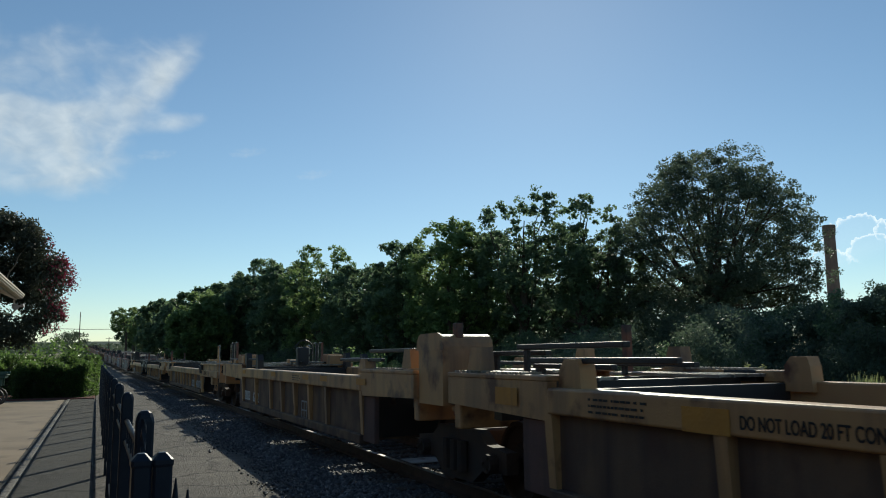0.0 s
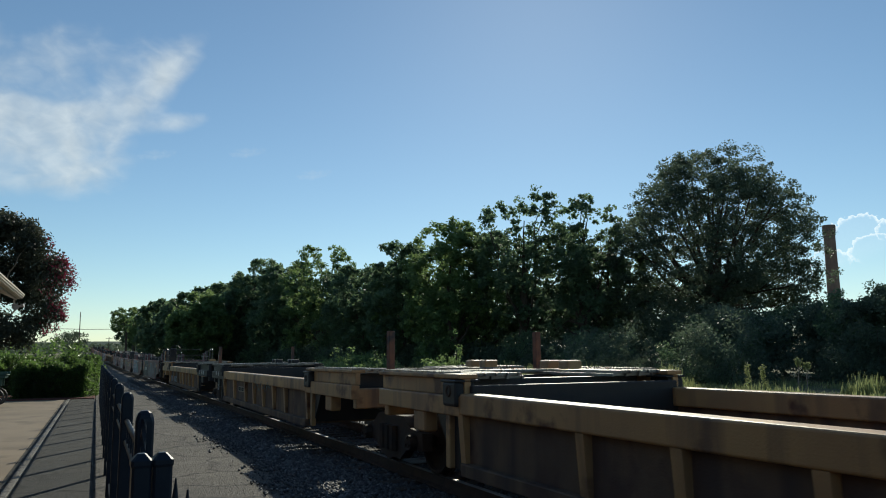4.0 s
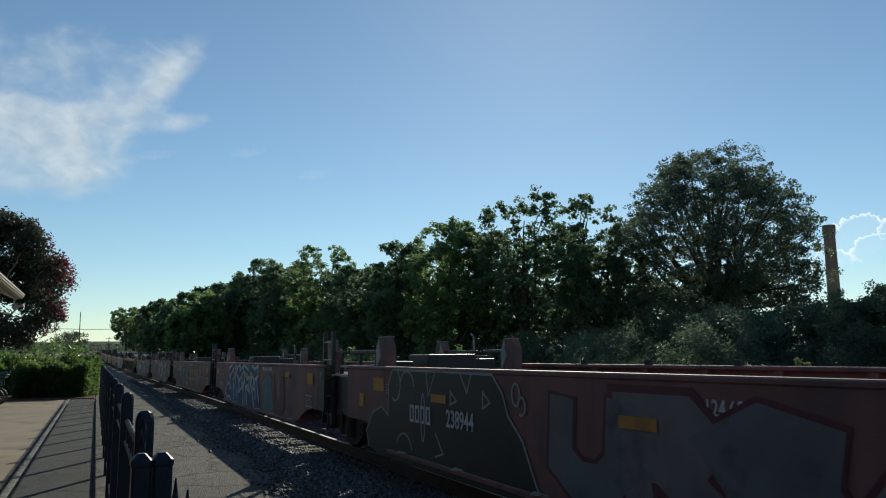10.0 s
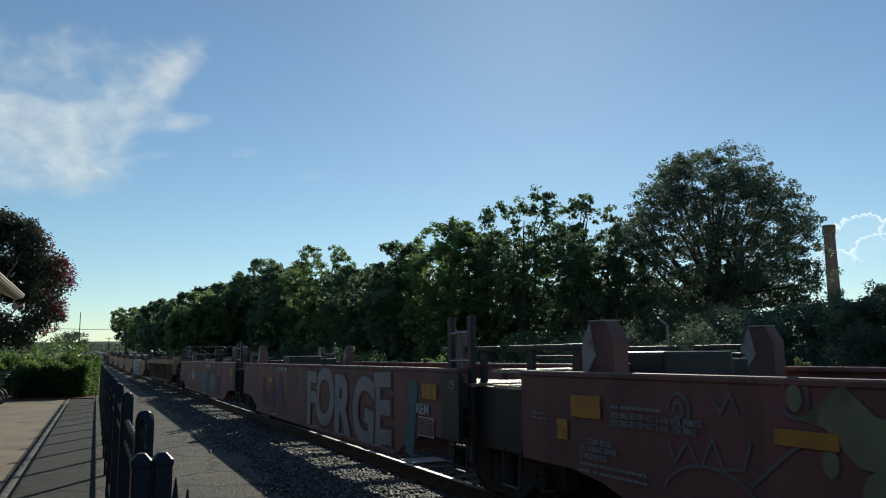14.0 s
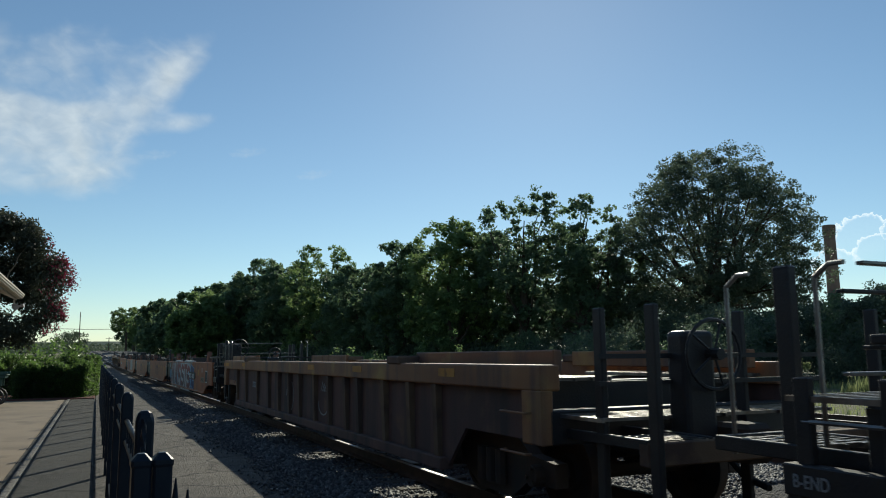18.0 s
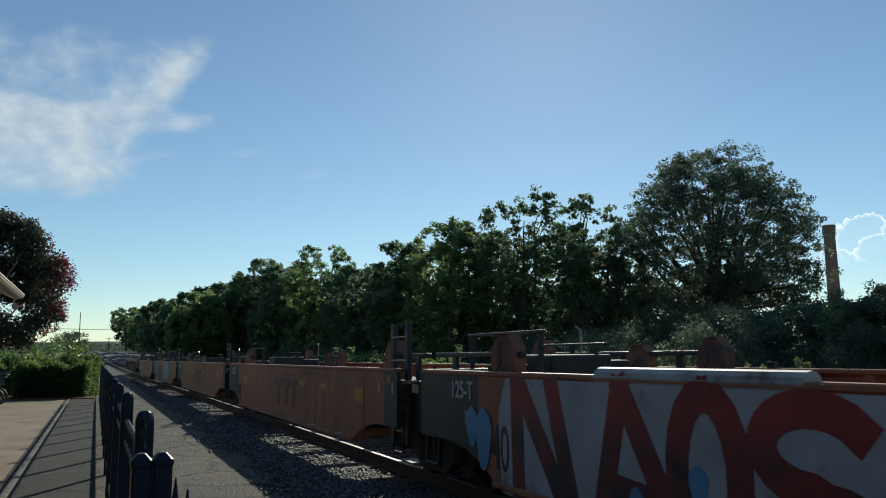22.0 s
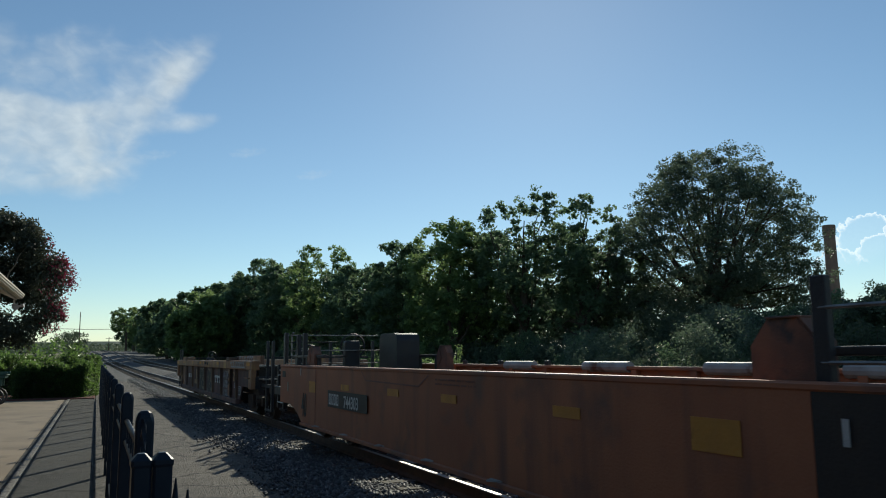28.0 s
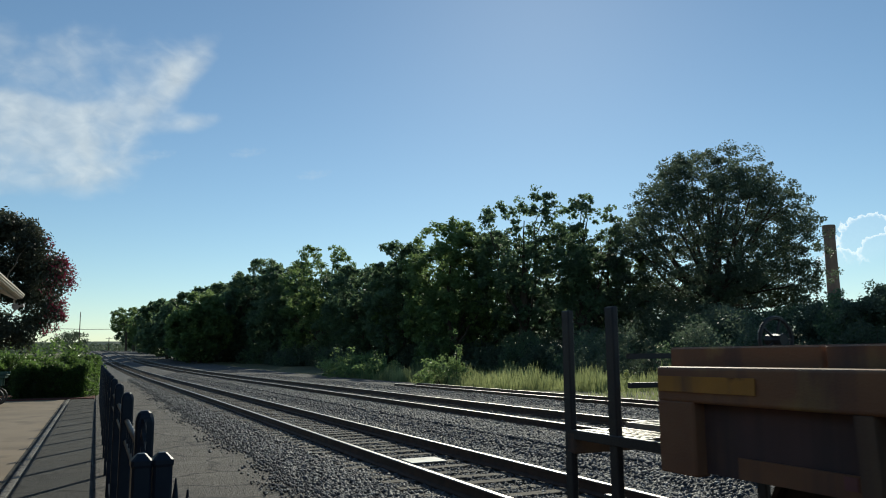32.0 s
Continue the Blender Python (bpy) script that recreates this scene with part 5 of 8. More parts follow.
def smooth_side(unit, y0, y1, top, mat, end_mat, end_len, lift=0.66, run=1.78, dark_front=False):
    def one(s):
        a, b = sorted((s * 1.45, s * 1.50))
        arch = [(0.0, lift), (0.75, lift), (1.15, lift - 0.05), (1.45, lift - 0.14), (1.65, lift - 0.23), (1.78, 0.36)]
        front = [(y0 + u, v) for u, v in ([(0.45, lift)] + arch[1:] if dark_front else arch)]
        if dark_front:
            part("end_panel", prism(bmesh.new(), [(y0, lift), (y0 + 0.446, lift), (y0 + 0.446, top - 0.05), (y0, top - 0.05)], "x", a, b), end_mat, unit)
        rear = [(y1 - u, v) for u, v in reversed(arch)] if not end_len else [(y1 - u, v) for u, v in reversed(arch[3:])]
        last = y1 - 1.45 if end_len else y1
        part("side_panel", prism(bmesh.new(), front + rear + [(last, top - 0.05), (y0 + (0.45 if dark_front else 0), top - 0.05)], "x", a, b), mat, unit)
        if end_len:
            part("end_panel", prism(bmesh.new(), [(y1 - 1.446, lift - 0.14), (y1 - 1.15, lift - 0.05), (y1 - 0.75, lift), (y1, lift), (y1, top - 0.05), (y1 - 1.446, top - 0.05)], "x", a, b), end_mat, unit)
        a, b = sorted((s * 1.38, s * 1.512))
        part("top_chord", boxes((a, b, y0, y1, top - 0.05, top), bevel=0.012), mat, unit)
        a, b = sorted((s * 1.36, s * 1.54))
        part("bottom_sill", boxes((a, b, y0 + run, y1 - run, 0.33, 0.385), bevel=0.008), mat, unit)
        # pale triangles that stand in for the sunlit glints along the sill
        for i in range(-3, 3):
            y = 0.71 + 1.58 * i
            part("sill_gusset", prism(bmesh.new(), [(s * 1.50, y - 0.11), (s * 1.60, y + 0.02), (s * 1.50, y + 0.11)], "z", 0.385, 0.40), M["plate"], unit)
        bm = bmesh.new()
        k = 9
        for i in range(k):
            y = y0 + run + 0.5 + (y1 - y0 - 2 * run - 1.0) * i / (k - 1)
            box(bm, *sorted((s * 1.38, s * 1.45)), y - 0.05, y + 0.05, 0.385, top - 0.05)
        part("inner_post", bm, mat, unit)["kind"] = "stuff"
    both_sides(one)


def arc_points(cy, cz, r, a0, a1, n=5):
    return [(cy + r * math.cos(radians(a0 + (a1 - a0) * i / n)), cz + r * math.sin(radians(a0 + (a1 - a0) * i / n))) for i in range(n + 1)]


def guide(unit, s, y, w, hgt, top, mat, face, flip=1):
    """A container guide on the end deck: a hollow steel block with slanting shoulders and a thin plate on its leading
    side.
    """
    w /= 2
    body = [(y - w, top - 0.16), (y + w, top - 0.16), (y + w, top + hgt * 0.55), (y + w * 0.45, top + hgt), (y - w * 0.5, top + hgt), (y - w, top + hgt * 0.62)]
    g = part("container_guide", prism(bmesh.new(), body, "x", *sorted((s * 1.13, s * 1.27))), mat, unit)
    part("guide_plate", prism(bmesh.new(), [(y + flip * w * 0.98, top - 0.1), (y + flip * w * 0.98, top + hgt * 0.55), (y + flip * w * 0.45, top + hgt * 0.97), (y + flip * w * 0.1, top + hgt * 0.3)], "x", *((-1.282, -1.27) if s < 0 else (1.118, 1.13))), face, g, "thin plate on the side of the guide")
    part("guide_lip", boxes((*sorted((s * 1.11, s * 1.29)), y - w * 0.5, y + w * 0.45, top + hgt, top + hgt + 0.014), bevel=0.004), face, g)


def guide_rail(unit, s, y0, y1, z, top, mat):
    """A walkway rail along the end deck, on short legs."""
    r = part("guide_rail", boxes((*sorted((s * 1.165, s * 1.235)), y0, y1, z - 0.055, z), bevel=0.012, seg=3), mat, unit, "dark rail along the end walkway")
    n = max(2, int((y1 - y0) / 0.8))
    for i in range(n):
        y = y0 + (y1 - y0) * (i + 0.5) / n
        part("rail_leg", boxes((*sorted((s * 1.18, s * 1.22)), y - 0.05, y + 0.05, top - 0.16, z - 0.05)), mat, r)


def handrail(unit, x, y, d, base, top, post_mat, rail_mat):
    """A flat post with a bent pipe beside it."""
    part("handrail_post", boxes((x - 0.03, x + 0.03, y - 0.045, y + 0.045, base, top), bevel=0.008), post_mat, unit)
    part("handrail", path_tube(bmesh.new(), [(x - 0.02, y - d * 0.34, base - 0.25), (x - 0.02, y - d * 0.33, top - 0.06), (x, y - d * 0.28, top), (x, y - d * 0.02, top)], 0.015, 7), rail_mat, unit, "bent steel pipe handrail")


def side_ladder(unit, x, ya, yb, z0, z1, rungs, mat):
    """Two flat uprights with rungs between."""
    lad = part("ladder", boxes(*((x - 0.03, x + 0.03, y - 0.05, y + 0.05, z0, z1) for y in (ya, yb)), bevel=0.008), mat, unit)
    for z in rungs:
        part("ladder_rung", tube(bmesh.new(), (x - 0.02, ya, z), (x - 0.02, yb, z), 0.013, 0.013, 6), M["galv"], lad)


def hood_shape(y0, y1, z0, z1, r):
    """A box end-on with rounded upper corners."""
    return [(y0, z0), (y1, z0)] + arc_points(y1 - r, z1 - r, r, 0, 90) + arc_points(y0 + r, z1 - r, r, 90, 180)


def unit_empty(name, label):
    return thing(name, label, "freight wagon", "train of empty well wagons")


def rib_car(u0, u1, ribs, label):
    L = u1 - u0
    h = L / 2
    w = unit_empty("well_wagon", label)
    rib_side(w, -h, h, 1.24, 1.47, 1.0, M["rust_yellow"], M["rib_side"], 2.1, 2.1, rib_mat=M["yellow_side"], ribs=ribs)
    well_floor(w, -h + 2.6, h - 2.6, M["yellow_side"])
    for ya, yb in ((-h, -h + 2.4), (h, h - 2.4)):
        d = 1 if yb > ya else -1
        end_deck(w, "rib", ya, yb, 1.38, M["black"])
        for x in (-1.44, 1.44):
            part("corner_post", boxes((x - 0.06, x + 0.06, min(ya, ya + d * 0.34), max(ya, ya + d * 0.34), 0.78, 1.25), bevel=0.012), M["rust_yellow"], w)
        for s in (-1, 1):
            a, b = sorted((s * 1.14, s * 1.24))
            for q0, q1 in ((0.2, 3.4),) if d > 0 else ((-0.15, 1.1), (1.13, 1.75), (1.78, 3.4)):
                part("end_parapet", boxes((a, b, *sorted((ya + d * q0, ya + d * q1)), 1.40, 1.60), bevel=0.012), M["rust_yellow"], w)
            part("corner_casting", boxes((*sorted((s * 1.20, s * 1.52)), min(ya + d * 3.3, ya + d * 3.75), max(ya + d * 3.3, ya + d * 3.75), 1.45, 1.56), bevel=0.02), M["yellow_side"], w)
        bogie(w, ya + d * 1.55)
        coupler(w, ya, -d * 1.15)
        if d > 0:
            brake_wheel(w, -0.3, ya - 0.8, 1.55, d, 0.29, 0.2)
        else:
            brake_wheel(w, 0.05, ya + 0.36, 1.66, d, 0.18, -0.1)
        far = 0.87 if d < 0 else 0.45
        for x in (-1.2, 0.35):
            part("end_post", boxes((x - 0.03, x + 0.03, ya - d * far - 0.055, ya - d * far + 0.055, 0.25, 1.94 if d > 0 or x < 0 else 1.34), bevel=0.01), M["black"], w)
        for x in (-1.22, 1.22):
            if d < 0:
                part("end_post", boxes((x - 0.03, x + 0.03, ya - d * (far + 0.6) - 0.055, ya - d * (far + 0.6) + 0.055, 0.25, 1.94 if x < 0 else 1.34), bevel=0.01), M["black"], w)
            else:
                part("end_post", boxes((x - 0.03, x + 0.03, ya - d * (far + 0.68) - 0.055, ya - d * (far + 0.68) + 0.055, 0.3, 1.93), bevel=0.01), M["black"], w)
        part("end_beam", boxes((-1.25, 1.25, *sorted((ya - d * (far + 0.5), ya - d * (far + 0.62))), 0.72, 0.90), bevel=0.012), M["yellow_side"], w)
        grating(w, -1.19, -0.66, *sorted((ya - d * 0.6, ya - d * (far + 0.6))), 0.91)
        part("step_frame", boxes((-1.25, -1.19, *sorted((ya, ya - d * (far + 0.6))), 0.84, 0.92), (-0.66, -0.6, *sorted((ya, ya - d * (far + 0.6))), 0.84, 0.92), (-1.25, -1.19, *sorted((ya - d * far, ya - d * (far + 0.6))), 0.30, 0.35), (-0.9, -0.84, *sorted((ya - d * far, ya - d * (far + 0.6))), 0.30, 0.35), bevel=0.006), M["black"], w)
        grating(w, -1.3, 1.3, min(ya, ya - d * 0.6), max(ya, ya - d * 0.6), 1.05)
        part("platform_rail", boxes((-1.3, 1.3, ya - d * 0.55 - 0.02, ya - d * 0.55 + 0.02, 1.30, 1.34), (-1.3, 1.3, ya - d * 0.55 - 0.02, ya - d * 0.55 + 0.02, 1.52, 1.56)), M["black"], w)
        if d > 0:
            grab_irons(w, ya + d * 0.4, (0.7, 1.05), M["rust_yellow"])
        else:
            part("yellow_patch", boxes((-1.511, -1.507, ya - 0.86, ya - 0.03, 1.31, 1.41)), M["patch"], w)
            arch = [(ya - 0.62, 0.805), (ya - 0.62, 0.93), (ya - 1.5, 0.93), (ya - 1.78, 0.76), (ya - 2.1, 0.46), (ya - 2.1, 0.37), (ya - 1.66, 0.805)]
            part("arch_band", prism(bmesh.new(), arch, "x", -1.43, -1.41), M["rust_yellow"], w)
            part("side_reflector", boxes((-1.436, -1.43, ya - 1.42, ya - 1.34, 0.85, 0.92)), M["red"], w)
    return w, h


def low_unit(u0, u1, front, rear, top, deck, end_mat, label, rib_step=1.35, hood=False, thin=False):
    """A unit with a low ribbed side between raised end platforms. front, rear: (length of the platform, coupled?)"""
    L = u1 - u0
    h = L / 2
    w = unit_empty("well_wagon_unit", label)
    y0, y1 = -h + front[0], h - rear[0]
    m = int((y1 - y0 - 5.0) / 1.1)
    ribs = [0.0, 1.7, 3.35] + [3.35 + 1.1 * (i + 1) for i in range(m)] + [y1 - y0]
    ribs = [y0 + v for v in ribs] if front[1] else [y1 - v for v in ribs]
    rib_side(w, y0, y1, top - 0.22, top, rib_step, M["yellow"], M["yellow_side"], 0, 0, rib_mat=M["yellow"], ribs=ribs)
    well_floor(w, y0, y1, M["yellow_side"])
    for ya, yb, coupled, mat in ((-h, y0, front[1], end_mat[0]), (h, y1, rear[1], end_mat[1])):
        d = 1 if yb > ya else -1
        end_deck(w, "low", ya, yb, deck, mat)
        lo, hi = min(ya, yb), max(ya, yb)
        for s in (-1, 1):
            if thin:
                part("end_plate", prism(bmesh.new(), [(ya, 1.05), (yb, 1.0), (yb, deck - 0.05), (ya, deck - 0.05)], "x", *sorted((s * 1.40, s * 1.49))), mat, w)
                part("end_leg", boxes((*sorted((s * 1.38, s * 1.45)), *sorted((yb, yb - d * 0.5)), 0.36, 1.0), bevel=0.01), M["rib_side"], w)
            else:
                part("end_plate", boxes((*sorted((s * 1.36, s * 1.44)), lo, hi, 1.13, deck - 0.05), bevel=0.01, seg=2), mat, w)
                part("end_sill_band", boxes((*sorted((s * 1.37, s * 1.50)), lo, hi, 0.92, 1.13), bevel=0.014, seg=3), mat, w)
                part("end_web", prism(bmesh.new(), [(yb - d * 0.75, 0.92), (yb - d * 0.3, 0.36), (yb, 0.36), (yb, 0.92)], "x", *sorted((s * 1.38, s * 1.42))), M["black"], w)
                part("end_rib", boxes((*sorted((s * 1.40, s * 1.48)), *sorted((yb - d * 0.29, yb - d * 0.4)), 0.36, 0.93), bevel=0.01), mat, w)
                part("jacking_pad", boxes((*sorted((s * 1.30, s * 1.47)), *sorted((ya + d * 1.15, ya + d * 1.5)), 0.68, 0.93), bevel=0.02), mat, w)
            part("deck_edge", boxes((*sorted((s * 1.28, s * 1.50)), lo, hi, deck - 0.05, deck), bevel=0.012, seg=3), mat, w)
            teeth = bmesh.new()
            for k in range(int((hi - lo - 0.5) / 0.085)):
                y = lo + 0.05 + k * 0.085 + (0.0 if d > 0 else 0.4)
                box(teeth, *sorted((s * 1.27, s * 1.49)), y - 0.014, y + 0.014, deck, deck + 0.022)
            part("grating_edge", teeth, M["galv"], w)["kind"] = "stuff"
            if thin:
                continue
            cast = part("corner_casting", boxes((*sorted((s * 1.30, s * 1.54)), *sorted((yb - d * 0.36, yb - d * 0.02)), 1.02, deck - 0.08), bevel=0.03, seg=2), M["black"], w)
            part("casting_lid", boxes((*sorted((s * 1.26, s * 1.55)), *sorted((yb - d * 0.38, yb + d * 0.0)), deck - 0.085, deck - 0.06), bevel=0.006), M["black"], cast)
            part("casting_eye", ring_mesh(bmesh.new(), (s * 1.535, yb - d * 0.19, deck - 0.18), (1, 0, 0), 0.05, 0.018, 14, 6), M["truck"], cast)
        if thin:
            z_bar = 1.53
            for s in (-1, 1):
                if coupled or s < 0:
                    part("walk_rail", boxes((*sorted((s * 1.30, s * 1.36)), *sorted((ya + d * (0.5 if coupled else 1.5), ya + d * (4.5 if coupled else 3.45))), z_bar - 0.05, z_bar), bevel=0.012, seg=3), M["black"], w)
                if coupled:
                    for e0, e1, t in ((1.27, 1.62, 1.50), (3.05, 3.32, 1.66), (4.5, 4.78, 1.62)):
                        a, b = sorted((ya + d * e0, ya + d * e1))
                        part("rail_bracket", prism(bmesh.new(), [(a, deck - 0.15), (b, deck - 0.15), (b, deck + 0.06), (a + (b - a) * (0.75 if d > 0 else 0.9), t), (a + (b - a) * 0.3, t), (a, deck + 0.1)], "x", *sorted((s * 1.26, s * 1.40))), mat if t < 1.55 else M["black"], w)
                    part("gear_box", boxes((*sorted((s * 0.95, s * 1.40)), *sorted((ya + d * 2.5, ya + d * 2.84)), deck - 0.08, 1.60), bevel=0.02, seg=2), mat, w, "yellow steel box on the end platform")
                    part("gear_box", boxes((*sorted((s * 0.97, s * 1.40)), *sorted((ya + d * 2.0, ya + d * 2.49)), deck - 0.08, 1.63), bevel=0.02, seg=2), M["rust_yellow"], w, "rusty steel box on the end platform")
                else:
                    for e0, t in ((0.45, 1.64), (2.2, 1.52)):
                        y = ya + d * e0
                        part("rail_bracket", prism(bmesh.new(), [(y - 0.17, deck - 0.2), (y + 0.17, deck - 0.2), (y + 0.15, deck + 0.05), (y + 0.07, t), (y - 0.12, t), (y - 0.15, deck + 0.05)], "x", *sorted((s * 1.24, s * 1.40))), mat, w)
                    for k, (e0, e1) in enumerate(((1.2, 1.65), (1.75, 2.05)) if s > 0 else ()):
                        part("chord_pad", boxes((*sorted((s * 1.27, s * 1.42)), *sorted((ya + d * e0, ya + d * e1)), top - 0.02, top + 0.10), bevel=0.012), mat if k else M["black"], w)
            for x, e0, e1, z in ((-1.0, 0.4, 1.7, 1.43), (0.4, 0.4, 1.9, 1.45), (0.9, 0.6, 2.4, 1.42)) if coupled else ((-1.15, 0.9, 2.6, 1.66), (-1.0, 0.0, 1.2, 1.60), (-0.6, 0.3, 1.7, 1.46), (0.5, 0.3, 1.6, 1.47)):
                part("deck_beam", boxes((x, x + 0.08, *sorted((ya + d * e0, ya + d * e1)), z - 0.05, z), (x + 0.02, x + 0.06, *sorted((ya + d * (e0 + 0.1), ya + d * (e0 + 0.18))), deck - 0.06, z - 0.04), bevel=0.01, seg=2), M["black"], w)
        if coupled:
            bogie(w, ya + d * 1.7)
            coupler(w, ya, -d * 0.55)
            if thin:
                brake_wheel(w, 0.6, ya + d * 1.35, 1.79, d, 0.25, 0.05)
                for x in (-1.25, 1.25):
                    handrail(w, x, ya + d * 0.95, d, deck - 0.1, 1.98, M["rust_orange"], M["galv"])
                    handrail(w, x, ya + d * 0.3, d, deck - 0.1, 1.98, M["black"], M["galv"])
            else:
                for x in (-1.42, 1.42):
                    handrail(w, x, ya + d * 0.34, d, deck - 0.2, 1.93, mat, M["galv"])
                    part("grab_hoop", path_tube(bmesh.new(), [(x, ya + d * 0.42, 0.95), (x * 1.03, ya + d * 0.44, deck + 0.05), (x * 1.03, ya + d * 0.75, deck + 0.05), (x, ya + d * 0.77, deck - 0.02)], 0.014, 6), M["galv"], w)
                part("step", path_tube(bmesh.new(), [(-1.47, ya + d * 0.06, 0.95), (-1.47, ya + d * 0.1, 0.55), (-1.47, ya + d * 0.52, 0.55), (-1.47, ya + d * 0.55, 0.95)], 0.018, 6), mat, w)
        elif d < 0:
            bogie(w, ya + 0.55)
        if not thin:
            for x in (1.0,):
                for e in (0.35, 0.85):
                    part("deck_lug", boxes((x - 0.12, x + 0.12, *sorted((ya + d * (e - 0.12), ya + d * (e + 0.12))), deck - 0.1, deck + 0.12), bevel=0.03, seg=2), mat, w)
            grating(w, -1.25, -0.7, lo + 0.12, hi - 0.3, deck + 0.004)
            grating(w, 0.7, 1.25, lo + 0.12, hi - 0.3, deck + 0.004)
            grating(w, -0.7, 0.7, *sorted((ya + d * 0.1, ya + d * 0.75)), deck + 0.002)
        if not coupled:
            if d < 0:
                for x in (-1.2, 1.2):
                    part("stake", boxes((x - 0.045, x + 0.045, ya + 0.29, ya + 0.4, deck - 0.5, deck + 0.55), bevel=0.01), M["rust_orange"], w)
                    part("stake_bracket", boxes((x - 0.06, x + 0.06, ya - 0.1, ya + 0.42, deck - 0.45, deck - 0.3), bevel=0.01), mat, w)
            if hood and d < 0:
                part("brake_hood", prism(bmesh.new(), hood_shape(ya + 0.25, ya + 0.95, 1.0, 1.80, 0.14), "x", -1.44, -0.8), mat, w, "round-topped yellow hood over the brake gear")
                part("hood_lip", prism(bmesh.new(), hood_shape(ya + 0.22, ya + 0.98, 1.62, 1.815, 0.15), "x", -1.455, -1.435), mat, w)
    return w, h


def smooth_unit(u0, u1, paint, end_mat, end_len, guide_mat, label, front, rear, top=1.42):
    L = u1 - u0
    h = L / 2
    w = unit_empty("well_wagon_unit", label)
    y0 = -h + (0.12 if front else 0.4)
    y1 = h - (0.08 if rear else 0.25 if end_len else 0.75)
    if not rear:
        for s in (-1, 1):
            part("joint_plate", boxes((*sorted((s * 1.30, s * 1.24)), h - 0.9, h + 0.5, 0.62, 1.24), bevel=0.01), M["black"], w, "black plate over the joint")
    smooth_side(w, y0, y1, top, paint, end_mat, end_len, dark_front=not front)
    well_floor(w, y0 + 1.9, y1 - 1.9, paint, 0)
    for ya, coupled in ((-h, front), (h, rear)):
        d = 1 if ya < 0 else -1
        end_deck(w, "smooth", ya, ya + d * 2.6, top - 0.12, M["black"])
        is_red = paint is M["red"]
        bar = 1.65 if is_red else 1.59
        face = M["plate"] if is_red else guide_mat
        for s in (-1, 1):
            if d < 0 and coupled:
                spots = ((2.1 if s < 0 else 1.86, 0.44, 0.36),) if is_red else ((1.6 if s < 0 else 2.3, 0.46, 0.34),)
                reach = (-0.2, 2.3)
            elif d < 0:
                spots = ((1.6 if s < 0 else 1.0, 0.42, 0.40),) if is_red else ((1.8, 0.46, 0.36),) if s < 0 else ((0.9, 0.4, 0.26), (2.15, 0.4, 0.32))
                reach = (0.05, (1.6 if s < 0 else 1.0) if is_red else 2.1)
            else:
                spots = ((0.95 if s < 0 else 1.55, 0.40, 0.40),) if is_red else ((3.0, 0.26, 0.36),) if coupled else ((1.2, 0.5, 0.36),)
                reach = (-0.3 if coupled else 0.05, 2.6 if coupled else 1.4)
            for e, wid, hgt in spots:
                guide(w, s, ya + d * e, wid, hgt, top, guide_mat if not is_red else paint, face, 1 if d < 0 else -1)
            guide_rail(w, s, *sorted((ya + d * reach[0], ya + d * reach[1])), bar, top, M["black"])
            for e in (2.7, 4.1, 5.6) if s > 0 and d < 0 else ():
                part("chord_stud", boxes((1.40, 1.47, ya - e - 0.05, ya - e + 0.05, top - 0.01, top + 0.07), bevel=0.012), M["black"], w)
        if coupled:
            bogie(w, ya + d * 1.75)
            coupler(w, ya, -d * 1.1)
            part("brake_housing", prism(bmesh.new(), hood_shape(*sorted((ya + d * 0.15, ya + d * 1.2)), top - 0.2, 2.03, 0.17), "x", *sorted((-d * 0.62, -d * 1.12))), M["black"], w, "round-topped black steel housing of the hand brake")
            brake_wheel(w, -0.75 if d > 0 else 0.2, ya - d * (1.2 if d > 0 and is_red else 0.5 if d > 0 else 0.42), top + (0.56 if d > 0 and is_red else 0.46 if d > 0 else 0.38), d)
            part("end_beam", boxes((-1.35, 1.35, ya - d * 0.12 - 0.06, ya - d * 0.12 + 0.06, 0.72, top - 0.14), bevel=0.015), M["black"], w)
            for k, z in enumerate((top + 0.03, top + 0.17, top + 0.30, top + 0.48, top + 0.62)):
                part("cross_rail", boxes((-1.3, (1.35, 0.4, 1.2, -0.2, 0.7)[k], ya - d * (0.3 - 0.13 * (k % 3)) - 0.025, ya - d * (0.3 - 0.13 * (k % 3)) + 0.025, z - 0.022, z), bevel=0.006, seg=2), M["black"] if k % 2 else M["galv"], w)
            for k, e in enumerate((0.85, 0.35, -0.75)):
                part("end_post", boxes((-1.24, -1.16, ya + d * e - 0.06, ya + d * e + 0.06, 0.45, (2.02, 2.0, 2.08)[k]), bevel=0.012), M["black"], w)
                part("end_post", boxes((1.16, 1.24, ya + d * e - 0.06, ya + d * e + 0.06, 0.9, 1.98), bevel=0.012), M["black"], w)
            for e in (-1.3, -0.6):
                for x in (-1.12, 1.25):
                    part("stanchion", path_tube(bmesh.new(), [(x, ya + d * e, 0.9), (x, ya + d * e, 2.0), (x, ya + d * (e + 0.1), 2.07), (x, ya + d * (e + 0.2), 2.07)], 0.016, 7), M["galv"], w)
            part("end_step", boxes((-1.47, -1.36, *sorted((ya, ya - d * 0.62)), 0.78, 0.95), bevel=0.008), M["black"], w)
            grating(w, -1.4, 1.35, *sorted((ya, ya - d * 0.62)), top - 0.1)
            grating(w, -1.25, -0.6, *sorted((ya - d * 0.62, ya - d * 1.3)), 1.02)
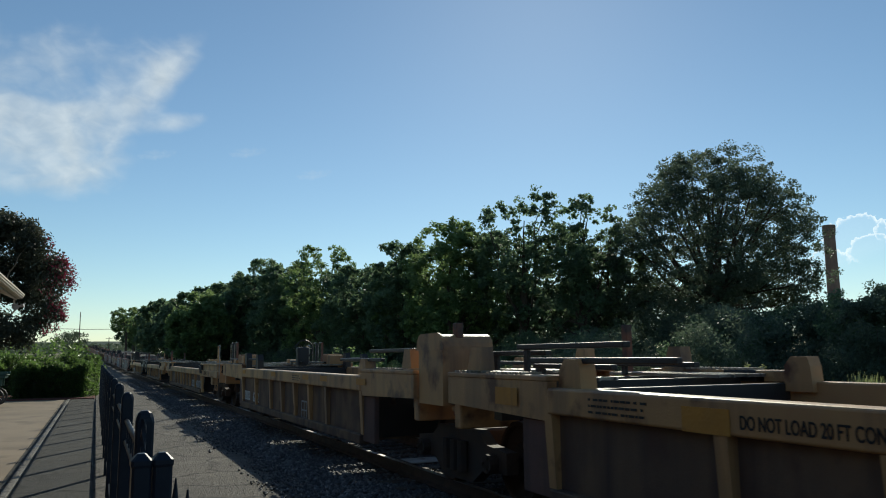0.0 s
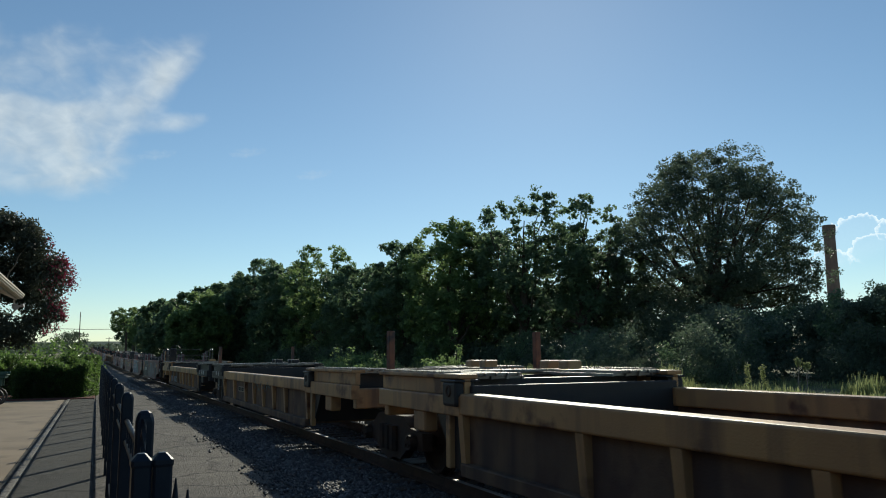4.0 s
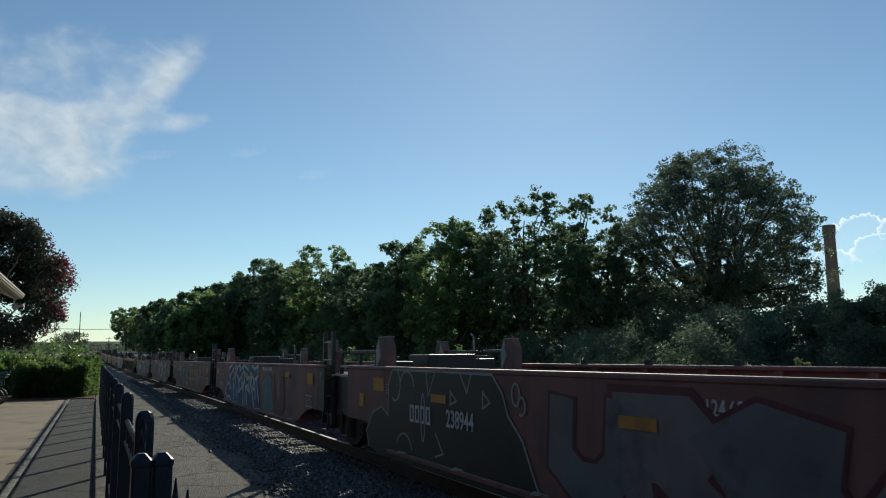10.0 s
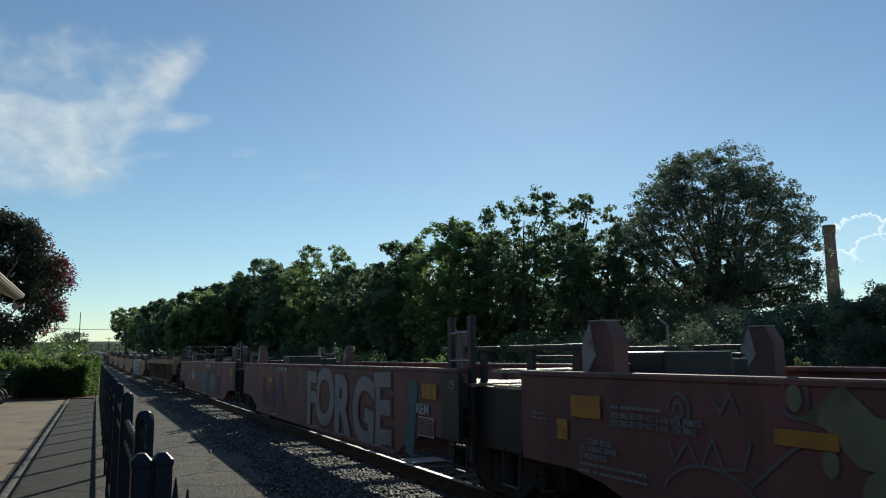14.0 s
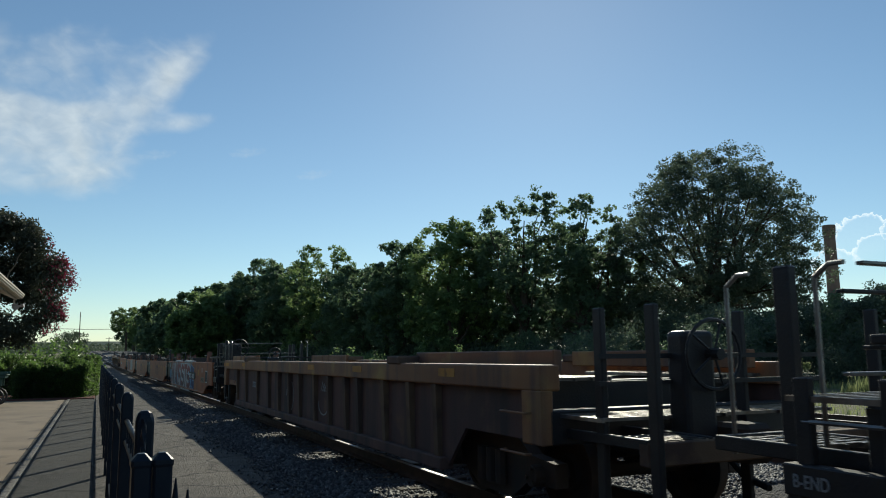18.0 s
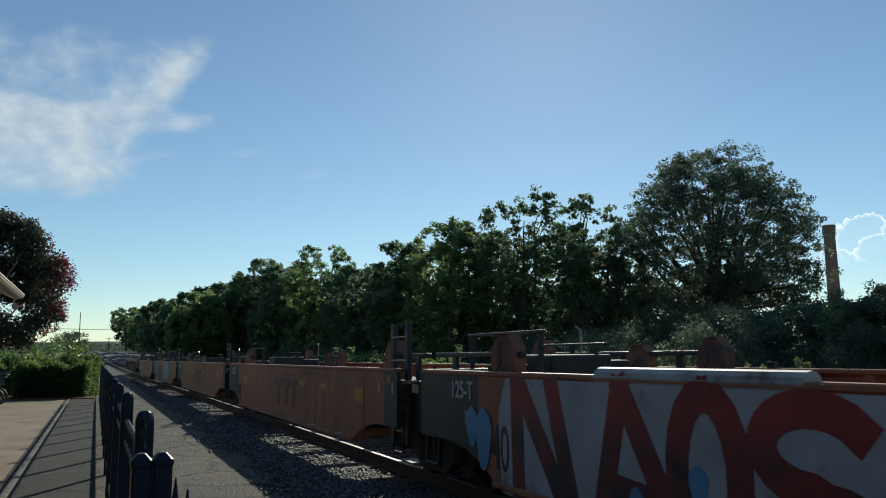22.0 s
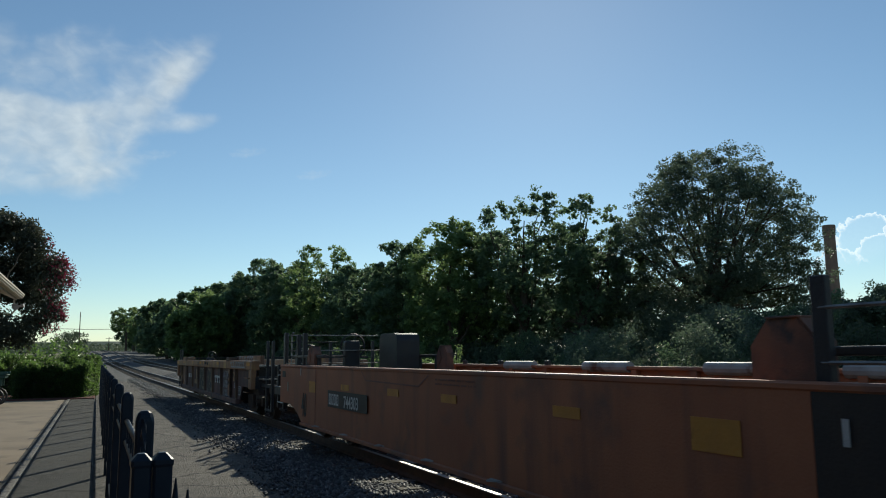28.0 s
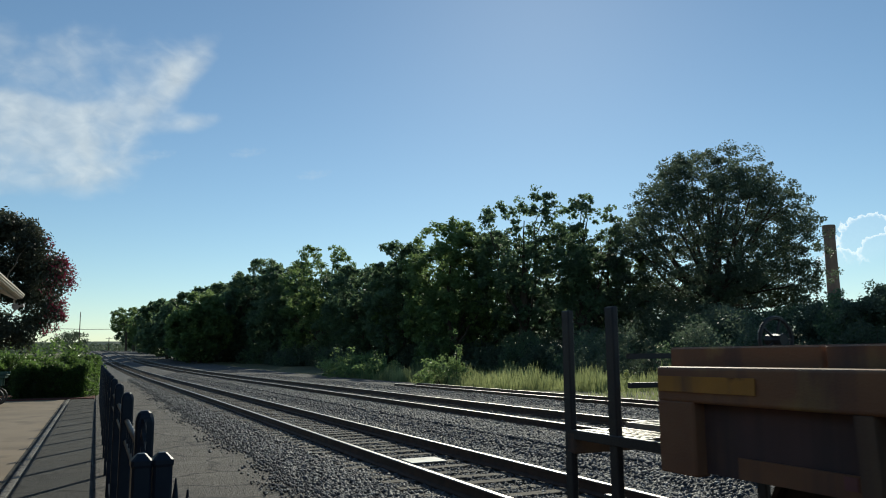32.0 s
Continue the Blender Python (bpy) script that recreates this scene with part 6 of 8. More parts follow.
            part("step_frame", boxes((-1.3, -1.25, *sorted((ya, ya - d * 1.3)), 0.94, 1.03), (-0.6, -0.55, *sorted((ya, ya - d * 1.3)), 0.94, 1.03), (-1.3, -0.55, *sorted((ya - d * 1.24, ya - d * 1.3)), 0.94, 1.03), bevel=0.006), M["black"], w)
            side_ladder(w, -1.4, ya + d * 0.02, ya - d * 0.5, 0.5, top, (0.62, 0.9, 1.18), M["black"])
        else:
            if d < 0:
                bogie(w, ya + 0.3)
                grating(w, -1.38, -0.5, ya - 0.7, ya, top + 0.002)
                frame_bars = ((-0.92, -0.87, 2.0, 0.3, 1.78, 1.81), (-0.92, -0.87, 0.4, 0.35, top - 0.15, 1.78), (-0.92, -0.87, 1.95, 1.9, top - 0.15, 1.78), (0.2, 0.25, 1.5, 0.2, 1.66, 1.69), (0.2, 0.25, 0.85, 0.8, top - 0.25, 1.66)) if not is_red else ((-0.95, -0.90, 1.4, 0.1, 1.52, 1.55), (0.5, 0.55, 1.4, 0.0, 1.53, 1.56), (-0.95, -0.90, 0.8, 0.75, top - 0.2, 1.52), (0.5, 0.55, 0.8, 0.75, top - 0.2, 1.53))
                for x0, x1, e1, e0, z0, z1 in frame_bars:
                    part("joint_frame_bar", boxes((x0, x1, ya - e1, ya - e0, z0, z1), bevel=0.008, seg=2), M["black"], w, "dark bar of the frame over the joint")
                for x0, x1, e1, e0, hz in ((-0.5, 0.3, 1.5, 0.7, 0.16), (0.35, 0.8, 1.2, 0.8, 0.09), (-1.0, -0.6, 1.2, 0.95, 0.06)):
                    part("valve_box", boxes((x0, x1, ya - e1, ya - e0, top - 0.25, top + hz), bevel=0.03, seg=2), M["black"], w)
            else:
                side_ladder(w, -1.36, ya + 0.35, ya + 0.85, 0.45, 1.98, (0.6, 0.9, 1.2, 1.5, 1.8), M["black"])
                part("stanchion", path_tube(bmesh.new(), [(1.25, ya + 0.3, 0.9), (1.25, ya + 0.3, 1.9), (1.25, ya + 0.4, 1.95)], 0.018, 7), M["galv"], w)
            part("side_step", path_tube(bmesh.new(), [(-1.44, ya + d * 0.3, 0.7), (-1.46, ya + d * 0.3, 0.36), (-1.46, ya + d * 0.62, 0.36), (-1.44, ya + d * 0.62, 0.7)], 0.014, 6), M["black"], w)
    return w, h


YEL = "empty yellow well wagon with ribbed rusty sides and heavy top chord"
LOW = "empty low yellow well wagon unit with ribbed sides, raised ends"
REDL = "empty oxide-red well wagon unit with smooth graffiti-painted sides"
ORL = "empty faded orange well wagon unit with smooth sides"
FLEET = []   # unit, its middle along the train


def add(made, u0, u1):
    FLEET.append((made[0], (u0 + u1) / 2))
    return made[0], (u0 + u1) / 2


Y2 = (M["yellow"], M["yellow"])
unit_a, ca = add(low_unit(-258.0, -242.0, (3.2, True), (2.0, False), 1.28, 1.38, Y2, LOW, hood=True, thin=True), -258.0, -242.0)
unit_b, cb = add(low_unit(-241.0, -226.2, (2.0, False), (3.2, True), 1.28, 1.38, Y2, LOW, thin=True), -241.0, -226.2)
unit_c, cc = add(low_unit(-225.1, -207.6, (4.0, True), (2.5, False), 1.16, 1.36, Y2, LOW), -225.1, -207.6)
unit_d, cd = add(low_unit(-206.4, -191.8, (2.7, False), (2.4, False), 1.16, 1.36, (M["yellow"], M["black"]), LOW), -206.4, -191.8)
unit_e, ce = add(low_unit(-190.6, -173.6, (2.5, False), (4.0, True), 1.16, 1.36, (M["black"], M["yellow"]), LOW), -190.6, -173.6)
RED_CUTS = [-171.0, -157.1, -143.65, -130.05, -116.2, -102.1]
REDS = []
for i in range(5):
    a, b = RED_CUTS[i] + (0.08 if i else 0), RED_CUTS[i + 1] - (0.08 if i < 4 else 0)
    REDS.append(add(smooth_unit(a, b, M["red"], M["black"], 0, M["plate"], REDL, i == 0, i == 4), a, b))
unit_r, cr = add(rib_car(-99.0, -81.6, [6.68, 5.42, 3.95, 2.68, 1.68, 0.73, -0.1, -1.18, -2.06, -2.98, -3.6, -4.7, -5.6, -6.4], YEL), -99.0, -81.6)
OR_CUTS = [-79.2, -63.85, -50.05, -36.25, -22.15, -8.4]
ORANGES = []
for i in range(5):
    a, b = OR_CUTS[i] + (0.08 if i else 0), OR_CUTS[i + 1] - (0.08 if i < 4 else 0)
    ORANGES.append(add(smooth_unit(a, b, M["orange"], M["black"], 2.2 if i < 4 else 0, M["rust_orange"], ORL, i == 0, i == 4, 1.40), a, b))
unit_z, cz_ = add(rib_car(-5.25, 12.2, [7.2, 5.35, 3.45, 1.73, -0.12, -1.92, -3.7, -5.43, -6.35], YEL), -5.25, 12.2)

# ---- paint and markings on the wagons ----
PLATE_X = -1.414      # recessed side plate of the ribbed wagons
CHORD_X = -1.503


def mark_blocks(unit, y, z, h, n, mat, x):
    """A company mark: plain hollow blocks in place of its letters, each one ring."""
    w = h * 0.62
    for i in range(n):
        a, b, t = y - i * w * 1.3, y - i * w * 1.3 - w, h * 0.17
        bm = bmesh.new()
        loops = []
        for p, q, lo, hi in ((a, b, z, z + h), (a - t, b + t, z + t, z + h - t)):
            for xx in (x - 0.0035, x):
                loops.append([bm.verts.new((xx, *c)) for c in ((p, lo), (q, lo), (q, hi), (p, hi))])
        for g, k in ((loops[0], loops[2]), (loops[0], loops[1]), (loops[2], loops[3])):
            for e in range(4):
                bm.faces.new((g[e], g[(e + 1) % 4], k[(e + 1) % 4], k[e]))
        part("company_mark", bm, mat, unit)


def spray_word(unit, word, y, z, size, wide, fill, edge, x, gap=0.0):
    """Fat sprayed letters, each one part: a broad outline with the fill on top of it."""
    for i, ch in enumerate(word):
        lay = 0.0004 * i
        rim = text_mesh("graffiti_letter", ch, size, 0.075)
        step = (max(v.co.x for v in rim.vertices) - min(v.co.x for v in rim.vertices)) * wide
        rim.materials.append(edge)
        ob = share("graffiti_letter", rim, unit, Matrix.Translation((x - lay, y, z + 0.03 * math.sin(i * 2.1))) @ SIDE @ Matrix.Diagonal((wide, 1, 1, 1)) @ pose(0, 0, 0, 0, 0, 4 * math.sin(i * 1.7)))
        inner = text_mesh("letter_fill", ch, size, 0.035)
        inner.materials.append(fill[i % len(fill)])
        share("letter_fill", inner, ob, Matrix.Translation((0, 0, 0.004)))
        y -= step + gap


def slab_letters(unit, y0, y1, z0, z1, mat, n, x, lean=0.1):
    """Heavy plain slabs that stand for a large company emblem."""
    bm = bmesh.new()
    w = (y1 - y0) / n
    for i in range(n):
        a, b = y1 - i * w - w * 0.06, y1 - (i + 1) * w + w * 0.06
        m = (z1 - z0)
        prism(bm, [(a, z1), (a, z1 - m * 0.3), ((a + b) / 2 + w * 0.16, z1 - m * 0.3), ((a + b) / 2 + w * 0.16 - lean * w, z0), ((a + b) / 2 - w * 0.2 - lean * w, z0),
                   ((a + b) / 2 - w * 0.16, z1 - m * 0.3), (b, z1 - m * 0.3), (b, z1)], "x", x - 0.003, x)
    return part("emblem", bm, mat, unit)


def arc(cy, cz, ry, rz, a0, a1, n=14):
    return [(cy + ry * math.cos(radians(a0 + (a1 - a0) * i / n)), cz + rz * math.sin(radians(a0 + (a1 - a0) * i / n))) for i in range(n + 1)]


def wagon_marks():
    W, P, B = M["white"], M["patch"], M["g_black"]
    # leading unit
    lettering(unit_a, "DO NOT LOAD 20 FT CONTAINERS", -246.12 - ca, 1.11, 0.115, CHORD_X, B, 0.66)
    panel(unit_a, "yellow_patch", -246.05 - ca, -245.63 - ca, 1.06, 1.22, P, CHORD_X)
    panel(unit_a, "yellow_patch", -243.6 - ca, -243.0 - ca, 1.10, 1.26, P, CHORD_X)
    bars(unit_a, -245.3 - ca, -244.6 - ca, 1.22, 3, 0.025, B, CHORD_X, 1)
    # second unit
    for a, b in ((-239.4, -238.7), (-237.3, -236.9), (-236.2, -235.6), (-233.5, -232.9), (-230.0, -229.5)):
        panel(unit_b, "yellow_patch", a - cb, b - cb, 1.10, 1.24, P, CHORD_X)
    mark_blocks(unit_b, -229.5 - cb, 0.5, 0.22, 4, W, PLATE_X)
    lettering(unit_b, "62742", -230.55 - cb, 0.5, 0.31, PLATE_X, W, 0.9)
    scribble(unit_b, [[(-235.33 - cb, 0.74), (-235.33 - cb, 0.44), (-235.7 - cb, 0.44), (-235.7 - cb, 0.74), (-235.33 - cb, 0.74)], [(-235.52 - cb, 0.74), (-235.52 - cb, 0.44)], [(-235.33 - cb, 0.58), (-235.7 - cb, 0.58)]], M["g_grey"], 0.014, PLATE_X)
    bars(unit_b, -235.5 - cb, -234.9 - cb, 1.21, 3, 0.02, B, CHORD_X, 2)
    # low units with one number
    for u, c, y, z in ((unit_c, cc, -218.83, 0.5), (unit_e, ce, -178.5, 0.49)):
        mark_blocks(u, y - c, z, 0.24, 4, M["g_grey"], PLATE_X - 0.085)
        lettering(u, "400072", y - 1.25 - c, z, 0.36, PLATE_X - 0.085, M["g_grey"], 1.22)
    for u, c, y in ((unit_c, cc, -221.47), (unit_e, ce, -188.6)):
        for k, (s, d) in enumerate((("40", 0.0), ("45", 0.67), ("48", 1.1))):
            lettering(u, s, y - d - c, 0.98, 0.19, CHORD_X, W if u is unit_e else B, 0.9)
            if k:
                panel(u, "marker_bar", y - d - c + 0.03, y - d - c + 0.07, 0.97, 1.15, W if u is unit_e else B, CHORD_X)
    lettering(unit_c, "20", -221.03 - cc, 0.98, 0.17, CHORD_X, B, 0.9)
    for k, (n, y) in enumerate((("48", -176.27), ("45", -176.70), ("40", -177.38))):
        lettering(unit_e, n, y - ce, 0.96, 0.19, CHORD_X, B, 0.9)
        panel(unit_e, "marker_bar", y - 0.27 - ce, y - 0.24 - ce, 0.95, 1.11, B, CHORD_X)
    grab_irons(unit_e, -190.0 - ce, (0.62, 0.92), M["yellow"])
    grab_irons(unit_c, -224.0 - cc, (0.95,), M["yellow"])
    for u, c, y in ((unit_d, cd, -195.4), (unit_e, ce, -184.9)):
        bars(u, y - 0.9 - c, y - c, 0.86, 4, 0.035, M["g_maroon"], PLATE_X, 4)
    panel(unit_d, "orange_patch", -193.1 - cd, -192.75 - cd, 0.62, 0.80, M["g_logo"], CHORD_X)
    lettering(unit_d, "125", -193.15 - cd, 0.60, 0.24, CHORD_X, M["g_grey"], 0.85)
    panel(unit_d, "number_board", -197.45 - cd, -196.3 - cd, 0.66, 0.80, M["g_tan"], PLATE_X)
    mark_blocks(unit_d, -196.36 - cd, 0.685, 0.095, 4, B, PLATE_X - 0.004)
    lettering(unit_d, "400072", -196.75 - cd, 0.685, 0.135, PLATE_X - 0.004, B, 0.9)
    for k, d in enumerate((0.0, 0.46, 1.18)):
        lettering(unit_d, ("48", "45", "40")[k], -192.7 - d - cd, 1.02, 0.17, CHORD_X, W, 0.9)
    scribble(unit_d, [[(-199.0 - cd - 0.22 * i, 0.84 + 0.1 * (i % 2)), (-199.1 - cd - 0.22 * i, 1.0 - 0.1 * (i % 3))] for i in range(8)], M["g_teal"], 0.02, CHORD_X)

    # red units
    S = -1.506
    r = [x[0] for x in REDS]
    c = [x[1] for x in REDS]
    lettering(r[0], "WELL LD LMT   124,600", -164.5 - c[0], 1.17, 0.15, S, W, 0.8)
    mark_blocks(r[0], -160.47 - c[0], 0.78, 0.20, 4, W, S - 0.012)
    lettering(r[0], "238944", -161.5 - c[0], 0.80, 0.26, S - 0.012, W, 0.85)
    panel(r[0], "yellow_patch", -159.55 - c[0], -159.1 - c[0], 1.10, 1.27, P, S)
    panel(r[0], "yellow_patch", -161.5 - c[0], -161.1 - c[0], 1.05, 1.13, P, S - 0.012)
    panel(r[0], "yellow_patch", -165.0 - c[0], -164.4 - c[0], 1.0, 1.12, P, S - 0.012)
    panel(r[0], "yellow_patch", -169.84 - c[0], -169.46 - c[0], 1.08, 1.16, P, S)
    panel(r[0], "white_frame", -170.98 - c[0], -170.62 - c[0], 1.14, 1.35, M["g_grey"], S)
    panel(r[0], "black_board", -170.96 - c[0], -170.64 - c[0], 1.16, 1.33, B, S - 0.004)
    graffiti(r[0], -168.1 - c[0], -163.6 - c[0], 0.34, 1.32, (M["g_slate"], M["g_dusk"]), M["g_maroon"], 5, "ursaa", fat=0.17)
    lettering(r[0], "BiG", -4.18, 1.18, 0.17, S - 0.008, M["g_grey"], 1.0)
    lettering(r[0], "SobeR", -4.12, 1.01, 0.19, S - 0.008, M["g_grey"], 0.95)
    scribble(r[0], [[(-4.60, 1.06), (-4.68, 1.15), (-4.76, 1.08), (-4.82, 1.05), (-4.88, 1.12)], [(-4.55, 1.06), (-4.34, 0.93), (-4.36, 0.99)], [(-4.34, 0.93), (-4.42, 0.96)]], M["g_grey"], 0.010, S - 0.008)
    k0 = c[0]
    mass = [(-158.95, 0.34), (-158.85, 0.55), (-159.1, 0.8), (-159.45, 0.9), (-159.7, 0.8), (-159.72, 1.2), (-159.85, 1.38), (-161.3, 1.38), (-162.55, 1.37), (-162.75, 1.2), (-162.85, 1.0), (-163.1, 0.8), (-163.35, 0.4), (-163.0, 0.27), (-159.4, 0.27)]
    part("paint_patch", prism(bmesh.new(), [(a - k0, b) for a, b in mass[::-1]], "x", S - 0.004, S), B, r[0], "black sprayed graffiti mass")
    outline = [[(a - k0, b) for a, b in mass[:13]], arc(-159.95 - k0, 1.2, 0.18, 0.2, 60, 300), arc(-160.35 - k0, 1.2, 0.22, 0.17, 0, 180), arc(-160.25 - k0, 0.42, 0.25, 0.2, 20, 170),
               [(-160.95 - k0, 1.37), (-161.0 - k0, 1.1), (-161.2 - k0, 1.37)], [(-161.85 - k0, 1.36), (-162.0 - k0, 1.18), (-162.1 - k0, 1.36)], arc(-160.85 - k0, 0.85, 0.06, 0.27, 0, 360),
               [(-161.6 - k0, 1.18), (-161.75 - k0, 1.08), (-161.6 - k0, 1.04), (-161.6 - k0, 1.18)], [(-162.35 - k0, 1.2), (-162.5 - k0, 1.1), (-162.35 - k0, 1.04), (-162.35 - k0, 1.2)],
               arc(-163.0 - k0, 1.2, 0.07, 0.1, 0, 360), arc(-163.1 - k0, 1.1, 0.06, 0.08, 0, 300), [(-161.2 - k0, 0.7), (-161.4 - k0, 0.5), (-161.2 - k0, 0.45)]]
    scribble(r[0], outline, M["g_grey"], 0.012, S - 0.004)
    blob = [(-169.15 + 0.62 * math.cos(q) * (1 + 0.10 * math.sin(3 * q)), 0.70 + 0.36 * math.sin(q) * (1 + 0.08 * math.cos(5 * q))) for q in [k * math.pi / 14 for k in range(28)]]
    part("paint_patch", prism(bmesh.new(), [(a - c[0], b) for a, b in blob], "x", S - 0.003, S), B, r[0], "black sprayed blob")
    scribble(r[0], [[(a - c[0], b) for a, b in blob[2:24]]], M["g_grey"], 0.014, S - 0.003)
    for i, rows in enumerate(((-159.6, -160.0, 1.2), (-170.0 + 0.6, -169.1 + 0.6, 1.28))):
        bars(r[0], min(rows[:2]) - c[0], max(rows[:2]) - c[0], rows[2], 4, 0.02, M["g_grey"], S, 20 + i)

    ground = [(3.94, 0.58), (3.42, 1.26), (2.85, 1.362), (-0.77, 1.362), (-0.80, 1.11), (-0.95, 0.60), (-0.9, 0.29), (2.8, 0.29), (3.2, 0.34), (3.52, 0.46)]
    part("paint_patch", prism(bmesh.new(), ground[::-1], "x", S - 0.002, S), M["g_blue"], r[1], "dark blue painted ground of the graffiti")
    for n, spot in enumerate(([(3.1, 1.0), (2.65, 0.9), (2.5, 0.5), (2.9, 0.4), (3.2, 0.8)], [(2.3, 0.95), (2.0, 0.55), (2.45, 0.5)], [(1.1, 0.72), (0.7, 0.6), (0.75, 0.32), (1.3, 0.32)],
                              [(-0.1, 1.32), (-0.32, 1.22), (-0.66, 1.32), (-0.68, 1.14), (-0.28, 1.05)], [(0.6, 1.0), (0.34, 1.04), (0.0, 0.72), (0.3, 0.62)], [(1.36, 1.03), (1.3, 0.9), (1.1, 0.95), (1.0, 1.12)])):
        part("paint_patch", prism(bmesh.new(), spot, "x", S - 0.0032, S - 0.001), M["g_teal" if n % 3 else "g_steel"], r[1], "slate blue patch in the graffiti")
    fat_lines = [[(2.85, 1.35), (3.42, 1.26), (3.33, 1.0), (2.63, 1.27), (2.69, 1.16)], [(3.17, 1.02), (3.24, 0.86), (3.57, 0.83), (3.54, 0.91), (3.94, 0.58), (3.52, 0.46), (3.25, 0.51), (2.95, 0.35)],
                 [(2.36, 1.35), (2.42, 1.29), (1.83, 0.98), (1.81, 0.67), (1.25, 0.82)], [(1.79, 1.35), (1.62, 1.32), (1.67, 1.22), (1.15, 1.35)], [(1.12, 1.35), (1.13, 1.2), (1.77, 0.95)], [(1.13, 1.2), (0.76, 1.11)],
                 [(1.01, 1.35), (0.48, 1.24), (0.54, 1.35)], [(1.38, 1.05), (1.38, 0.83), (1.22, 0.89), (1.13, 0.75), (1.08, 0.92), (0.96, 0.98), (0.69, 0.62), (0.55, 0.32)]]
    scribble(r[1], fat_lines, M["g_pale"], 0.036, S - 0.004)
    fat_lines = [[(0.7, 1.04), (0.63, 1.03), (0.34, 1.08), (-0.04, 0.73), (-0.35, 0.34)], [(0.79, 0.83), (0.47, 0.87), (0.32, 0.72), (0.79, 0.83)], [(0.19, 1.19), (-0.28, 1.01), (-0.72, 1.12), (-0.72, 1.35)],
                 [(0.19, 1.19), (0.17, 1.05), (-0.01, 1.1), (0.11, 0.94)], [(0.01, 1.35), (-0.32, 1.28), (-0.68, 1.35)], [(-0.32, 0.79), (-0.12, 0.84), (-0.22, 0.99), (-0.36, 0.99), (-0.44, 0.6)], [(-0.54, 1.05), (-0.86, 0.55)]]
    scribble(r[1], fat_lines, M["g_pale"], 0.040, S - 0.0045)
    thin_lines = [[(3.24, 0.86), (3.25, 0.71), (3.0, 0.71), (3.18, 0.82)], [(2.76, 1.35), (2.74, 1.28)], [(2.7, 0.97), (2.32, 1.09), (2.25, 1.01), (2.35, 0.98)], [(2.7, 0.97), (2.5, 0.55), (2.56, 0.42)],
                  [(2.35, 0.98), (1.99, 0.55), (2.05, 0.4)], [(2.65, 0.88), (2.47, 0.73), (2.49, 0.84)], [(2.31, 1.34), (2.12, 1.26), (1.99, 1.35)], [(2.07, 1.23), (1.88, 1.35)], [(1.62, 0.96), (1.66, 0.74)],
                  [(1.04, 0.97), (0.96, 1.15)], [(1.23, 0.82), (1.19, 0.34)]]
    scribble(r[1], thin_lines, M["g_pale"], 0.024, S - 0.005)
    lettering(r[1], "WELL LD LMT  124,200", -151.6 - c[1], 1.26, 0.11, S, W, 0.85)
    for a, b, z0, z1 in ((-154.25, -153.9, 1.16, 1.26), (-155.98, -155.59, 1.08, 1.27), (-148.4, -147.9, 1.08, 1.17), (-149.9, -149.4, 1.05, 1.16), (-145.2, -144.9, 1.08, 1.24)):
        panel(r[1], "yellow_patch", a - c[1], b - c[1], z0, z1, P, S - 0.014)
    panel(r[1], "notice_frame", -155.92 - c[1], -155.46 - c[1], 0.68, 0.88, W, S)
    panel(r[1], "notice_board", -155.905 - c[1], -155.475 - c[1], 0.695, 0.865, M["red"], S - 0.003)
    bars(r[1], -155.88 - c[1], -155.5 - c[1], 0.85, 6, 0.014, M["g_grey"], S - 0.007, 31)
    graffiti(r[1], -153.6 - c[1], -151.6 - c[1], 0.3, 1.25, (M["g_teal"], M["g_maroon"]), M["g_maroon"], 17, "su")
    bars(r[1], -146.0 - c[1], -145.35 - c[1], 1.18, 4, 0.02, M["g_grey"], S, 33)
    bars(r[1], -145.9 - c[1], -145.2 - c[1], 0.85, 5, 0.02, M["g_grey"], S, 34)

    lettering(r[2], "WELL LD LMT  124,300", -137.4 - c[2], 1.26, 0.115, S, W, 0.82)
    for k in range(4):
        a = -0.62 - 0.62 * k
        part("emblem", prism(bmesh.new(), [(a - 0.14, 1.13), (a - 0.66, 1.13), (a - 0.58, 0.88), (a - 0.36, 0.88), (a - 0.40, 0.97), (a - 0.30, 0.97), (a - 0.26, 0.88), (a - 0.02, 0.88)], "x", S - 0.003, S), M["g_logo"], r[2], "tan slab of a worn painted emblem")
    part("emblem", prism(bmesh.new(), [(-0.50, 0.83), (-0.60, 0.68), (-3.2, 0.76), (-3.1, 0.84)], "x", S - 0.003, S), M["g_logo"], r[2], "tan swoosh of a worn painted emblem")
    for a, b, z0, z1 in ((-140.9, -140.4, 1.06, 1.16), (-142.74, -142.33, 1.06, 1.24), (-132.07, -131.68, 1.07, 1.24), (-134.1, -133.67, 1.04, 1.14)):
        panel(r[2], "yellow_patch", a - c[2], b - c[2], z0, z1, P, S - 0.008)
    scribble(r[2], [arc(-3.02, 0.74, 0.06, 0.11, 0, 300), arc(-3.16, 0.84, 0.05, 0.17, 60, 420), arc(-3.33, 0.86, 0.06, 0.11, 0, 330), [(-3.46, 0.86), (-3.52, 0.86)], [(-3.62, 0.72), (-3.66, 1.0), (-3.80, 0.74), (-3.84, 1.02)],
                    arc(-4.0, 0.96, 0.08, 0.10, -60, 150), [(-4.08, 0.9), (-4.2, 0.86)]], M["g_pale"], 0.011, S - 0.008)
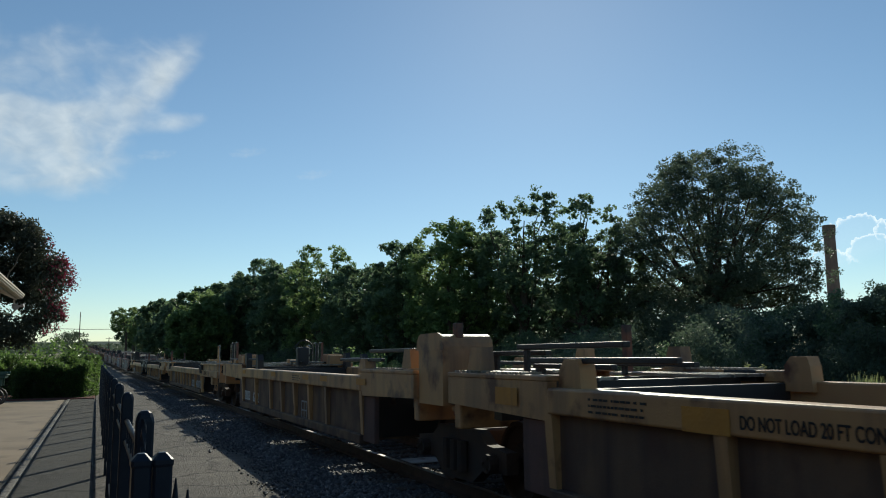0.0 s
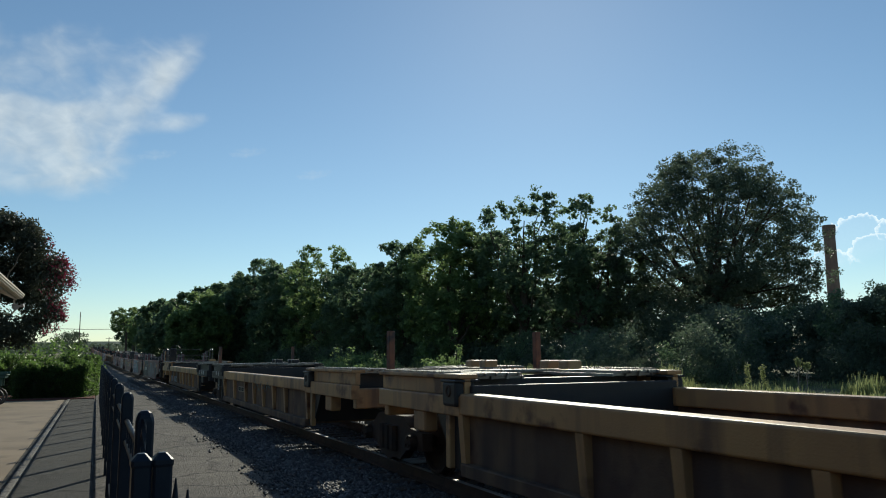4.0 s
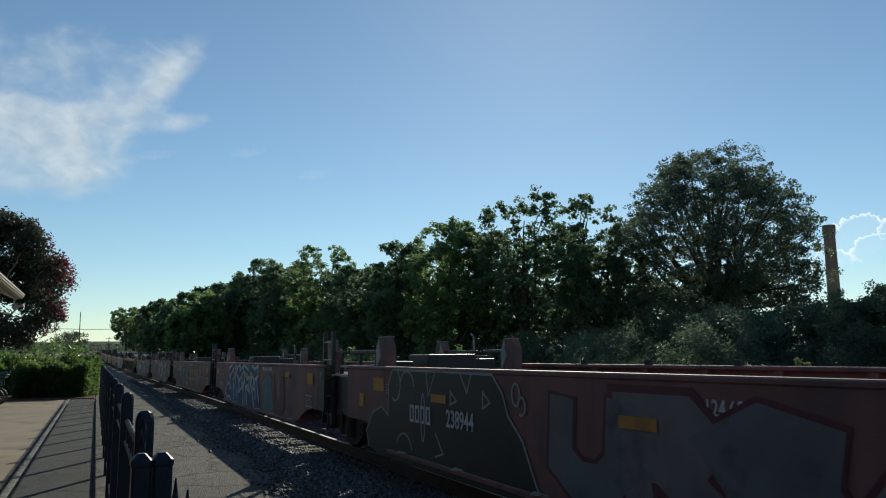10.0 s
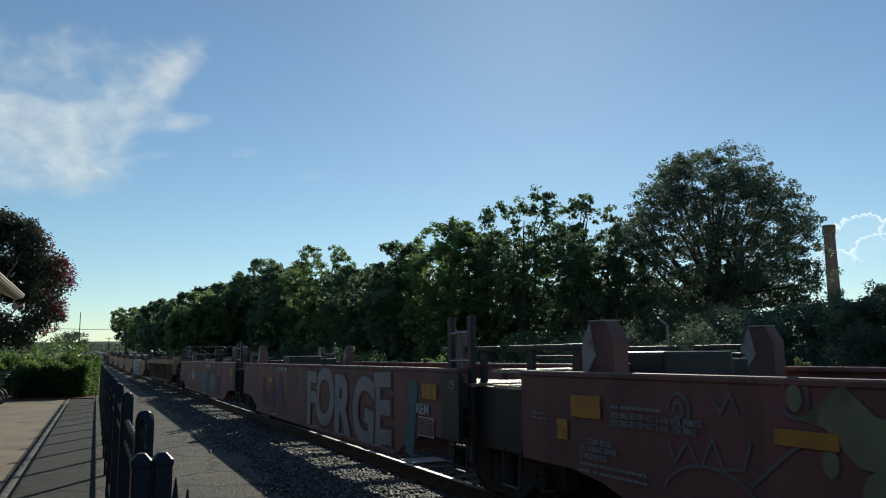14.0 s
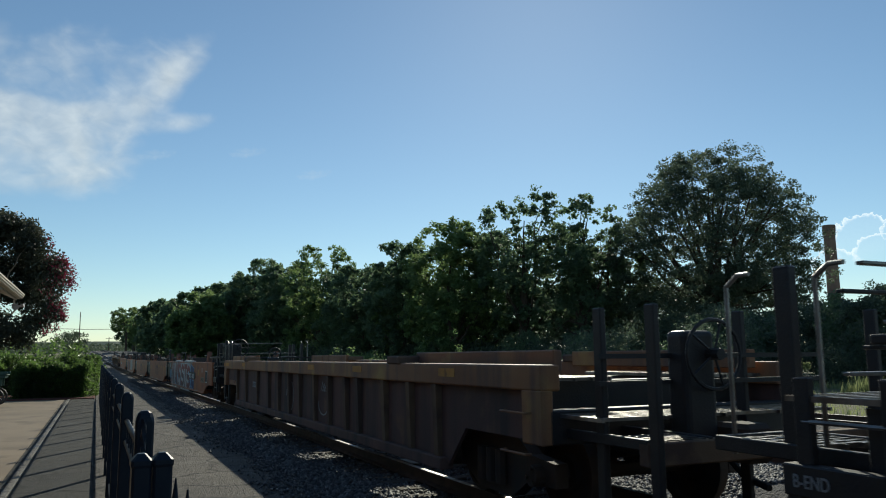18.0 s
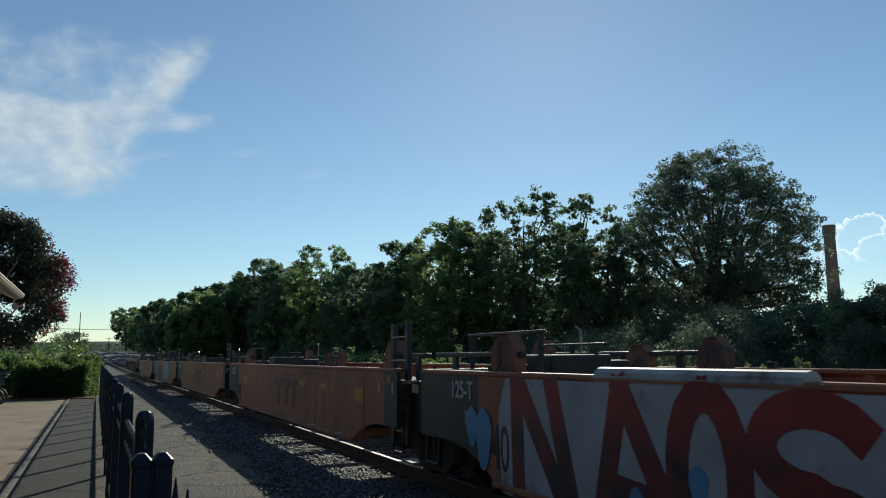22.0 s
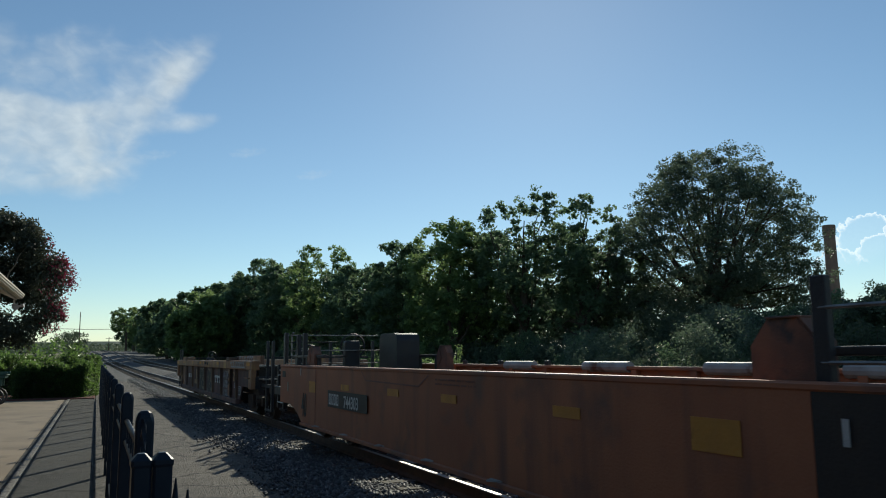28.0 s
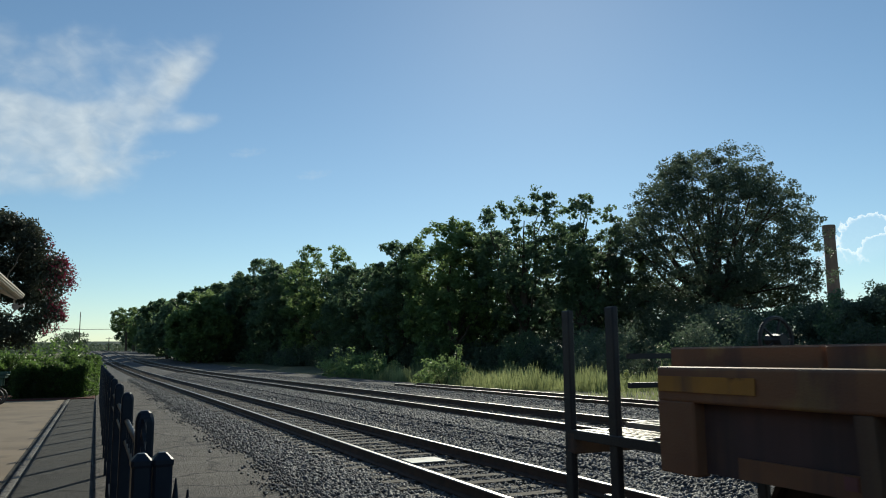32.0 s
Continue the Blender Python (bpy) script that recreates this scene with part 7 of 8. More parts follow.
    graffiti(r[2], -137.0 - c[2], -134.6 - c[2], 0.35, 1.2, (M["g_slate"], M["g_olive"]), M["g_maroon"], 25, "ktas", fat=0.075)
    k = -c[2]
    for pts in ([(-134.13, 1.395), (-133.97, 1.27), (-133.84, 1.2), (-134.02, 1.16), (-134.12, 1.05), (-134.2, 0.98), (-134.42, 0.97), (-134.62, 0.78), (-134.66, 1.05), (-134.5, 1.2), (-134.3, 1.24)],
                arc(-133.83, 1.31, 0.05, 0.075, 0, 345), arc(-134.03, 0.985, 0.05, 0.075, 0, 345), arc(-134.3, 0.85, 0.1, 0.13, 0, 345)):
        part("paint_patch", prism(bmesh.new(), [(a + k, b) for a, b in pts], "x", S - 0.006, S), M["g_olive"], r[2], "pale olive sprayed shape")
    scribble(r[2], [arc(-133.83 + k, 1.31, 0.09, 0.11, 30, 330), arc(-132.91 + k, 1.19, 0.1, 0.11, 0, 330), arc(-132.91 + k, 1.19, 0.04, 0.05, 0, 300),
                    arc(-133.14 + k, 0.6, 0.42, 0.26, 20, 150), [(-132.8 + k, 0.98), (-132.86 + k, 0.86), (-132.98 + k, 1.0), (-133.08 + k, 0.84), (-133.2 + k, 1.03), (-133.28 + k, 0.86), (-133.44 + k, 0.88), (-133.5 + k, 1.03)],
                    [(-133.2 + k, 1.3), (-133.28 + k, 1.2), (-133.36 + k, 1.31), (-133.42 + k, 1.2)], [(-133.5 + k, 0.8), (-133.75 + k, 1.0), (-133.95 + k, 1.12)]], M["g_dusk"], 0.012, S - 0.001)
    bars(r[2], -132.75 - c[2], -132.2 - c[2], 1.185, 1, 0.03, M["g_grey"], S - 0.01, 41)
    for words, y, z in (("SIDE BRG SET-UP HGT 5-1/16  1/16  FEMALE", -132.2, 1.095), ("SIDE BRG SET-UP HGT 5-1/16  1/16  MALE", -132.2, 1.04), ("COMP SHOES", -131.9, 0.875), ("No. 14 BRAKE BEAMS", -131.79, 0.82), ("33 INCH WHEEL", -131.78, 0.765)):
        lettering(r[2], words, y - c[2], z, 0.062, S - 0.01, M["g_grey"], 0.78)
    bars(r[2], -132.62 - c[2], -131.78 - c[2], 0.735, 2, 0.028, M["g_grey"], S - 0.01, 42)
    panel(r[2], "yellow_patch", -131.62 - c[2], -131.47 - c[2], 0.88, 1.04, P, S - 0.008)
    bars(r[2], -131.35 - c[2], -131.08 - c[2], 1.07, 2, 0.02, M["g_grey"], S - 0.01, 45)
    panel(r[2], "notice_frame", -142.66 - c[2], -142.22 - c[2], 0.65, 0.88, W, S)
    panel(r[2], "notice_board", -142.645 - c[2], -142.235 - c[2], 0.665, 0.865, M["red"], S - 0.003)
    bars(r[2], -142.62 - c[2], -142.26 - c[2], 0.85, 6, 0.016, M["g_grey"], S - 0.007, 43)

    spray_word(r[3], "FORGE", -123.35 - c[3], 0.42, 1.24, 1.12, (M["g_pink"],), M["g_maroon"], S - 0.004, -0.12)
    graffiti(r[3], -128.55 - c[3], -128.0 - c[3], 0.35, 1.33, (M["g_teal"],), M["g_teal"], 52, "i", S - 0.002, fat=0.11)
    panel(r[3], "yellow_patch", -129.05 - c[3], -128.63 - c[3], 1.07, 1.24, P, S - 0.012)
    lettering(r[3], "REM", -128.45 - c[3], 0.89, 0.17, S - 0.012, W, 1.2)
    panel(r[3], "notice_frame", -128.96 - c[3], -128.51 - c[3], 0.64, 0.86, W, S - 0.008)
    panel(r[3], "notice_board", -128.945 - c[3], -128.525 - c[3], 0.655, 0.845, M["red"], S - 0.012)
    bars(r[3], -128.92 - c[3], -128.55 - c[3], 0.83, 6, 0.014, M["g_grey"], S - 0.016, 54)
    graffiti(r[3], -121.6 - c[3], -119.4 - c[3], 0.5, 1.15, (M["g_maroon"], M["g_purple"]), M["g_maroon"], 53, "ua", fat=0.1)
    lettering(r[3], "WELL LD LMT  124,300", -121.0 - c[3], 1.28, 0.1, S - 0.012, W, 0.82)
    panel(r[3], "yellow_patch", -120.6 - c[3], -120.0 - c[3], 1.0, 1.12, P, S - 0.014)

    mark_blocks(r[4], -105.2 - c[4], 0.75, 0.22, 4, M["g_grey"], S - 0.004)
    lettering(r[4], "238944", -106.2 - c[4], 0.77, 0.37, S - 0.004, W, 0.75)
    for a, b, z0, z1 in ((-106.64, -106.25, 1.07, 1.15), (-104.75, -104.4, 1.08, 1.18), (-109.95, -109.5, 1.05, 1.14), (-113.2, -112.81, 1.06, 1.14), (-115.4, -115.0, 1.06, 1.24), (-103.05, -102.7, 1.10, 1.24)):
        panel(r[4], "yellow_patch", a - c[4], b - c[4], z0, z1, P, S - 0.013)
    graffiti(r[4], -109.75 - c[4], -108.95 - c[4], 0.5, 1.18, (M["g_teal"],), M["g_grey"], 57, "u", fat=0.15)
    graffiti(r[4], -112.9 - c[4], -109.75 - c[4], 0.36, 1.14, (M["g_slate"], M["g_purple"], M["g_tan"]), M["g_black"], 58, "tsaro", fat=0.17, rim=0.025)
    scribble(r[4], [arc(-108.15 - c[4], 0.85, 0.22, 0.24, 0, 180)], M["g_slate"], 0.05, S - 0.001)
    panel(r[4], "number_board", -109.42 - c[4], -108.6 - c[4], 1.25, 1.34, M["g_maroon"], S - 0.004)
    bars(r[4], -109.4 - c[4], -108.62 - c[4], 1.325, 1, 0.07, M["g_grey"], S - 0.008, 58)
    lettering(r[4], "WELL LD LMT  124,300", -109.98 - c[4], 1.25, 0.125, S - 0.012, W, 0.82)
    lettering(r[4], "B", -108.39 - c[4], 0.77, 0.25, S - 0.012, M["g_grey"], 0.85)
    scribble(r[4], [arc(-107.66 - c[4], 1.22, 0.06, 0.16, 60, 280), arc(-107.7 - c[4], 0.9, 0.08, 0.17, -60, 110), arc(-104.9 - c[4], 1.0, 0.06, 0.2, 0, 200)], M["g_tan"], 0.022, S - 0.004)
    bars(r[4], -105.7 - c[4], -105.2 - c[4], 0.72, 2, 0.02, M["g_grey"], S, 59)
    lettering(r[4], "B-END", -101.55 - c[4], 0.83, 0.10, -1.474, M["g_grey"], 0.8)

    for i in range(1, 5):
        lettering(r[i], "125", RED_CUTS[i] + 0.73 - c[i], 1.2, 0.135, S, M["g_grey"], 0.8)
    panel(r[0], "yellow_patch", -158.7 - c[0], -158.52 - c[0], 0.86, 1.04, P, S)
    # ribbed wagons
    for a, b in ((-91.6, -91.15), (-94.2, -93.75), (-97.3, -96.85), (-84.95, -84.52)):
        panel(unit_r, "yellow_patch", a - cr, b - cr, 1.33, 1.42, P, CHORD_X)
    mark_blocks(unit_r, -85.58 - cr, 0.84, 0.13, 4, M["g_grey"], PLATE_X)
    scribble(unit_r, [[(-91.75 - cr - 0.1 * i, 0.98), (-91.85 - cr - 0.1 * i, 1.12 - 0.03 * (i % 3)), (-91.9 - cr - 0.1 * i, 0.98)] for i in range(6)] + [arc(-91.9 - cr, 0.78, 0.3, 0.2, 200, 360), arc(-89.5 - cr, 0.8, 0.3, 0.3, 0, 250)], M["g_grey"], 0.012, PLATE_X)
    z = unit_z
    k = 3.75 - cz_
    slab_letters(z, k - 3.66, k - 2.45, 0.78, 1.0, W, 3, PLATE_X - 0.002, 0.0)
    bars(z, k - 3.55, k - 2.55, 0.93, 3, 0.02, B, PLATE_X - 0.006, 60)
    mark_blocks(z, k + 4.68, 0.80, 0.15, 4, W, PLATE_X)
    lettering(z, "680152", k + 4.02, 0.80, 0.21, PLATE_X, W, 0.62)
    panel(z, "notice_board", k + 3.75, k + 4.2, 0.6, 0.72, M["yellow_side"], PLATE_X)
    panel(z, "end_board", k + 6.05, k + 6.7, 0.34, 1.2, M["rust_yellow"], PLATE_X, "worn ochre board at the wagon's end")
    panel(z, "notice_board", k + 2.0, k + 2.35, 0.78, 1.14, M["g_logo"], PLATE_X)
    panel(z, "notice_board", k + 1.66, k + 2.72, 0.60, 0.76, M["g_logo"], PLATE_X)
    # black bubble letters with a tan outline
    for a in (1.12, -0.9):
        a += k
        r_lines = [[(a, 0.36), (a, 0.95)] + arc(a - 0.16, 0.95, 0.16, 0.11, 180, 10, 8) + [(a - 0.32, 0.8), (a - 0.14, 0.68), (a - 0.34, 0.42), (a - 0.36, 0.34)]]
        e_lines = [arc(a - 0.78, 0.94, 0.24, 0.13, -10, 180, 9)[::1] + [(a - 1.0, 0.84)], [(a - 0.56, 0.92), (a - 0.55, 0.62), (a - 0.6, 0.36)], [(a - 0.58, 0.68), (a - 0.88, 0.66)], [(a - 0.6, 0.42), (a - 1.0, 0.36)]]
        for n, lines in enumerate((r_lines, e_lines)):
            bm = bmesh.new()
            for line in lines:
                stroke(bm, line, 0.142, PLATE_X, 0.002 + 0.001 * n, 0)
            for line in lines:
                stroke(bm, line, 0.10, PLATE_X, 0.006 + 0.001 * n, 1)
            ob = part("graffiti_letter", bm, M["g_tan"], z, "black sprayed bubble letter with a tan outline")
            ob.data.materials.append(B)
        for y, h, ry, rz in ((a - 0.15, 0.89, 0.035, 0.075), (a - 0.13, 0.5, 0.04, 0.09), (a - 0.72, 0.83, 0.04, 0.07), (a - 0.78, 0.53, 0.05, 0.05)):
            part("paint_patch", prism(bmesh.new(), arc(y, h, ry, rz, 0, 345, 14), "x", PLATE_X - 0.011, PLATE_X), M["g_tan"], z)
    # pale scrawl in three lines, worn length figures
    rng = random.Random(77)
    lines = []
    for row, h in enumerate((1.06, 0.80, 0.54)):
        for n in range(4):
            y = k - 4.22 - 0.24 * n - 0.06 * row
            lines += [[(y, h - 0.1 + rng.uniform(-0.02, 0.04)), (y - rng.uniform(0.0, 0.06), h + 0.1), (y - 0.14, h + rng.uniform(0.03, 0.11)), (y - 0.03, h), (y - 0.17, h - rng.uniform(0.08, 0.14))]]
            if rng.random() < 0.6:
                lines += [arc(y - 0.1, h - 0.02, 0.06, 0.09, rng.uniform(0, 180), rng.uniform(250, 400), 9)]
    scribble(z, lines, M["g_grey"], 0.013, PLATE_X)
    part("paint_patch", prism(bmesh.new(), arc(k - 5.3, 0.88, 0.16, 0.25, 0, 345), "x", PLATE_X - 0.003, PLATE_X), M["yellow_side"], z, "faded ochre paint round the length figure")
    lettering(z, "53", k - 4.98, 0.78, 0.30, PLATE_X - 0.004, B, 0.95)
    panel(z, "length_plate", k - 5.84, k - 5.62, 0.5, 1.22, M["rust_yellow"], -1.502)
    lettering(z, "20", k - 5.65, 1.0, 0.15, -1.507, B, 0.85)
    lettering(z, "40", k - 5.65, 0.80, 0.15, -1.507, B, 0.85)
    panel(z, "length_plate", k - 6.68, k - 6.46, 0.92, 1.16, M["rust_yellow"], -1.502)
    lettering(z, "45", k - 6.44, 1.02, 0.15, -1.507, B, 0.9)
    panel(z, "notice_board", k - 6.5, k - 6.1, 0.72, 0.86, M["g_pale"], PLATE_X)
    bars(z, k - 6.47, k - 6.13, 0.83, 4, 0.012, B, PLATE_X - 0.004, 62)
    panel(z, "notice_frame", k - 7.15, k - 6.83, 0.56, 0.79, M["g_pale"], PLATE_X)
    panel(z, "notice_board", k - 7.12, k - 6.86, 0.58, 0.77, B, PLATE_X - 0.004)
    bars(z, k - 7.1, k - 6.88, 0.74, 4, 0.012, M["g_pale"], PLATE_X - 0.008, 63)
    panel(z, "notice_board", k - 8.95, k - 8.68, 1.1, 1.22, M["rust_yellow"], PLATE_X)
    mark_blocks(z, k - 8.2, 1.13, 0.07, 4, M["yellow_side"], PLATE_X)
    mark_blocks(z, k - 8.2, 0.98, 0.09, 5, M["yellow_side"], PLATE_X)
    # white scrawl over the chord and the parapet, fresh paint at the front end
    lines = []
    for n in range(7):
        y = k - 5.9 - 0.31 * n
        lines += [arc(y - 0.12, 1.36, 0.1, 0.065, 30 + 50 * n, 250 + 70 * n, 9), [(y - 0.24, 1.42), (y - 0.2, 1.30), (y - 0.34, 1.31)]]
    scribble(z, lines, M["g_grey"], 0.017, CHORD_X)
    scribble(z, [arc(k - 5.95 - 0.3 * n, 1.50, 0.12, 0.07, 60 * n, 60 * n + 240, 9) for n in range(7)], M["g_grey"], 0.02, -1.242)
    for a, b in ((-9.0, -8.14), (-3.8, -3.32), (2.48, 2.97), (0.4, 0.75), (-0.5, -0.24), (5.5, 6.0)):
        panel(z, "yellow_patch", k + a, k + b, 1.29, 1.43, P, CHORD_X)
    bars(z, k + 0.8, k + 1.5, 1.40, 2, 0.03, B, CHORD_X, 61)
    for y in (-0.12, -0.52):
        panel(z, "chord_mark", k + y - 0.015, k + y + 0.015, 1.30, 1.42, B, CHORD_X - 0.003)
    mark_blocks(z, k - 0.72, 1.33, 0.09, 4, B, CHORD_X)
    lettering(z, "680158", k - 1.12, 1.32, 0.13, CHORD_X, B, 0.9)

    # orange units
    o = [x[0] for x in ORANGES]
    c = [x[1] for x in ORANGES]
    k = c[0]
    ground = [(-66.1, 0.3), (-66.05, 1.0), (-66.2, 1.345), (-73.3, 1.345), (-73.5, 0.8), (-73.2, 0.26), (-67.0, 0.26)]
    part("paint_patch", prism(bmesh.new(), [(a - k, b) for a, b in ground[::-1]], "x", S - 0.002, S), M["g_pale"], o[0], "pale grey painted ground of the graffiti")
    letters = ([[(-66.42, 0.28), (-66.4, 1.3)], [(-66.45, 1.3), (-67.2, 0.28)], [(-67.28, 0.28), (-66.98, 1.3)]],
               [[(-67.62, 0.28), (-67.9, 1.32)], [(-67.9, 1.32), (-68.52, 0.28)], [(-67.75, 0.6), (-68.25, 0.55)]],
               [arc(-68.74, 0.8, 0.27, 0.5, 90, 450, 18)],
               [arc(-69.52, 1.04, 0.34, 0.22, 150, -90, 14) + arc(-69.6, 0.52, 0.36, 0.26, 90, 330, 14)])
    for n, lines in enumerate(letters):
        bm = bmesh.new()
        for line in lines:
            stroke(bm, [(a - k, b) for a, b in line], 0.105, S - 0.002, 0.003 + 0.0005 * n, 0)
        part("graffiti_letter", bm, M["g_fade"], o[0], "sprayed letter fading from red to black")
    graffiti(o[0], -73.2 - k, -70.1 - k, 0.26, 1.34, (M["g_fade"],), M["white"], 71, "sts", S - 0.003, fat=0.12, rim=0.02)
    for y, z, ry, rz in ((-68.05, 0.52, 0.07, 0.12), (-68.66, 0.72, 0.08, 0.14), (-70.0, 0.6, 0.1, 0.2), (-65.75, 0.75, 0.16, 0.3), (-65.5, 0.85, 0.12, 0.2)):
        blot = [(y + ry * math.cos(q) * (1 + 0.2 * math.sin(3 * q)) - k, z + rz * math.sin(q)) for q in [j * math.pi / 8 for j in range(16)]]
        part("paint_patch", prism(bmesh.new(), blot, "x", S - 0.0075, S - 0.004), M["g_sky"], o[0], "pale blue sprayed highlight")
    graffiti(o[0], -74.4 - c[0], -72.9 - c[0], 0.36, 1.3, (M["g_sky"], M["g_blue"]), M["g_sky"], 73, "kz", S - 0.002)
    for u, k, y in ((o[0], c[0], -73.1), (o[4], c[4], -12.05)):
        panel(u, "number_board", y - 1.95 - k, y - k, 0.76, 1.02, B, S - 0.016)
        mark_blocks(u, y - 0.08 - k, 0.80, 0.17, 4, W, S - 0.02)
        lettering(u, "744303", y - 0.86 - k, 0.79, 0.25, S - 0.02, W, 0.95)
    for u, k, items in ((o[0], c[0], ((-76.1, -75.5, 0.92, 1.13),)), (o[1], c[1], ((-62.08, -61.67, 0.92, 1.11), (-60.22, -59.82, 1.03, 1.12), (-58.81, -58.38, 1.05, 1.14), (-53.1, -52.7, 0.90, 1.1))),
                        (o[2], c[2], ((-42.2, -41.8, 1.04, 1.12), (-45.03, -44.61, 1.02, 1.10), (-39.0, -38.6, 1.1, 1.19), (-48.54, -48.13, 0.91, 1.08))),
                        (o[3], c[3], ((-25.4, -25.0, 0.90, 1.08), (-31.2, -30.8, 1.05, 1.14), (-34.6, -34.2, 0.95, 1.13))),
                        (o[4], c[4], ((-11.2, -10.79, 0.94, 1.13), (-13.11, -12.71, 1.05, 1.13), (-15.16, -14.76, 1.05, 1.14), (-16.84, -16.45, 1.05, 1.14), (-19.09, -18.7, 1.05, 1.14), (-20.73, -20.31, 0.95, 1.16)))):
        for a, b, z0, z1 in items:
            panel(u, "yellow_patch", a - k, b - k, z0, z1, P, S)
    for i, y in ((0, -65.0), (1, -50.9), (2, -37.1), (3, -23.2)):
        lettering(o[i], "125-T", y - c[i], 1.12, 0.25, S, W, 0.85)
        panel(o[i], "white_tag", y + 1.75 - c[i], y + 1.79 - c[i], 1.08, 1.22, W, S)
        panel(o[i], "grey_tag", y - 0.45 - c[i], y - 0.34 - c[i], 0.87, 1.0, M["g_grey"], S)
        panel(o[i], "orange_patch", y + 0.9 - c[i], y + 1.1 - c[i], 1.12, 1.22, M["g_logo"], S)
    for i, y in ((0, -65.9), (1, -51.91), (3, -24.35), (4, -10.26)):
        lettering(o[i], "40", y - c[i], 0.50, 0.58, S, B, 0.62)
    panel(o[4], "dark_plate", -8.95 - c[4], -8.68 - c[4], 1.16, 1.28, B, S)
    panel(o[4], "tan_plate", -9.22 - c[4], -9.11 - c[4], 0.89, 1.07, M["g_tan"], S)
    panel(o[4], "white_tag", -10.2 - c[4], -10.16 - c[4], 1.22, 1.35, W, S)
    panel(o[4], "weld_seam", -11.225 - c[4], -11.215 - c[4], 0.26, 1.34, M["g_maroon"], S)
    panel(o[1], "weld_seam", -62.115 - c[1], -62.105 - c[1], 0.3, 1.34, M["g_maroon"], S)
    panel(o[1], "white_tag", -62.75 - c[1], -62.71 - c[1], 1.08, 1.22, W, S)
    panel(o[1], "orange_patch", -63.19 - c[1], -63.0 - c[1], 1.21, 1.31, M["g_logo"], S)
    for i, y in ((1, -56.3), (2, -42.5), (4, -14.0)):
        if i < 4:
            slab_letters(o[i], y - 1.9 - c[i], y - c[i], 0.62, 1.14, M["g_faded"], 3, S, 0.05)
        scribble(o[i], [[(y + 0.3 - c[i], 1.34), (y + 0.1 - c[i], 1.22), (y - 1.8 - c[i], 1.20), (y - 2.1 - c[i], 1.33)]], M["g_faded"], 0.01, S)
        bars(o[i], y - 3.3 - c[i], y - 2.3 - c[i], 1.3, 2, 0.025, M["g_faded"], S, 80 + i)
    bm = bmesh.new()
    prism(bm, [(-29.0 - c[3], 1.34), (-29.4 - c[3], 0.5), (-31.6 - c[3], 0.46), (-32.4 - c[3], 0.9), (-31.9 - c[3], 1.34)], "x", S - 0.002, S)
    part("paint_patch", bm, M["g_grey"], o[3], "pale blue-grey painted-out patch")
    graffiti(o[3], -28.0 - c[3], -25.6 - c[3], 0.35, 1.25, (M["g_purple"], M["g_maroon"]), M["g_gold"], 75, "rs")
    for a, b in ((-77.35, -76.95), (-76.9, -76.45)):
        panel(o[0], "notice_board", a - c[0], b - c[0], 0.70, 0.88, M["g_tan"], S)
        bars(o[0], a + 0.04 - c[0], b - 0.04 - c[0], 0.86, 5, 0.014, B, S - 0.004, 90)
    panel(o[0], "white_frame", -78.1 - c[0], -77.6 - c[0], 0.72, 1.12, W, S)
    panel(o[0], "black_board", -78.07 - c[0], -77.63 - c[0], 0.75, 1.09, B, S - 0.004)
    panel(o[0], "white_tag", -76.82 - c[0], -76.72 - c[0], 1.05, 1.2, W, S)
    # half-round covers on the chords
    for u, k, side, spans in ((o[0], c[0], -1, ((-69.5, -67.6), (-74.0, -71.2))), (o[4], c[4], 1, ((-16.0, -15.0), (-18.5, -17.4), (-20.4, -19.2), (-13.6, -12.7)))):
        for a, b in spans:
            bm = tube(bmesh.new(), (side * 1.44, a - k, 1.385), (side * 1.44, b - k, 1.385), 0.075, 0.075, 12)
            part("chord_cover", bm, M["plate"], u, "bright sheet metal cover on the top chord")


wagon_marks()

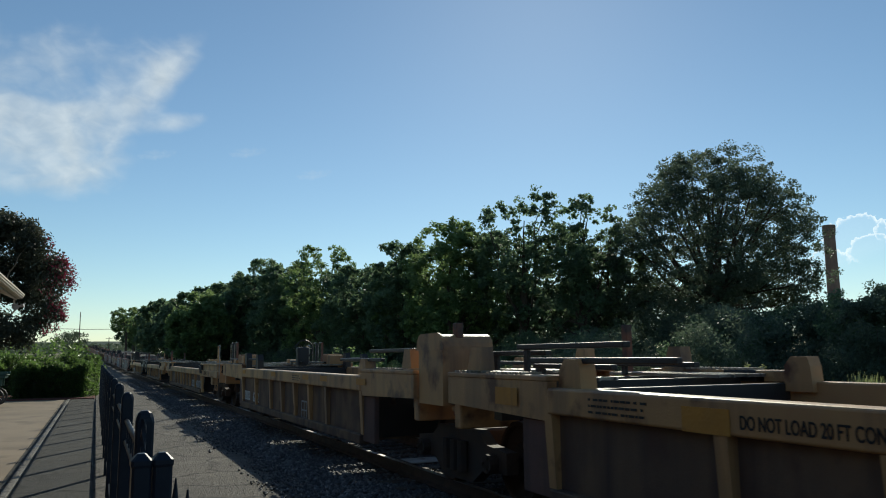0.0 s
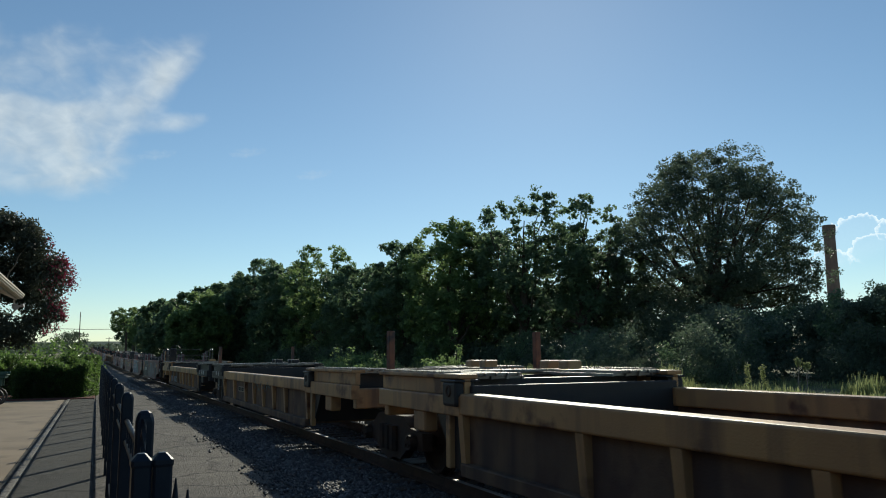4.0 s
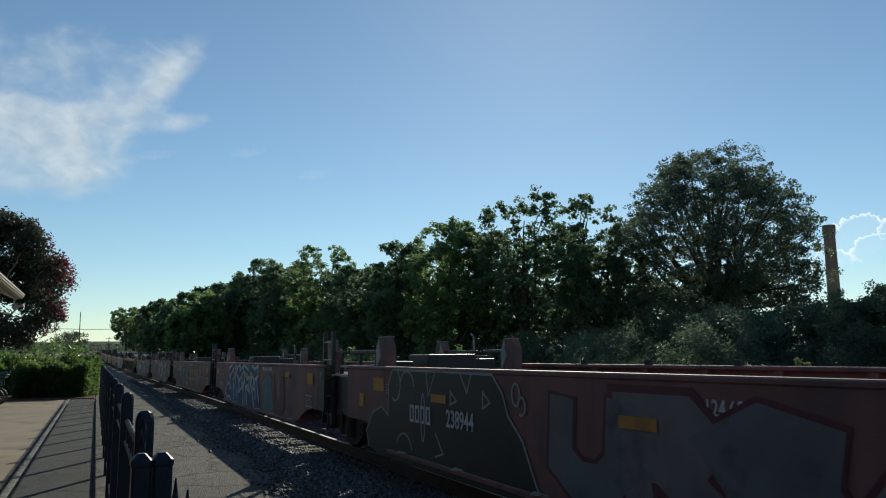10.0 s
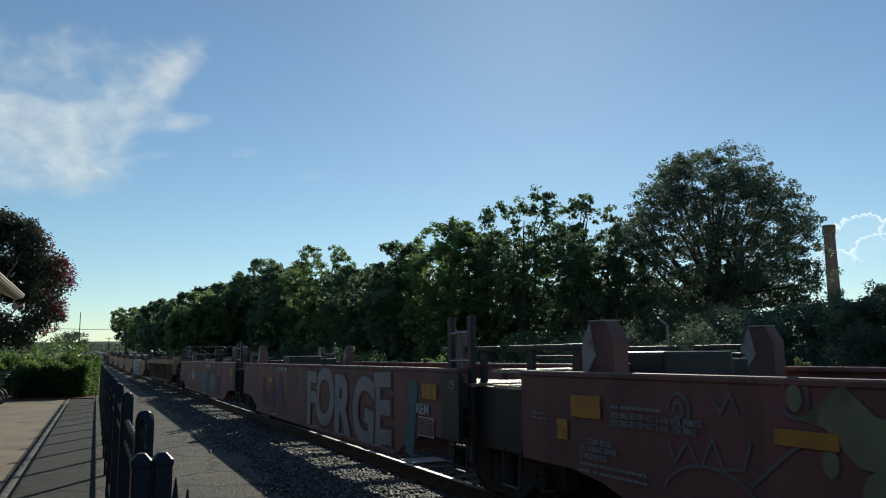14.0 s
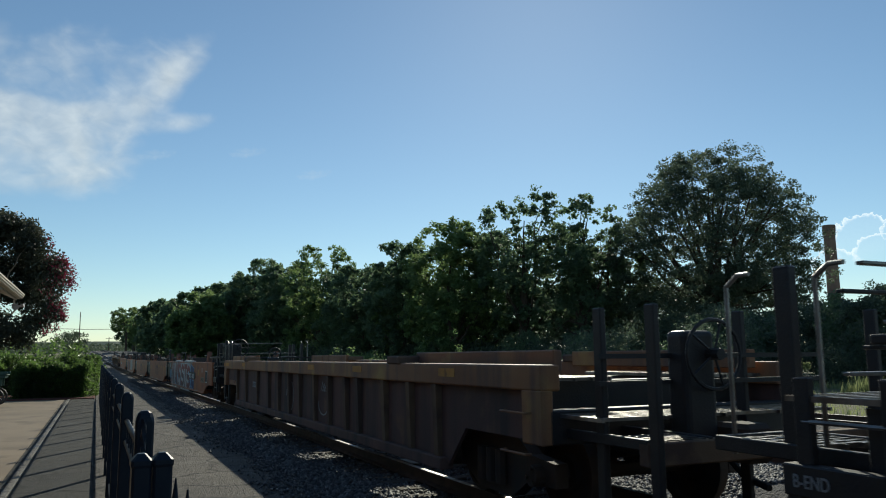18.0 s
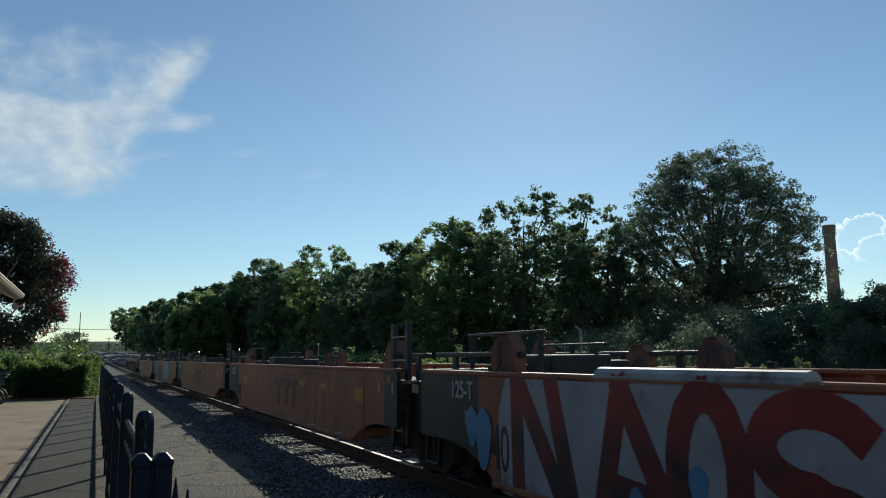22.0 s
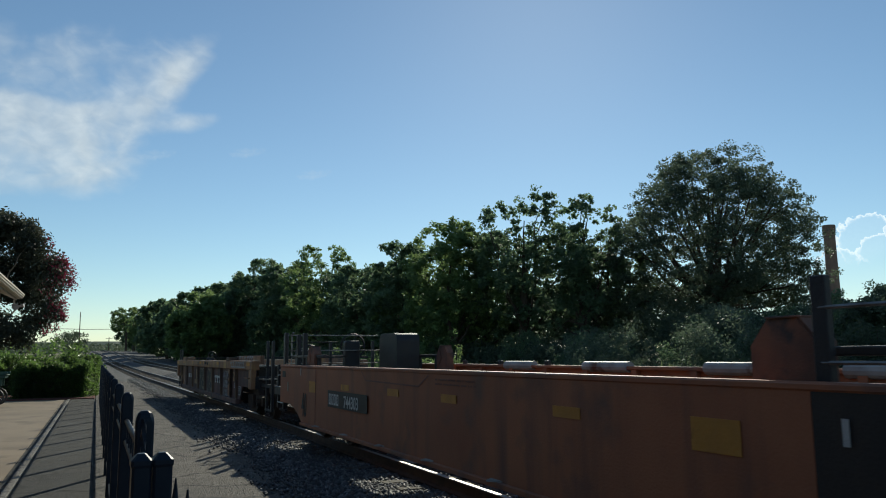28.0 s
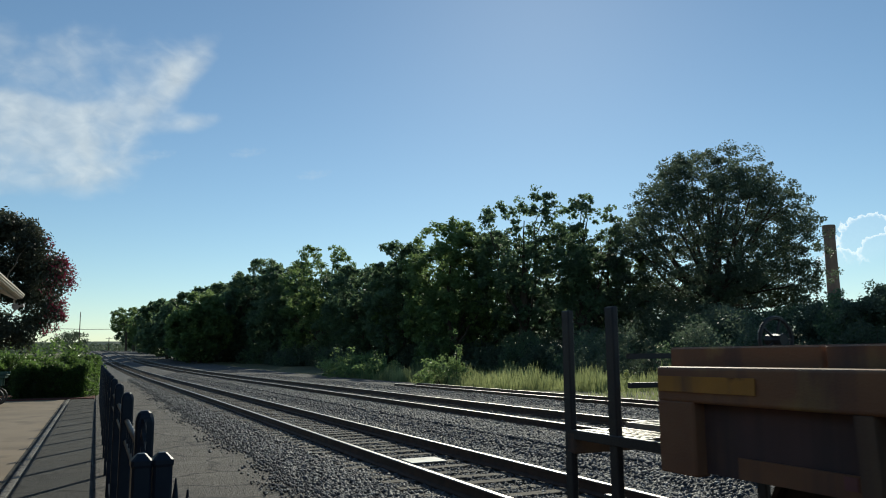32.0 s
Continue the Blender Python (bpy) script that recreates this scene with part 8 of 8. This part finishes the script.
cloud_a = cloud("cirrus_cloud", "thin wispy white cloud high over the wood", -2.5, 17.5, 1700, 1000,
      cloud_material("cirrus", 3.1, [(-160, -160, 450, 215, -4, 1.5), (310, 125, 260, 80, 54, 0.75), (130, -20, 240, 130, 30, 0.9), (-60, 120, 420, 150, 14, 0.5), (320, -45, 190, 40, 14, 0.55)], 0.0046, 1.45, 0.80, 0.78, False))
cloud_b = cloud("cumulus_cloud", "puffy cumulus cloud with a bright rim, low behind the chimney", 54.9, 6.3, 700, 460,
      cloud_material("cumulus", 8.4, [(-45, 55, 108, 98, 0, 1.6), (-12, 22, 72, 58, 0, 1.6), (62, 85, 62, 46, 0, 1.6), (-150, -20, 70, 60, 0, 1.5)], 0.034, 0.55, 1.25, 0.66, True))
WISP = cloud_material("wisp", 5.2, [(0, 0, 75, 22, 8, 0.7)], 0.02, 1.6, 0.8, 0.3, False)
for az, el, w in ((9.6, 15.0, 150), (14.6, 13.6, 150), (3.2, 14.4, 120), (6.0, 26.5, 200)):
    cloud("cloud_wisp", "small faint wisp of cloud", az, el, w * 1.6, w * 0.8, WISP)


# ---- what moves ----
def motions():
    times = [i * 1.0 for i in range(33)]
    for unit, mid in FLEET:
        rows = []
        for t in times:
            y = mid - SPEED * (t - 31)
            s = (track_shift(y + 1) - track_shift(y - 1)) / 2
            g = (grade(y + 1) - grade(y - 1)) / 2
            rows.append((t, Matrix.Translation((TRACK_X + track_shift(y), y, grade(y))) @ pose(0, 0, 0, 0, 0, -math.degrees(math.atan(s))) @ pose(0, 0, 0, math.degrees(math.atan(g)), 0, 0)))
        walk(unit, rows)
    # the wheels roll on the rail: one row every 0.08 s
    step, spin = 0.08, SPEED / 0.43
    turns = [(i * step, Matrix.Rotation((i * step * spin) % (2 * math.pi), 4, "X")) for i in range(int(32 / step) + 1)]
    for ob, yy in WHEELS:
        base = Matrix.Translation((0, yy, 0.43))
        walk(ob, [(t, base @ r) for t, r in turns])
    for ob, drift in ((cloud_a, (52, 0, 6)), (cloud_b, (26, -22, 0))):
        p = ob.matrix_basis.copy()
        walk(ob, [(0.0, Matrix.Translation([-d * 0.5 for d in drift]) @ p), (32.0, Matrix.Translation([d * 0.5 for d in drift]) @ p)])


motions()
